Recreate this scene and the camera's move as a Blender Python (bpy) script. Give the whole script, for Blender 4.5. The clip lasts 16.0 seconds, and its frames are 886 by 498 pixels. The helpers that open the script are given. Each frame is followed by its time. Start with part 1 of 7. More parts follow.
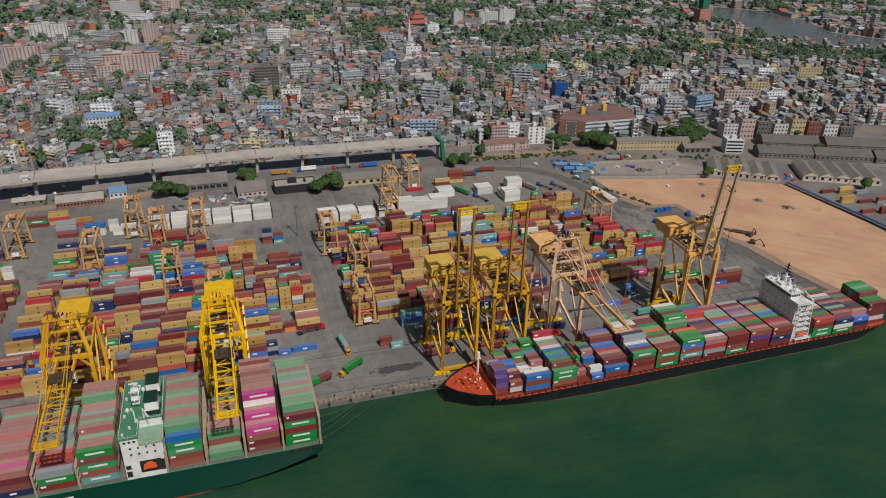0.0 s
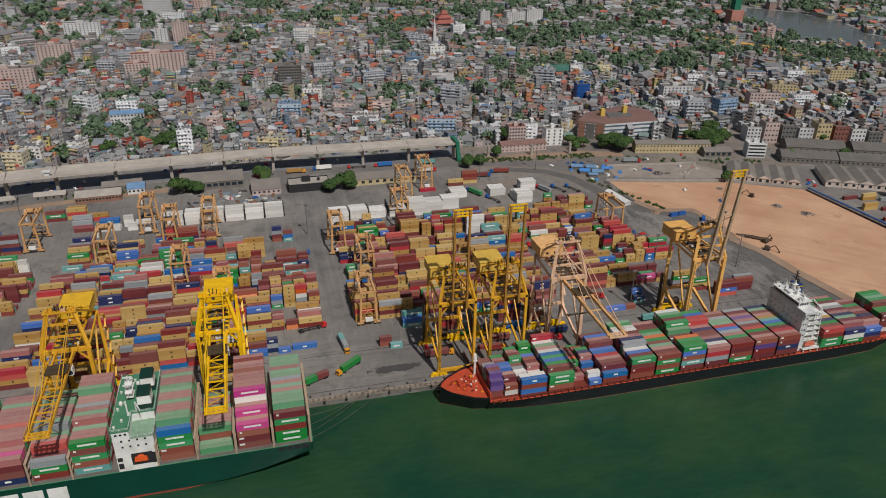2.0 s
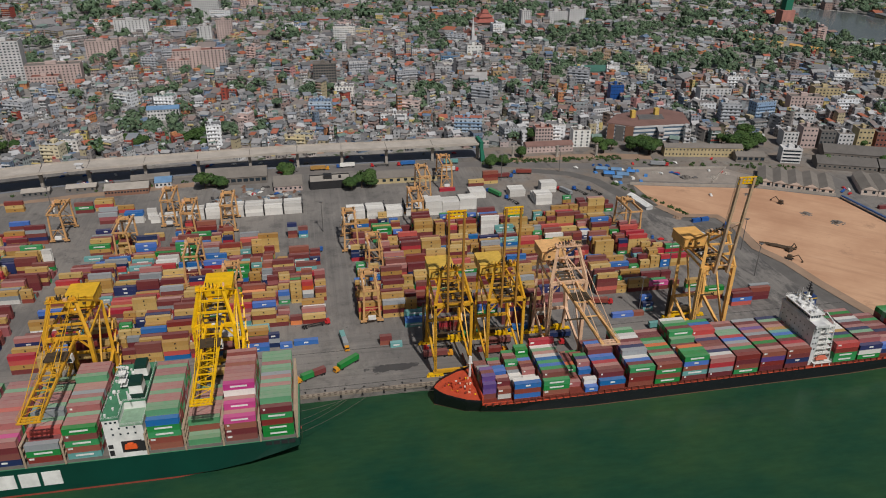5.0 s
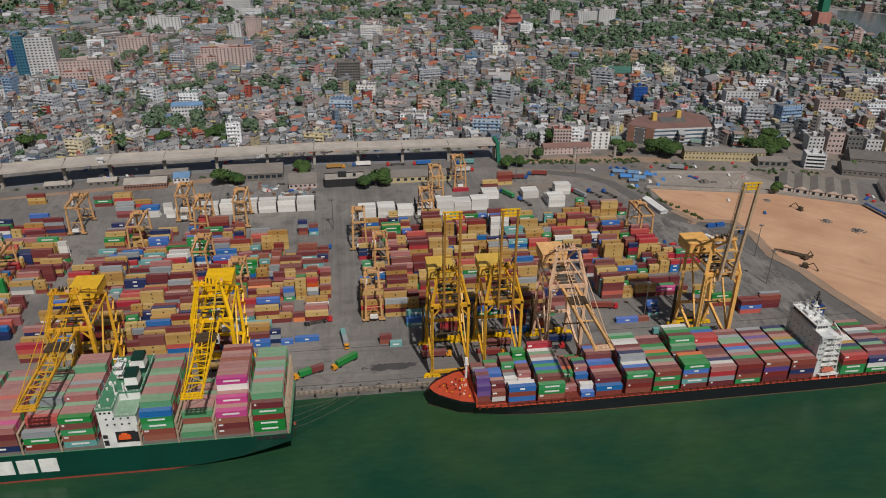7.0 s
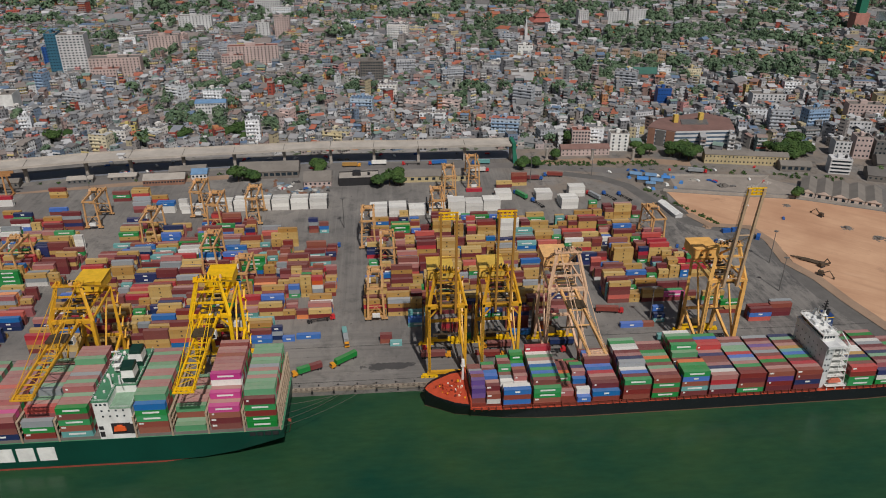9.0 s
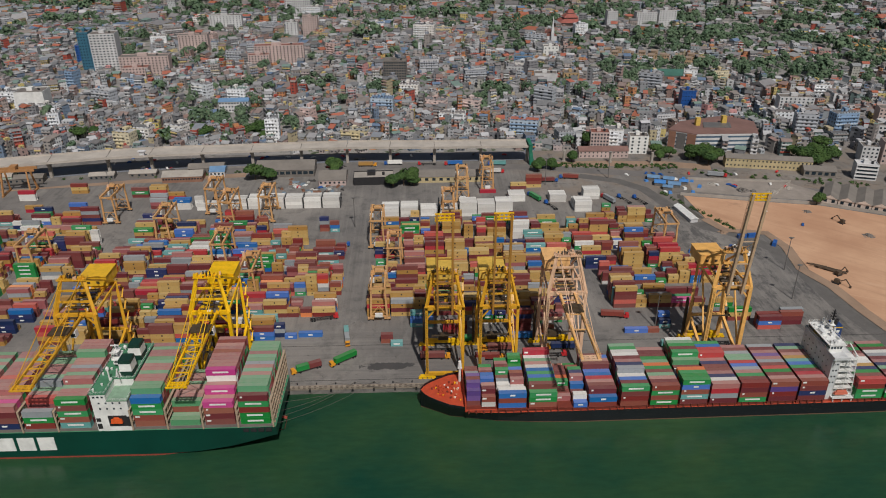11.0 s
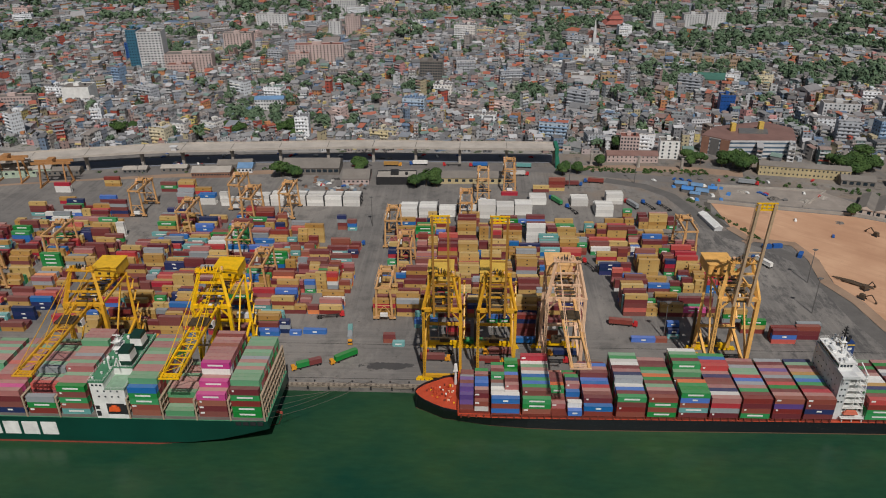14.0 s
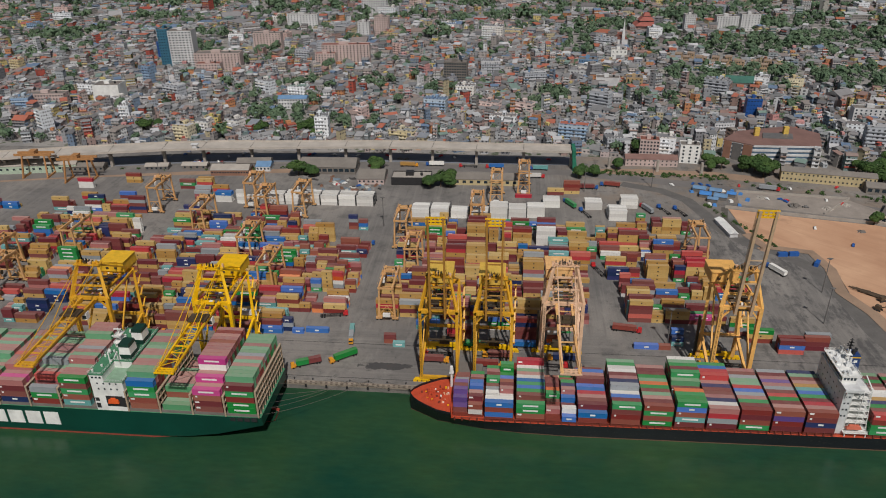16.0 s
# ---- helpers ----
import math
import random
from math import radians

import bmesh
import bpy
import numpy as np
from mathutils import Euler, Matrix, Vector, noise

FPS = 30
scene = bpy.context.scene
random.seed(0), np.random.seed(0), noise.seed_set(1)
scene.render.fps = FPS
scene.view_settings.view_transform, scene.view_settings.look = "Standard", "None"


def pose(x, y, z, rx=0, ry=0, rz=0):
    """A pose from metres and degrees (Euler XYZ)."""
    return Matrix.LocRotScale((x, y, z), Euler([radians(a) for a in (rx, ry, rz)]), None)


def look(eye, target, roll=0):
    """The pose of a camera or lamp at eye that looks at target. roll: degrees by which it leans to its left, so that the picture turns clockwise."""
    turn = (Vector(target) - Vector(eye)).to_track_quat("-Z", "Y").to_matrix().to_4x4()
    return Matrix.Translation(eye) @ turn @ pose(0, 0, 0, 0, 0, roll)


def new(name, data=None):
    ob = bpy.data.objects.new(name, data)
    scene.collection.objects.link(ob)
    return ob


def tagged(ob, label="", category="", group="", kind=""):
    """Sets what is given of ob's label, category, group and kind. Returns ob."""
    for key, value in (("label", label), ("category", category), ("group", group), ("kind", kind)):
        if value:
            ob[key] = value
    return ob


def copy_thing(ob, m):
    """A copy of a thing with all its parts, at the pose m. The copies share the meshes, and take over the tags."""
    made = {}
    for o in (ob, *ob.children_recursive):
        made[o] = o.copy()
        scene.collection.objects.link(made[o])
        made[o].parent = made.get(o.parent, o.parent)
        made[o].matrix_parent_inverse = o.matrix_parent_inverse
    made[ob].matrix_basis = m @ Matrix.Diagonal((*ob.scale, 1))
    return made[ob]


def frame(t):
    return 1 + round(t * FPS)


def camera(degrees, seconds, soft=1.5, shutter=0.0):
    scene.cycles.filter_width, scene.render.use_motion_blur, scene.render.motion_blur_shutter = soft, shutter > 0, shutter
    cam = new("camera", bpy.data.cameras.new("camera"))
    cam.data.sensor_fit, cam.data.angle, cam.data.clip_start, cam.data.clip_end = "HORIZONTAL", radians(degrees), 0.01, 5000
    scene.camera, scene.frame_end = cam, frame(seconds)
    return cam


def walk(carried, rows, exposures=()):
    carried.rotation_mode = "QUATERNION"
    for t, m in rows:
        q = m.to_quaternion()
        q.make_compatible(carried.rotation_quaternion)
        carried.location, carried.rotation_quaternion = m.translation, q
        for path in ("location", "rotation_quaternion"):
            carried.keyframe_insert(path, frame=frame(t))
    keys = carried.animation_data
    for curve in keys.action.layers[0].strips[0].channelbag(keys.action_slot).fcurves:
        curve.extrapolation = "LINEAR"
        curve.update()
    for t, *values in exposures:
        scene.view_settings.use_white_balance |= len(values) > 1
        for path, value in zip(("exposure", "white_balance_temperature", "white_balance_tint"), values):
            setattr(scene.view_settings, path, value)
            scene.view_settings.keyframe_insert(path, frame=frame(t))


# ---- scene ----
import itertools

# ---------- camera ----------
cam = camera(62.5, 16.0, 1.0)
PATH = [
    (0, (-84.10, -267.12, 209.81), (-57.015, -181.794, 165.237), 1.05),
    (0.5, (-80.20, -268.11, 209.93), (-54.180, -182.474, 165.327), 0.94),
    (1, (-76.32, -269.02, 210.06), (-51.372, -183.070, 165.455), 0.93),
    (1.5, (-72.46, -269.85, 210.22), (-48.622, -183.610, 165.566), 0.92),
    (2, (-68.67, -270.66, 210.38), (-45.847, -184.142, 165.718), 0.81),
    (2.5, (-64.85, -271.46, 210.53), (-43.124, -184.688, 165.819), 0.80),
    (3, (-60.95, -272.23, 210.68), (-40.253, -185.226, 165.931), 0.69),
    (3.5, (-57.00, -272.93, 210.83), (-37.421, -185.685, 166.065), 0.68),
    (4, (-53.02, -273.55, 210.98), (-34.597, -186.068, 166.171), 0.57),
    (6.5, (-33.23, -276.15, 211.73), (-20.348, -187.784, 166.719), 0.31),
    (7, (-29.24, -276.52, 211.81), (-17.515, -188.008, 166.782), 0.30),
    (7.5, (-25.24, -276.77, 211.87), (-14.670, -188.130, 166.809), 0.19),
    (8, (-21.26, -276.95, 211.93), (-11.801, -188.163, 166.900), 0.18),
    (8.5, (-17.28, -277.10, 211.99), (-8.972, -188.234, 166.889), 0.07),
    (9, (-13.31, -277.16, 212.02), (-6.101, -188.219, 166.894), 0.05),
    (11.5, (6.58, -276.94, 211.98), (8.061, -187.690, 166.899), -0.31),
    (12, (10.48, -276.80, 212.00), (10.811, -187.531, 166.932), -0.33),
    (12.5, (14.37, -276.56, 212.01), (13.550, -187.289, 166.947), -0.44),
    (13, (18.29, -276.28, 211.99), (16.365, -187.012, 166.959), -0.46),
    (13.5, (22.22, -275.92, 211.97), (19.093, -186.671, 166.981), -0.47),
    (14, (26.20, -275.49, 211.98), (21.882, -186.305, 166.951), -0.59),
    (14.5, (30.31, -275.05, 212.01), (24.840, -185.905, 167.033), -0.60),
    (15, (34.47, -274.63, 212.06), (27.852, -185.570, 167.079), -0.62),
    (15.5, (38.62, -274.19, 212.11), (30.752, -185.192, 167.190), -0.73),
    (16, (42.81, -273.71, 212.17), (33.742, -184.829, 167.240), -0.85),
]

walk(cam, [(t, look(eye, aim, roll)) for t, eye, aim, roll in PATH], [(0, -0.13), (16, -0.13)])

# ---------- light ----------
SUN_AZ, SUN_EL = 166.0, 52.0          # compass degrees, clockwise from +y
world = bpy.data.worlds.new("sky")
scene.world = world
world.use_nodes = True
wn = world.node_tree.nodes
sky = wn.new("ShaderNodeTexSky")
sky.sky_type, sky.sun_disc = "NISHITA", False
sky.sun_elevation, sky.sun_rotation = radians(SUN_EL), radians(SUN_AZ)
sky.dust_density, sky.air_density = 3.0, 1.2
wn["Background"].inputs[1].default_value = 0.037
world.node_tree.links.new(sky.outputs[0], wn["Background"].inputs[0])
sun = new("sun", bpy.data.lights.new("sun", "SUN"))
sun.data.energy, sun.data.angle, sun.data.color = 3.3, radians(1.0), (1.0, 0.955, 0.915)
az, el = radians(SUN_AZ), radians(SUN_EL)
sun.matrix_world = look((math.sin(az) * math.cos(el) * 900, math.cos(az) * math.cos(el) * 900, math.sin(el) * 900), (0, 0, 0))


# ---------- materials ----------
def lin(r, g, b):
    f = lambda c: c / 12.92 if c <= 0.04045 else ((c + 0.055) / 1.055) ** 2.4
    return (f(r / 255), f(g / 255), f(b / 255), 1)


class Nodes:
    """A small helper to wire shader nodes."""

    def __init__(self, name, rough=0.6, metal=0.0):
        self.m = bpy.data.materials.new(name)
        self.m.use_nodes = True
        self.n, self.l = self.m.node_tree.nodes, self.m.node_tree.links
        self.b = self.n["Principled BSDF"]
        self.b.inputs["Roughness"].default_value = rough
        self.b.inputs["Metallic"].default_value = metal
        self.geo = None

    def set(self, socket, v):
        if isinstance(v, bpy.types.NodeSocket):
            self.l.new(v, socket)
        else:
            socket.default_value = v

    def pos(self):
        if self.geo is None:
            self.geo = self.n.new("ShaderNodeNewGeometry")
        return self.geo.outputs["Position"]

    def obj(self):
        return self.n.new("ShaderNodeTexCoord").outputs["Object"]

    def noise(self, scale, vec=None, detail=4.0, rough=0.6):
        t = self.n.new("ShaderNodeTexNoise")
        t.inputs["Scale"].default_value, t.inputs["Detail"].default_value, t.inputs["Roughness"].default_value = scale, detail, rough
        self.l.new(vec if vec is not None else self.pos(), t.inputs["Vector"])
        return t.outputs["Fac"]

    def ramp(self, v, a, b, lo=0.0, hi=1.0):
        t = self.n.new("ShaderNodeMapRange")
        self.set(t.inputs[0], v)
        for i, k in enumerate((a, b, lo, hi)):
            t.inputs[i + 1].default_value = k
        return t.outputs[0]

    def math(self, op, a, b=0.0):
        t = self.n.new("ShaderNodeMath")
        t.operation = op
        self.set(t.inputs[0], a)
        self.set(t.inputs[1], b)
        return t.outputs[0]

    def mix(self, fac, a, b, mode="MIX"):
        t = self.n.new("ShaderNodeMix")
        t.data_type, t.blend_type = "RGBA", mode
        self.set(t.inputs[0], fac)
        self.set(t.inputs[6], a)
        self.set(t.inputs[7], b)
        return t.outputs[2]

    def pick(self, v, colors):
        t = self.n.new("ShaderNodeValToRGB")
        t.color_ramp.interpolation = "CONSTANT"
        e = t.color_ramp.elements
        while len(e) < len(colors):
            e.new(0.5)
        for i, c in enumerate(colors):
            e[i].position = i / len(colors)
            e[i].color = c
        self.set(t.inputs[0], v)
        return t.outputs[0]

    def hsv(self, c, hue=0.5, sat=1.0, val=1.0):
        t = self.n.new("ShaderNodeHueSaturation")
        for k, v in (("Hue", hue), ("Saturation", sat), ("Value", val), ("Color", c)):
            self.set(t.inputs[k], v)
        return t.outputs[0]

    def bump(self, h, strength=0.4, dist=0.05):
        t = self.n.new("ShaderNodeBump")
        t.inputs["Strength"].default_value, t.inputs["Distance"].default_value = strength, dist
        self.l.new(h, t.inputs["Height"])
        self.l.new(t.outputs[0], self.b.inputs["Normal"])

    def sep(self, v):
        t = self.n.new("ShaderNodeSeparateXYZ")
        self.l.new(v, t.inputs[0])
        return t.outputs

    def comb(self, x, y, z):
        t = self.n.new("ShaderNodeCombineXYZ")
        for i, v in enumerate((x, y, z)):
            self.set(t.inputs[i], v)
        return t.outputs[0]

    def up(self):
        self.pos()
        return self.sep(self.geo.outputs["Normal"])[2]

    def rand(self):
        return self.n.new("ShaderNodeObjectInfo").outputs["Random"]

    def island(self):
        self.pos()
        return self.geo.outputs["Random Per Island"]

    def done(self, color):
        self.set(self.b.inputs["Base Color"], color)
        return self.m


def paint(name, rgb, rough=0.5, metal=0.0, wear=0.35, size=0.5, rust=(92, 66, 50)):
    """Painted steel, plaster or the like: slight shade change, streaks and worn spots."""
    k = Nodes(name, rough, metal)
    c = k.hsv(lin(*rgb), val=k.ramp(k.noise(size), 0.3, 0.7, 0.82, 1.12))
    spots = k.ramp(k.noise(size * 7, detail=6), 0.58, 0.75, 0.0, wear)
    c = k.mix(spots, c, lin(*rust))
    k.bump(k.noise(size * 9), 0.15, 0.02)
    return k.done(c)


def box_paint(name, rgb, tops=0.30):
    """Corrugated container steel: dust on the flat roof, streaks on the sides, small dents."""
    k = Nodes(name, 0.55)
    at = k.n.new("ShaderNodeAttribute")
    at.attribute_name = "shade"
    r = k.math("FRACT", k.math("ADD", k.rand(), at.outputs["Fac"]))
    c = k.hsv(lin(*rgb), hue=k.ramp(r, 0, 1, 0.488, 0.512), sat=k.ramp(r, 0, 1, 1.02, 0.86), val=k.ramp(r, 0, 1, 0.78, 1.15))
    o = k.obj()
    s = k.sep(o)
    streak = k.ramp(k.noise(1.6, k.comb(k.math("MULTIPLY", s[0], 2.2), k.math("MULTIPLY", s[1], 2.2), k.math("MULTIPLY", s[2], 0.25))), 0.42, 0.8, 0.0, 0.5)
    c = k.mix(streak, c, k.hsv(c, sat=0.75, val=0.66))
    c = k.mix(k.ramp(k.noise(0.9, detail=7), 0.6, 0.72, 0.0, 0.45), c, lin(104, 74, 58))
    dust = k.math("MULTIPLY", k.ramp(k.up(), 0.85, 0.95), k.ramp(k.noise(0.35), 0.25, 0.75, tops * 0.6, tops * 1.6))
    c = k.mix(dust, c, lin(168, 158, 146))
    w = k.n.new("ShaderNodeTexWave")
    w.bands_direction = "X"
    w.inputs["Scale"].default_value = 1.15
    k.l.new(o, w.inputs["Vector"])
    k.bump(w.outputs["Fac"], 0.5, 0.04)
    return k.done(c)


def ground_paint():
    k = Nodes("yard_asphalt", 0.9)
    p = k.sep(k.pos())
    big, mid, fine = k.noise(0.012, detail=5), k.noise(0.09, detail=7, rough=0.7), k.noise(1.6, detail=6)
    c = k.mix(k.ramp(big, 0.38, 0.62), lin(108, 105, 102), lin(136, 131, 125))
    c = k.mix(k.ramp(mid, 0.5, 0.68, 0, 0.75), c, lin(84, 82, 80))
    # tyre tracks along the quay near the water, along the lanes further in
    track_x = k.noise(0.5, k.comb(k.math("MULTIPLY", p[0], 0.03), p[1], 0.0), detail=5)
    track_y = k.noise(0.5, k.comb(p[0], k.math("MULTIPLY", p[1], 0.03), 5.0), detail=5)
    inland = k.ramp(p[1], 44, 56)
    track = k.math("ADD", k.math("MULTIPLY", track_y, inland), k.math("MULTIPLY", track_x, k.math("SUBTRACT", 1.0, inland)))
    c = k.mix(k.ramp(track, 0.54, 0.68, 0, 0.28), c, lin(72, 71, 70))
    c = k.mix(k.ramp(track, 0.46, 0.36, 0, 0.2), c, lin(154, 149, 142))
    pale = k.noise(0.06, k.comb(p[0], k.math("MULTIPLY", p[1], 0.5), 3.0), detail=7, rough=0.7)
    c = k.mix(k.ramp(pale, 0.56, 0.7, 0, 0.5), c, lin(156, 151, 144))
    c = k.mix(k.ramp(fine, 0.35, 0.7, 0.0, 0.35), c, lin(88, 86, 84))
    spots = k.noise(0.35, detail=3)
    c = k.mix(k.ramp(spots, 0.66, 0.72, 0, 0.6), c, lin(62, 61, 60))
    # dusty gravel on the open ground behind the east yard
    east = k.math("MULTIPLY", k.ramp(p[1], 205, 235), k.ramp(p[0], 70, 110))
    c = k.mix(k.math("MULTIPLY", east, k.ramp(k.noise(0.045, detail=8, rough=0.7), 0.42, 0.6, 0, 0.8)), c, lin(134, 120, 106))
    c = k.mix(k.math("MULTIPLY", east, k.ramp(k.noise(0.11, detail=6, rough=0.7), 0.54, 0.64, 0, 0.7)), c, lin(78, 74, 70))
    # dark spills and pale wheel arcs on the apron beside the sand
    apron = k.math("MULTIPLY", k.math("MULTIPLY", k.ramp(p[0], 158, 176), k.ramp(p[0], 246, 236)), k.ramp(p[1], 215, 190))
    c = k.mix(k.math("MULTIPLY", apron, k.ramp(k.noise(0.07, k.comb(k.math("MULTIPLY", p[0], 1.6), k.math("MULTIPLY", p[1], 0.7), 7.0), detail=7, rough=0.7), 0.5, 0.6, 0, 0.75)), c, lin(70, 69, 69))
    wave = k.n.new("ShaderNodeTexWave")
    wave.inputs["Scale"].default_value, wave.inputs["Distortion"].default_value, wave.inputs["Detail"].default_value, wave.inputs["Detail Scale"].default_value = 0.06, 16.0, 3.0, 0.35
    k.l.new(k.comb(p[0], k.math("MULTIPLY", p[1], 0.45), 2.0), wave.inputs["Vector"])
    c = k.mix(k.math("MULTIPLY", apron, k.ramp(wave.outputs["Fac"], 0.7, 1.0, 0, 0.16)), c, lin(148, 143, 137))
    # an oil stain on the quay
    dx, dy = k.math("MULTIPLY", k.math("ADD", p[0], 16.0), 0.08), k.math("MULTIPLY", k.math("ADD", p[1], -16.5), 0.33)
    d = k.math("ADD", k.math("ADD", k.math("MULTIPLY", dx, dx), k.math("MULTIPLY", dy, dy)), k.math("MULTIPLY", k.ramp(k.noise(0.25, detail=5), 0.3, 0.7, -1, 1), 0.7))
    c = k.mix(k.ramp(d, 1.1, 0.8, 0, 0.85), c, lin(56, 55, 56))
    k.bump(fine, 0.2, 0.02)
    return k.done(c)


def water_paint(name, rgb, rgb2, rough=0.2):
    k = Nodes(name, rough)
    p = k.sep(k.pos())
    drift = k.noise(0.012, k.comb(p[0], k.math("MULTIPLY", p[1], 1.6), 0.0), detail=5)
    c = k.mix(k.ramp(drift, 0.35, 0.68), lin(*rgb), lin(*rgb2))
    c = k.hsv(c, val=k.ramp(k.noise(0.22, k.comb(k.math("MULTIPLY", p[0], 0.6), k.math("MULTIPLY", p[1], 2.2), 1.0), detail=6, rough=0.65), 0.3, 0.7, 0.9, 1.1))
    h = k.math("ADD", k.noise(0.33, k.comb(p[0], k.math("MULTIPLY", p[1], 1.8), 0.0), detail=6), k.math("MULTIPLY", k.noise(0.06), 0.7))
    k.bump(h, 0.32, 0.3)
    k.b.inputs["IOR"].default_value = 1.33
    return k.done(c)


def city_ground_paint():
    k = Nodes("city_ground", 0.95)
    # pale base, set to lift the dark gaps as haze would
    c = k.mix(k.ramp(k.noise(0.03, detail=6), 0.35, 0.65), lin(128, 126, 124), lin(150, 146, 140))
    c = k.mix(k.ramp(k.noise(0.08, detail=6), 0.56, 0.62), c, lin(66, 78, 52))
    c = k.mix(k.ramp(k.noise(0.3), 0.6, 0.7), c, lin(84, 80, 78))
    return k.done(c)


# plaster colours drawn towards mid grey, so haze is mixed into them
HAZED_TONES = [(170, 172, 175), (159, 159, 159), (141, 143, 146), (197, 198, 198), (167, 154, 149), (152, 146, 142), (164, 163, 155), (130, 130, 133), (179, 165, 163), (157, 163, 167), (205, 206, 207), (153, 128, 119),
              (139, 147, 149), (177, 165, 135), (118, 119, 123), (183, 185, 186), (140, 135, 132), (182, 174, 170), (189, 191, 193), (146, 151, 160), (147, 148, 151), (161, 138, 132), (133, 129, 125), (155, 150, 145), (188, 130, 89), (118, 137, 135), (108, 125, 145), (194, 142, 139), (198, 180, 118), (169, 79, 65)]


def facade_paint(name, per_island, tones=HAZED_TONES):
    """City walls: many plaster colours, rows of dark window openings with slab lines, dirt."""
    k = Nodes(name, 0.85)
    r = k.island() if per_island else k.rand()
    c = k.pick(r, [lin(*t) for t in tones])
    p = k.sep(k.pos())
    u = k.math("ADD", p[0], p[1])
    bay = k.math("PINGPONG", k.math("ADD", u, k.math("MULTIPLY", r, 9.0)), 1.5)
    row = k.math("PINGPONG", p[2], 1.6)
    win = k.math("MULTIPLY", k.math("GREATER_THAN", bay, 0.75), k.math("GREATER_THAN", row, 0.85))
    win = k.math("MULTIPLY", win, k.ramp(k.noise(0.35, detail=2), 0.4, 0.5))
    side = k.math("LESS_THAN", k.math("ABSOLUTE", k.up()), 0.5)
    c = k.mix(k.ramp(k.noise(0.25, detail=6), 0.45, 0.75, 0, 0.5), c, k.hsv(c, sat=0.9, val=0.76))
    c = k.mix(k.math("MULTIPLY", win, side), c, lin(52, 52, 56))
    return k.done(c)


def roof_paint(name, per_island):
    k = Nodes(name, 0.9)
    r = k.island() if per_island else k.rand()
    # roof colours with the same narrowed, hazy contrast
    tones = [(131, 129, 130), (145, 145, 146), (122, 117, 116), (161, 161, 162), (116, 117, 119), (134, 126, 120), (176, 177, 178), (108, 109, 110), (128, 128, 128), (141, 123, 116), (122, 122, 123), (185, 185, 187), (107, 105, 105),
             (139, 113, 105), (132, 137, 144), (138, 138, 139), (112, 110, 110), (131, 121, 117), (153, 152, 153), (125, 125, 126), (102, 102, 104), (137, 140, 141), (98, 119, 145), (161, 94, 70), (113, 135, 127), (169, 98, 78)]
    c = k.pick(k.math("FRACT", k.math("MULTIPLY", r, 7.31)), [lin(*t) for t in tones])
    c = k.mix(k.ramp(k.noise(0.18, detail=7), 0.42, 0.72, 0, 0.7), c, k.hsv(c, sat=0.9, val=0.72))
    c = k.mix(k.ramp(k.noise(0.7, detail=4), 0.6, 0.7, 0, 0.5), c, lin(150, 144, 138))
    return k.done(c)


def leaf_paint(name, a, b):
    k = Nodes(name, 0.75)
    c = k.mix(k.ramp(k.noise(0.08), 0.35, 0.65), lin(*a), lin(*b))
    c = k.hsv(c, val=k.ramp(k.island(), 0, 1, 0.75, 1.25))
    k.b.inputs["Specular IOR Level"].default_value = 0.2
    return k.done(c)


def sand_paint():
    k = Nodes("sand", 0.95)
    p = k.sep(k.pos())
    track = k.noise(0.12, k.comb(k.math("ADD", p[0], p[1]), k.math("MULTIPLY", p[1], 0.15), 0.0), detail=6)
    c = k.mix(k.ramp(k.noise(0.02, detail=6), 0.35, 0.65), lin(180, 138, 108), lin(202, 162, 130))
    c = k.mix(k.ramp(track, 0.5, 0.7, 0, 0.5), c, lin(166, 126, 98))
    rut = k.noise(0.3, k.comb(k.math("MULTIPLY", p[0], 0.12), k.math("ADD", p[1], k.math("MULTIPLY", p[0], 0.5)), 4.0), detail=5)
    c = k.mix(k.ramp(rut, 0.6, 0.7, 0, 0.22), c, lin(212, 180, 152))
    c = k.mix(k.ramp(k.noise(0.05, detail=8, rough=0.7), 0.6, 0.7, 0, 0.6), c, lin(146, 112, 88))
    k.bump(k.noise(0.5, detail=6), 0.4, 0.15)
    return k.done(c)


ASPHALT, WATER, SAND = ground_paint(), water_paint("harbour_water", (23, 62, 47), (49, 77, 47)), sand_paint()
RIVER, CITY_GROUND = water_paint("river_water", (92, 98, 100), (104, 110, 110), 0.1), city_ground_paint()
FACADE, ROOF = facade_paint("plaster_wall", True), roof_paint("city_roof", True)
FACADE_ONE, ROOF_ONE = facade_paint("house_wall_paint", False), roof_paint("house_roof_paint", False)
# the city's leaves are paler and bluer: distance haze put into their colour
LEAF, LEAF_HAZED = leaf_paint("leaves", (52, 76, 40), (72, 94, 48)), leaf_paint("hazed_leaves", (74, 96, 74), (98, 116, 90))
BARK = paint("bark", (82, 68, 54), 0.9)
CONCRETE = paint("concrete", (164, 157, 148), 0.9, wear=0.6, size=0.1, rust=(118, 110, 102))
DECK_CONCRETE = paint("pale_deck_concrete", (178, 170, 160), 0.9, wear=0.5, size=0.08, rust=(146, 138, 130))
DARK_CONCRETE = paint("old_concrete", (116, 110, 104), 0.9, wear=0.4, size=0.15, rust=(80, 76, 72))
YELLOW = paint("yellow_crane_paint", (214, 160, 42), 0.45, wear=0.3, size=0.3, rust=(150, 104, 40))
BRIGHT_YELLOW = paint("bright_yellow_paint", (236, 186, 16), 0.45, wear=0.15, size=0.3, rust=(170, 124, 40))
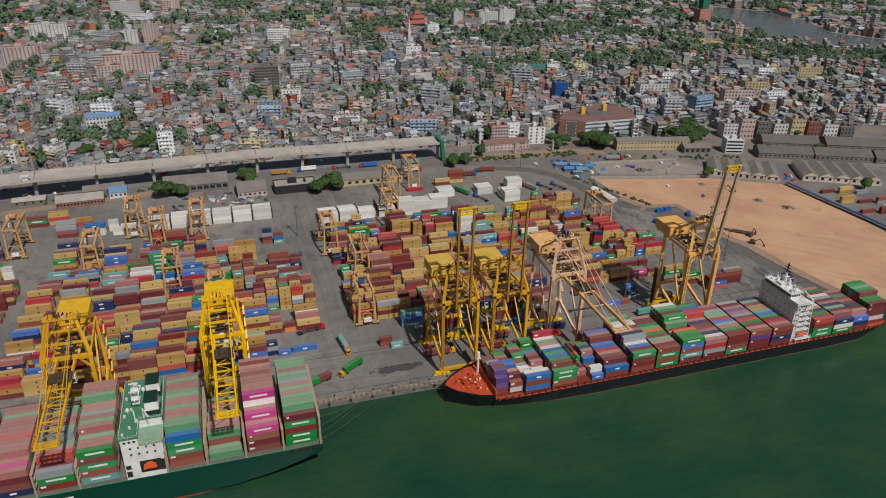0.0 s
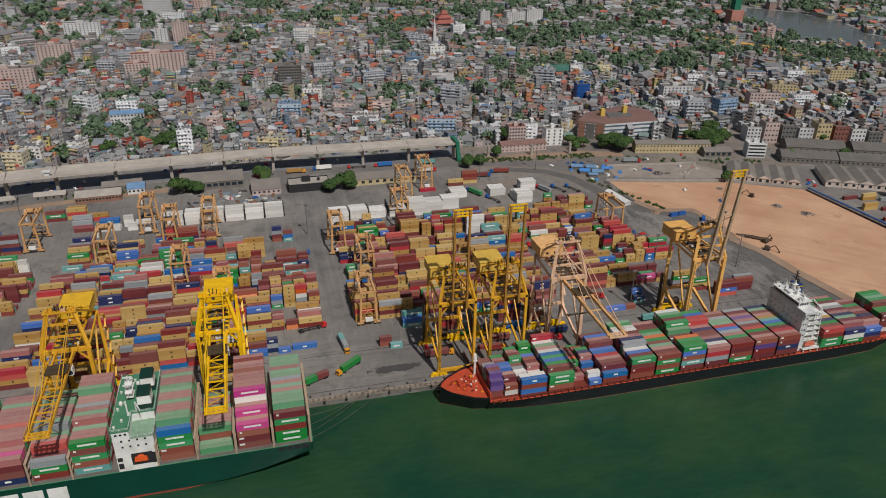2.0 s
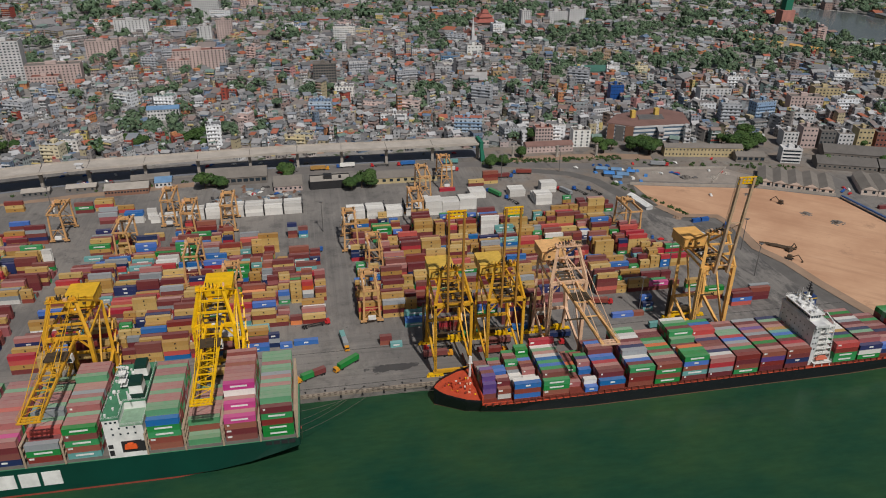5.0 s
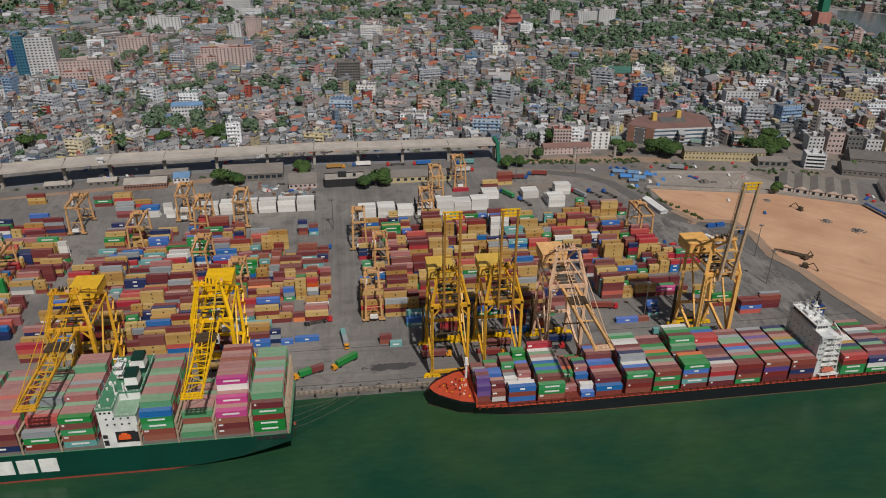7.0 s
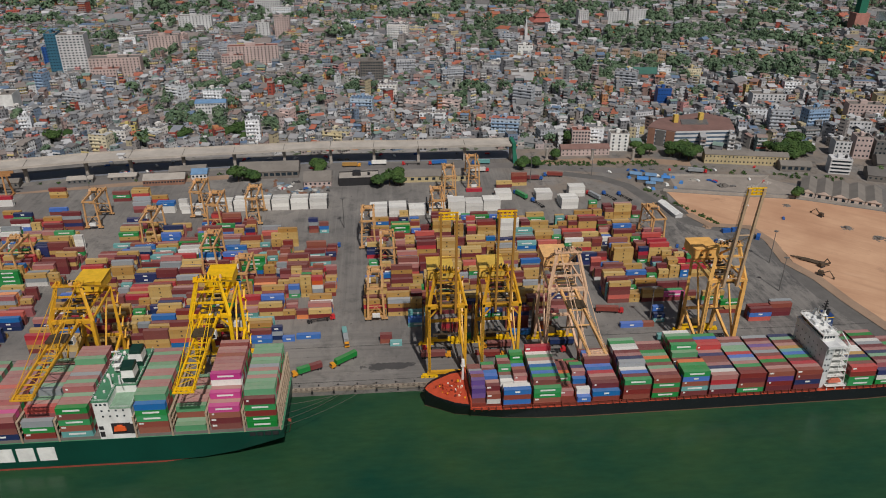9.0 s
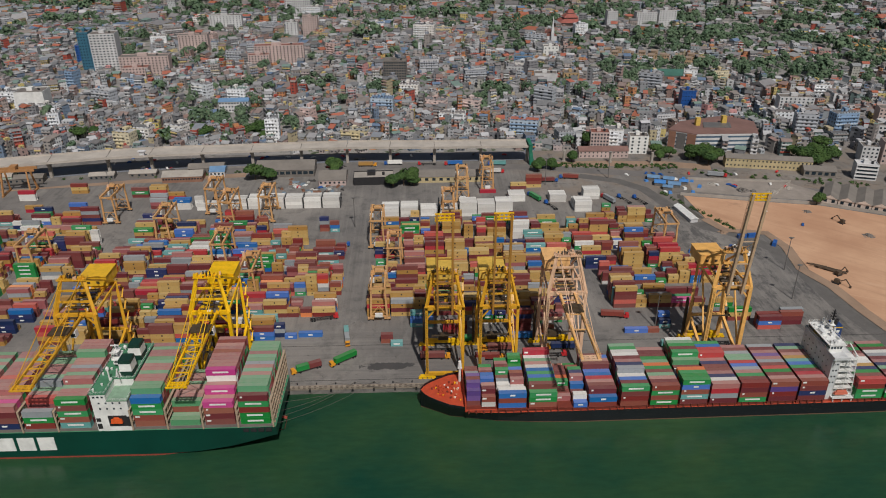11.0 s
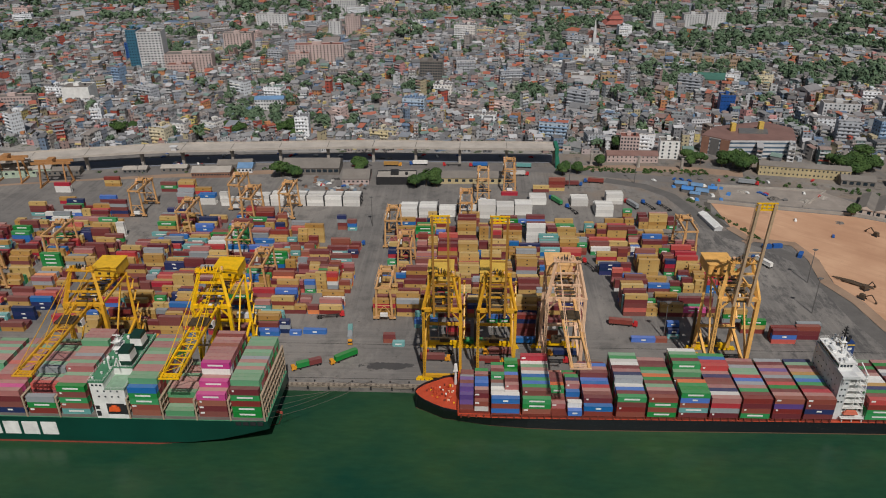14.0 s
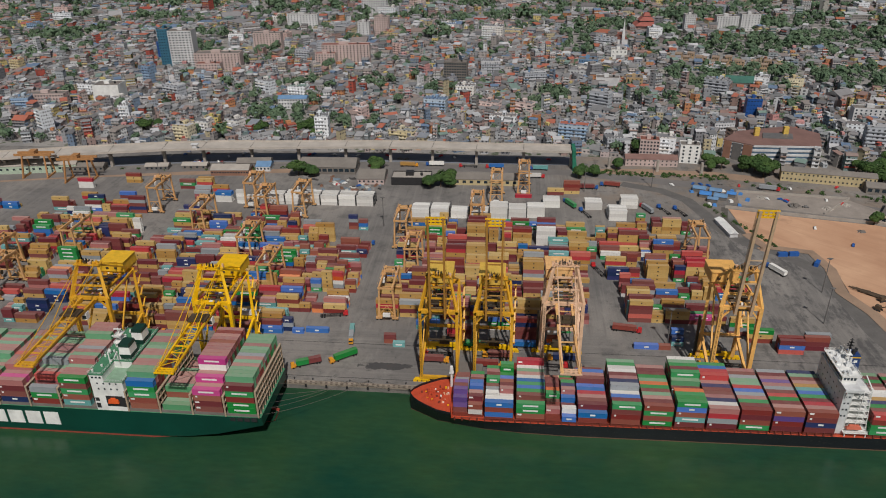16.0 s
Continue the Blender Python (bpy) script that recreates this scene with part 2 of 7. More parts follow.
PALE_YELLOW = paint("pale_yellow_paint", (214, 176, 78), 0.5, wear=0.3, size=0.3, rust=(150, 110, 60))
HOUSE_YELLOW = paint("house_yellow_paint", (226, 178, 44), 0.5, wear=0.25, size=0.3, rust=(160, 116, 50))
GEAR = paint("greasy_gear", (74, 62, 46), 0.6, wear=0.4, rust=(130, 96, 50))
PEACH = paint("faded_crane_paint", (230, 180, 120), 0.55, wear=0.5, size=0.3, rust=(140, 96, 66))
PINK = paint("pale_pink_crane_paint", (218, 180, 148), 0.55, wear=0.45, size=0.3, rust=(130, 92, 72))
RTG_TAN = paint("tan_crane_paint", (206, 160, 108), 0.55, wear=0.5, size=0.3, rust=(136, 90, 56))
ORANGE = paint("orange_crane_paint", (204, 156, 104), 0.55, wear=0.5, size=0.3, rust=(140, 92, 50))
GOLD = paint("faded_gold_crane_paint", (230, 176, 98), 0.55, wear=0.4, size=0.3, rust=(140, 96, 60))
STEEL = paint("grey_steel", (120, 118, 116), 0.5, 0.3)
DARK = paint("dark_steel", (42, 42, 44), 0.6)
CABLE = paint("cable", (90, 84, 76), 0.6)
GLASS = paint("dark_glass", (40, 52, 60), 0.12)
BLUE_GLASS = paint("blue_grey_glass", (92, 112, 132), 0.2, wear=0.1)
WHITE = paint("white_paint", (226, 226, 222), 0.45, wear=0.15, size=0.2, rust=(170, 150, 130))
HULL_GREEN = paint("green_hull_paint", (10, 64, 52), 0.4, wear=0.18, size=0.06, rust=(20, 60, 50))
HULL_BLACK = paint("black_hull_paint", (21, 25, 30), 0.5, wear=0.5, size=0.12, rust=(76, 70, 68))
BOOT_RED = paint("red_boot_topping", (150, 66, 52), 0.6, wear=0.4)
# deck red with rust spots, darkened to hold the shadow under the containers
RUST_SHADE_RED = paint("rusty_shaded_red_steel", (118, 52, 40), 0.65, wear=0.5, size=0.5, rust=(70, 48, 42))
DARK_BOOT = paint("worn_dark_boot", (112, 84, 66), 0.6, wear=0.5)
DECK_RED = paint("red_oxide_deck", (186, 74, 46), 0.6, wear=0.6, size=0.35, rust=(116, 62, 48))
DECK_GREEN = paint("green_deck", (72, 128, 96), 0.6, wear=0.3, size=0.3, rust=(110, 130, 110))
TYRE = paint("rubber", (30, 30, 31), 0.8)
LASHING = paint("beige_lashing_steel", (172, 152, 130), 0.6, wear=0.5, size=0.4, rust=(130, 92, 70))
PAGODA_RED = paint("pagoda_red_tiles", (152, 88, 78), 0.8, wear=0.3, size=0.15, rust=(150, 74, 62))
TILE_RED = paint("red_tiles", (130, 82, 70), 0.85, wear=0.5, size=0.2, rust=(104, 66, 54))
SHED_GREY = paint("grey_roof_sheet", (122, 116, 109), 0.8, wear=0.6, size=0.1, rust=(90, 80, 74))
SHED_DARK = paint("dark_roof_sheet", (100, 96, 92), 0.8, wear=0.6, size=0.12, rust=(104, 98, 92))
SHED_BLUE = paint("blue_roof_sheet", (104, 138, 172), 0.6, wear=0.3, size=0.2, rust=(120, 140, 160))
SHED_RED = paint("brown_roof_sheet", (128, 98, 90), 0.7, wear=0.3, size=0.1, rust=(92, 66, 58))
CREAM = paint("cream_plaster", (186, 170, 132), 0.85, wear=0.3, size=0.15, rust=(160, 140, 100))
SHED_END = paint("pale_shed_plaster", (206, 190, 178), 0.85, wear=0.4, size=0.2, rust=(160, 140, 126))
PINK_WALL = paint("pink_plaster", (190, 170, 164), 0.85, wear=0.2, size=0.08, rust=(180, 140, 128))
WHITE_WALL = paint("white_plaster", (200, 200, 200), 0.85, wear=0.25, size=0.08, rust=(170, 162, 152))
BLUE_WALL = paint("blue_cladding", (36, 82, 150), 0.4, wear=0.1, size=0.1, rust=(40, 90, 150))
BRICK_WALL = paint("brown_brick", (142, 104, 86), 0.85, wear=0.3, size=0.15, rust=(126, 86, 66))
ORANGE_CAB, RED_CAB, BLUE_CAB = paint("orange_cab", (220, 150, 40)), paint("red_cab", (190, 44, 48)), paint("blue_cab", (40, 90, 160))
BROWN_STEEL = paint("brown_crane_paint", (172, 124, 78), 0.6, wear=0.45, size=0.3, rust=(110, 78, 56))
COPE = paint("old_cope", (142, 130, 116), 0.9, wear=0.5, size=0.3, rust=(96, 86, 76))
DIRT = paint("bare_dirt", (150, 126, 106), 0.95, wear=0.5, size=0.06, rust=(112, 102, 88))
# asphalt below the viaduct; its bluish grey is raised to lighten the deck's shade
LIFTED_ROAD = paint("shade_lifted_asphalt", (118, 122, 130), 0.85, wear=0.4, size=0.05, rust=(92, 96, 104))
ROAD = paint("worn_road", (112, 108, 105), 0.9, wear=0.4, size=0.06, rust=(134, 126, 118))
TEAL_NET = paint("green_net", (30, 110, 86), 0.8)

BOX_COLOURS = {
    "maroon": (122, 48, 48), "brown": (142, 62, 46), "ochre": (192, 152, 76), "red": (190, 44, 42), "green": (14, 142, 66), "pale_green": (96, 164, 120),
    "blue": (8, 104, 186), "navy": (26, 44, 96), "grey": (150, 156, 160), "white": (222, 220, 214), "teal": (104, 170, 168), "magenta": (206, 60, 138),
    "orange": (226, 120, 44), "purple": (98, 66, 140), "rose": (172, 100, 98)}
BOX_MATS = {k: box_paint(k + "_container_paint", v, 0.1 if k == "white" else 0.32 if k in ("rose", "pale_green") else 0.12) for k, v in BOX_COLOURS.items()}


# ---------- mesh helpers ----------
class Mesh:
    """Collects boxes, beams and tubes into one mesh."""

    def __init__(self):
        self.v, self.f = [], []

    def add(self, vs, fs):
        n = len(self.v)
        self.v += [tuple(p) for p in vs]
        self.f += [tuple(i + n for i in q) for q in fs]
        return self

    def box(self, x0, x1, y0, y1, z0, z1, taper=0.0):
        t = taper
        return self.add([(x0, y0, z0), (x1, y0, z0), (x1, y1, z0), (x0, y1, z0), (x0 + t, y0 + t, z1), (x1 - t, y0 + t, z1), (x1 - t, y1 - t, z1), (x0 + t, y1 - t, z1)],
                        [(3, 2, 1, 0), (4, 5, 6, 7), (0, 1, 5, 4), (1, 2, 6, 5), (2, 3, 7, 6), (3, 0, 4, 7)])

    def beam(self, a, b, w, h=None, w2=None, h2=None):
        """A square bar from a to b; it may taper to w2, h2."""
        a, b = Vector(a), Vector(b)
        h = w if h is None else h
        w2, h2 = w if w2 is None else w2, h if h2 is None else h2
        d = (b - a).normalized()
        s = d.cross(Vector((0, 0, 1)))
        s = Vector((1, 0, 0)) if s.length < 0.02 else s.normalized()
        u = s.cross(d)
        q = [a + s * (i * w / 2) + u * (j * h / 2) for i, j in ((-1, -1), (1, -1), (1, 1), (-1, 1))]
        q += [b + s * (i * w2 / 2) + u * (j * h2 / 2) for i, j in ((-1, -1), (1, -1), (1, 1), (-1, 1))]
        return self.add(q, [(3, 2, 1, 0), (4, 5, 6, 7), (0, 1, 5, 4), (1, 2, 6, 5), (2, 3, 7, 6), (3, 0, 4, 7)])

    def tube(self, a, b, r, r2=None, n=8):
        a, b = Vector(a), Vector(b)
        r2 = r if r2 is None else r2
        d = (b - a).normalized()
        s = d.cross(Vector((0, 0, 1)))
        s = Vector((1, 0, 0)) if s.length < 0.02 else s.normalized()
        u = s.cross(d)
        ring = [s * math.cos(2 * math.pi * i / n) + u * math.sin(2 * math.pi * i / n) for i in range(n)]
        return self.add([a + p * r for p in ring] + [b + p * r2 for p in ring],
                        [tuple(range(n))[::-1], tuple(range(n, 2 * n))] + [(i, (i + 1) % n, n + (i + 1) % n, n + i) for i in range(n)])

    def prism(self, pts, z0, z1):
        """A flat outline in x, y, raised from z0 to z1."""
        n = len(pts)
        return self.add([(x, y, z0) for x, y in pts] + [(x, y, z1) for x, y in pts],
                        [tuple(range(n))[::-1], tuple(range(n, 2 * n))] + [(i, (i + 1) % n, n + (i + 1) % n, n + i) for i in range(n)])

    def gable(self, x0, x1, y0, y1, z0, z1, along="x", eave=0.4):
        """A pitched roof with thickness."""
        x0, x1, y0, y1 = x0 - eave, x1 + eave, y0 - eave, y1 + eave
        if along == "x":
            ym = (y0 + y1) / 2
            return self.add([(x0, y0, z0), (x1, y0, z0), (x1, y1, z0), (x0, y1, z0), (x0, ym, z1), (x1, ym, z1)],
                            [(3, 2, 1, 0), (0, 1, 5, 4), (2, 3, 4, 5), (1, 2, 5), (3, 0, 4)])
        xm = (x0 + x1) / 2
        return self.add([(x0, y0, z0), (x1, y0, z0), (x1, y1, z0), (x0, y1, z0), (xm, y0, z1), (xm, y1, z1)],
                        [(3, 2, 1, 0), (0, 1, 4), (1, 2, 5, 4), (2, 3, 5), (3, 0, 4, 5)])

    def data(self, name, material):
        me = bpy.data.meshes.new(name)
        me.from_pydata(self.v, [], self.f)
        if material:
            me.materials.append(material)
        return me


def part(name, mesh, material, parent=None, label=""):
    ob = new(name, mesh if isinstance(mesh, bpy.types.Mesh) else mesh.data(name, material))
    ob.parent = parent
    return tagged(ob, label)


def root(name, label, category, group="", kind=""):
    return tagged(new(name), label, category, group, kind)


def structure(name, mesh, material, label, category):
    return tagged(part(name, mesh, material), label, category, kind="structure")


# ---------- ground, water ----------
G = 6000
m = Mesh()
m.add([(-G, 1, 0), (8, 1, 0), (15, 5.6, 0), (270, 8.8, 0), (G, 8.8, 0), (G, 330, 0), (-G, 330, 0), (-G, 1, -9), (8, 1, -9), (15, 5.6, -9), (270, 8.8, -9), (G, 8.8, -9)], [(0, 1, 2, 6), (2, 3, 4, 5), (2, 5, 6), (7, 8, 1, 0), (8, 9, 2, 1), (9, 10, 3, 2), (10, 11, 4, 3)])
ground = structure("ground", m, ASPHALT, "grey worn asphalt container yard and quay apron", "ground")
structure("city_ground", Mesh().add([(-G, 330, 0), (G, 330, 0), (G, G, 0), (-G, G, 0)], [(0, 1, 2, 3)]), CITY_GROUND, "dusty city ground with patches of green", "ground")
structure("water", Mesh().add([(-G, -G, -3.9), (G, -G, -3.9), (G, 1.5, -3.9), (-G, 1.5, -3.9)], [(0, 1, 2, 3)]), WATER, "dark green harbour water with small ripples", "water")

# ---------- containers ----------
CONTAINER_MESH = {}
LABEL = {"ochre": "ochre yellow steel shipping container with dusty roof", "white": "white refrigerated shipping container",
         "magenta": "bright magenta steel shipping container", "pale_green": "faded pale green steel shipping container"}


def container_mesh(size, tall, colour):
    key = (size, tall, colour)
    if key not in CONTAINER_MESH:
        L, W, H = (12.19 if size == 40 else 6.06), 2.44, (2.9 if tall else 2.59)
        a, b = L / 2, W / 2
        m = Mesh().box(-a + 0.12, a - 0.12, -b + 0.06, b - 0.06, 0.1, H - 0.05)
        for sx in (-1, 1):
            for sy in (-1, 1):
                m.box(sx * a - 0.09 * (sx + 1), sx * a + 0.09 * (1 - sx), sy * b - 0.09 * (sy + 1), sy * b + 0.09 * (1 - sy), 0, H)
        for sy in (-1, 1):
            y0, y1 = sorted((sy * b, sy * (b - 0.1)))
            m.box(-a + 0.18, a - 0.18, y0, y1, 0, 0.16).box(-a + 0.18, a - 0.18, y0, y1, H - 0.12, H)
        for sx in (-1, 1):
            x0, x1 = sorted((sx * a, sx * (a - 0.12)))
            m.box(x0, x1, -b + 0.18, b - 0.18, 0, 0.16).box(x0, x1, -b + 0.18, b - 0.18, H - 0.14, H)
        for y in (-0.75, -0.3, 0.3, 0.75):
            m.box(a - 0.12, a - 0.07, y - 0.04, y + 0.04, 0.16, H - 0.14)
        CONTAINER_MESH[key] = m.data("shipping_container", BOX_MATS[colour])
    return CONTAINER_MESH[key]


MARK_MESH = {}


def mark_mesh(length, colour):
    if (length, colour) not in MARK_MESH:
        MARK_MESH[length, colour] = Mesh().box(-length / 2, length / 2, -0.02, 0.0, -0.42, 0.42).data("mark_panel", WHITE if colour == "w" else DARK)
    return MARK_MESH[length, colour]


CODE = {"m": "maroon", "b": "brown", "o": "ochre", "r": "red", "g": "green", "l": "pale_green", "u": "blue", "n": "navy", "e": "grey", "w": "white", "t": "teal", "k": "magenta", "a": "orange", "s": "rose", "p": "purple"}
JOINED = {}      # yard or ship name -> list of joined containers


def container(x, y, z, colour, size=40, tall=False, group="", mark=None, name="shipping_container", single=True):
    if not single:
        JOINED.setdefault(group, []).append((x, y, z, colour, size, tall, mark))
        return None
    ob = new(name, container_mesh(size, tall, colour))
    flip = random.random() < 0.5
    ob.location = (x, y, z)
    ob.rotation_euler[2] = math.pi if flip else 0.0
    tagged(ob, LABEL.get(colour, f"{colour.replace('_', ' ')} corrugated steel shipping container, weathered"), "container", group)
    if mark:
        p = new("mark_panel", mark_mesh(mark[0], mark[1]))
        p.parent = ob
        off = mark[2] if len(mark) > 2 else 0.0
        p.location = (-off if flip else off, (1.22 if flip else -1.22), (2.9 if tall else 2.59) * (0.56 if not off else 0.72))
        p.rotation_euler[2] = math.pi if flip else 0.0
        tagged(p, "plain white lettering bar" if mark[1] == "w" else "small dark mark")
    return ob


def join_containers():
    """The containers that are not things of their own: one mesh for each yard or ship."""
    for group, rows in JOINED.items():
        vs, fs, mats, shade, names = [], [], [], [], sorted({r[3] for r in rows})
        slots = [BOX_MATS[c] for c in names] + [WHITE, DARK]
        n = 0
        for x, y, z, colour, size, tall, mark in rows:
            me = container_mesh(size, tall, colour)
            v = np.empty(len(me.vertices) * 3)
            me.vertices.foreach_get("co", v)
            vs.append(v.reshape(-1, 3) + (x, y, z))
            q = [[i + n for i in p.vertices] for p in me.polygons]
            fs += q
            mats += [names.index(colour)] * len(q)
            shade += [random.random()] * len(q)
            n += len(me.vertices)
            if mark:
                off, high = (mark[2] if len(mark) > 2 else 0.0), z + (2.9 if tall else 2.59) * 0.56
                b = Mesh().box(x + off - mark[0] / 2, x + off + mark[0] / 2, y - 1.24, y - 1.215, high - 0.42, high + 0.42)
                vs.append(np.array(b.v))
                fs += [[i + n for i in p] for p in b.f]
                mats += [len(names) + (mark[1] == "d")] * 6
                shade += [0.5] * 6
                n += 8
        me = bpy.data.meshes.new("stacked_containers")
        me.from_pydata(np.concatenate(vs).tolist(), [], fs)
        for c in slots:
            me.materials.append(c)
        me.polygons.foreach_set("material_index", mats)
        me.attributes.new("shade", "FLOAT", "FACE").data.foreach_set("value", shade)
        tagged(new("stacked_containers", me), "stacked steel shipping containers in mixed weathered colours", "containers", kind="stuff")


MIX = ["maroon"] * 28 + ["brown"] * 18 + ["ochre"] * 38 + ["red"] * 5 + ["green"] * 5 + ["blue"] * 6 + ["navy"] * 5 + ["grey"] * 8 + ["rose"] * 12 + ["teal"] * 4 + ["white"] * 2 + ["orange"] * 2


def stack(x, y, z, tiers, size=40, tall=False, group="", colours=MIX, marks=True, name="shipping_container", single="all", alike=0.42):
    """Containers one on another. single: which of them are things of their own (all, top, none)."""
    H = 2.9 if tall else 2.59
    main = random.choice(colours)
    for i in range(tiers):
        c = colours[i] if isinstance(colours, tuple) else (main if random.random() < alike else random.choice(colours))
        mk = None
        if marks and c == "ochre":
            mk = (0.7, "d")
        elif marks and c in ("green", "magenta", "teal"):
            mk = (6.6 if size == 40 else 3.2, "w")
        elif marks and c in ("maroon", "brown", "red", "rose") and name == "shipping_container" and random.random() < 0.6:
            mk = (0.9 if random.random() < 0.6 else 1.8, "w", -4.6 if size == 40 else -1.9)
        elif marks and c in ("blue", "navy") and random.random() < 0.6:
            mk = (2.2, "w")
        container(x, y, z + i * (H + 0.012), c, size, tall, group, mk, name, single == "all" or (single == "top" and i == tiers - 1))


# ---------- ships ----------
def hull(name, parent, stations, yc, z_bottom, z_split, low_mat, high_mat, deck_mat, counter=None):
    """stations: x, half-breadth at the water, half-breadth at deck, deck height. counter: x, lower half-breadth and lower edge of a stern that overhangs."""
    def skin(za, zb):
        m, n = Mesh(), len(stations)
        vs = []
        for x, hw, hd, zd in stations:
            if zb is None and counter and x in counter:
                low, z = counter[x]
                vs += [(x, yc - low, z), (x, yc - hd, zd), (x, yc + hd, zd), (x, yc + low, z)]
                continue
            f = lambda z: hw + (hd - hw) * max(0.0, min(1.0, (z - z_bottom) / (zd - z_bottom)))
            top = zd if zb is None else zb
            vs += [(x, yc - f(za), za), (x, yc - f(top), top), (x, yc + f(top), top), (x, yc + f(za), za)]
        fs = []
        for i in range(n - 1):
            a, b = i * 4, i * 4 + 4
            fs += [(a, b, b + 1, a + 1), (a + 3, a + 2, b + 2, b + 3)]
            if zb is None and counter:
                fs.append((a, a + 3, b + 3, b))
        fs += [(0, 1, 2, 3), (n * 4 - 1, n * 4 - 2, n * 4 - 3, n * 4 - 4)]
        return m.add(vs, fs)
    part("lower_hull", skin(z_bottom, z_split), low_mat, parent, "worn red boot topping at the waterline")
    part("hull", skin(z_split, None), high_mat, parent)
    d = Mesh()
    vs = []
    for x, hw, hd, zd in stations:
        vs += [(x, yc - hd + 0.05, zd - 0.06), (x, yc + hd - 0.05, zd - 0.06)]
    d.add(vs, [(2 * i, 2 * i + 2, 2 * i + 3, 2 * i + 1) for i in range(len(stations) - 1)])
    part("deck", d, deck_mat, parent, "weathered steel deck")


def rail(mesh, pts, h=1.1):
    for a, b in zip(pts, pts[1:]):
        for k in (h, h * 0.55):
            mesh.beam((a[0], a[1], a[2] + k), (b[0], b[1], b[2] + k), 0.06)
        n = max(1, int((Vector(b) - Vector(a)).length / 2.5))
        for i in range(n + 1):
            p = Vector(a).lerp(Vector(b), i / n)
            mesh.beam(p, p + Vector((0, 0, h)), 0.07)


# the black-hulled ship
shipR = root("container_ship", "black hulled container ship with red deck moored at the quay", "ship")
YR = -9.3
YAW = 0.0127          # the hull lies slightly askew to the quay
shipR.rotation_euler[2] = YAW
shipR.location = (30 - 30 * math.cos(YAW) + YR * math.sin(YAW), YR - 30 * math.sin(YAW) - YR * math.cos(YAW), 0)
R_ST = [(0.0, 0.1, 0.6, 4.9), (1.5, 0.4, 3.4, 4.8), (4, 1.4, 6.0, 4.7), (8, 3.6, 8.7, 4.6), (13, 6.6, 11.6, 4.5), (19.4, 7.6, 13.3, 4.4), (19.6, 7.7, 13.4, 2.7), (34, 11.2, 14.3, 2.5),
        (50, 13.2, 14.5, 2.5), (70, 14.4, 14.5, 2.5), (205, 14.4, 14.5, 2.5), (228, 13.0, 14.2, 2.5), (240, 8.5, 13.2, 2.6), (247, 4.0, 10.8, 2.6)]
hull("container_ship", shipR, R_ST, YR, -6.0, -3.45, DARK_BOOT, HULL_BLACK, DECK_RED)
for s in (-1, 1):
    v, f = [], []
    for x, _, w, z in R_ST[:6]:
        v += [(x, YR + s * w, z - 0.05), (x, YR + s * w, z + 1.05), (x, YR + s * max(0.2, w - 0.25), z + 1.05), (x, YR + s * max(0.2, w - 0.25), z - 0.05)]
    for i in range(5):
        f += [(4 * i + k, 4 * i + (k + 1) % 4, 4 * i + 4 + (k + 1) % 4, 4 * i + 4 + k) for k in range(4)]
    part("bulwark", Mesh().add(v, f), HULL_BLACK, shipR)
m = Mesh().box(19.4, 20.0, YR - 13.0, YR + 13.0, 2.6, 7.4)
part("breakwater", m, DECK_RED, shipR)
for i in range(18):
    x, y = random.uniform(3, 16), random.uniform(-4.5, 4.5)
    part("bollard", Mesh().box(x - 0.6, x + 0.6, YR + y - 0.5, YR + y + 0.5, 4.5, 4.6).tube((x - 0.35, YR + y, 4.6), (x - 0.35, YR + y, 5.3), 0.25).tube((x + 0.35, YR + y, 4.6), (x + 0.35, YR + y, 5.3), 0.25), DECK_RED, shipR)
for y in (-1.4, 1.4):
    part("winch", Mesh().tube((9, YR + y - 1, 5.5), (9, YR + y + 1, 5.5), 0.55).tube((9, YR + y - 1.1, 5.5), (9, YR + y - 0.9, 5.5), 0.9).tube((9, YR + y + 0.9, 5.5), (9, YR + y + 1.1, 5.5), 0.9).box(8.4, 9.6, YR + y - 1.2, YR + y + 1.2, 4.5, 4.9), DECK_RED, shipR)
for i in range(30):
    x = random.uniform(4, 18)
    y = random.uniform(-0.42, 0.42) * x
    part("deck_fitting", Mesh().box(x - 0.35, x + 0.35, YR + y - 0.3, YR + y + 0.3, 4.4, 4.4 + random.uniform(0.4, 1.1)), (WHITE, RUST_SHADE_RED, PINK, DECK_RED, RUST_SHADE_RED, BRIGHT_YELLOW)[i % 6], shipR)
m = Mesh().tube((18.3, YR + 7, 4.1), (18.3, YR + 7, 14.5), 0.7, 0.45).box(17.3, 19.3, YR + 6, YR + 8, 12.0, 12.3).tube((18.3, YR + 7, 12.4), (18.3, YR + 7, 15.5), 1.0, 0.7)
part("foremast", m, WHITE, shipR, "white foremast")
m = Mesh()
for i in range(-1, 2, 2):
    y = YR + i * 14.2
    for x in np.arange(21, 246, 3.3):
        if not 180.5 < x < 193:
            m.box(x - 0.3, x + 0.3, y - 0.25, y + 0.25, 2.5, 4.2)
    m.box(20, 246, y - 0.1, y + 0.1, 3.95, 4.1)
part("lashing_rail", m, RUST_SHADE_RED, shipR)


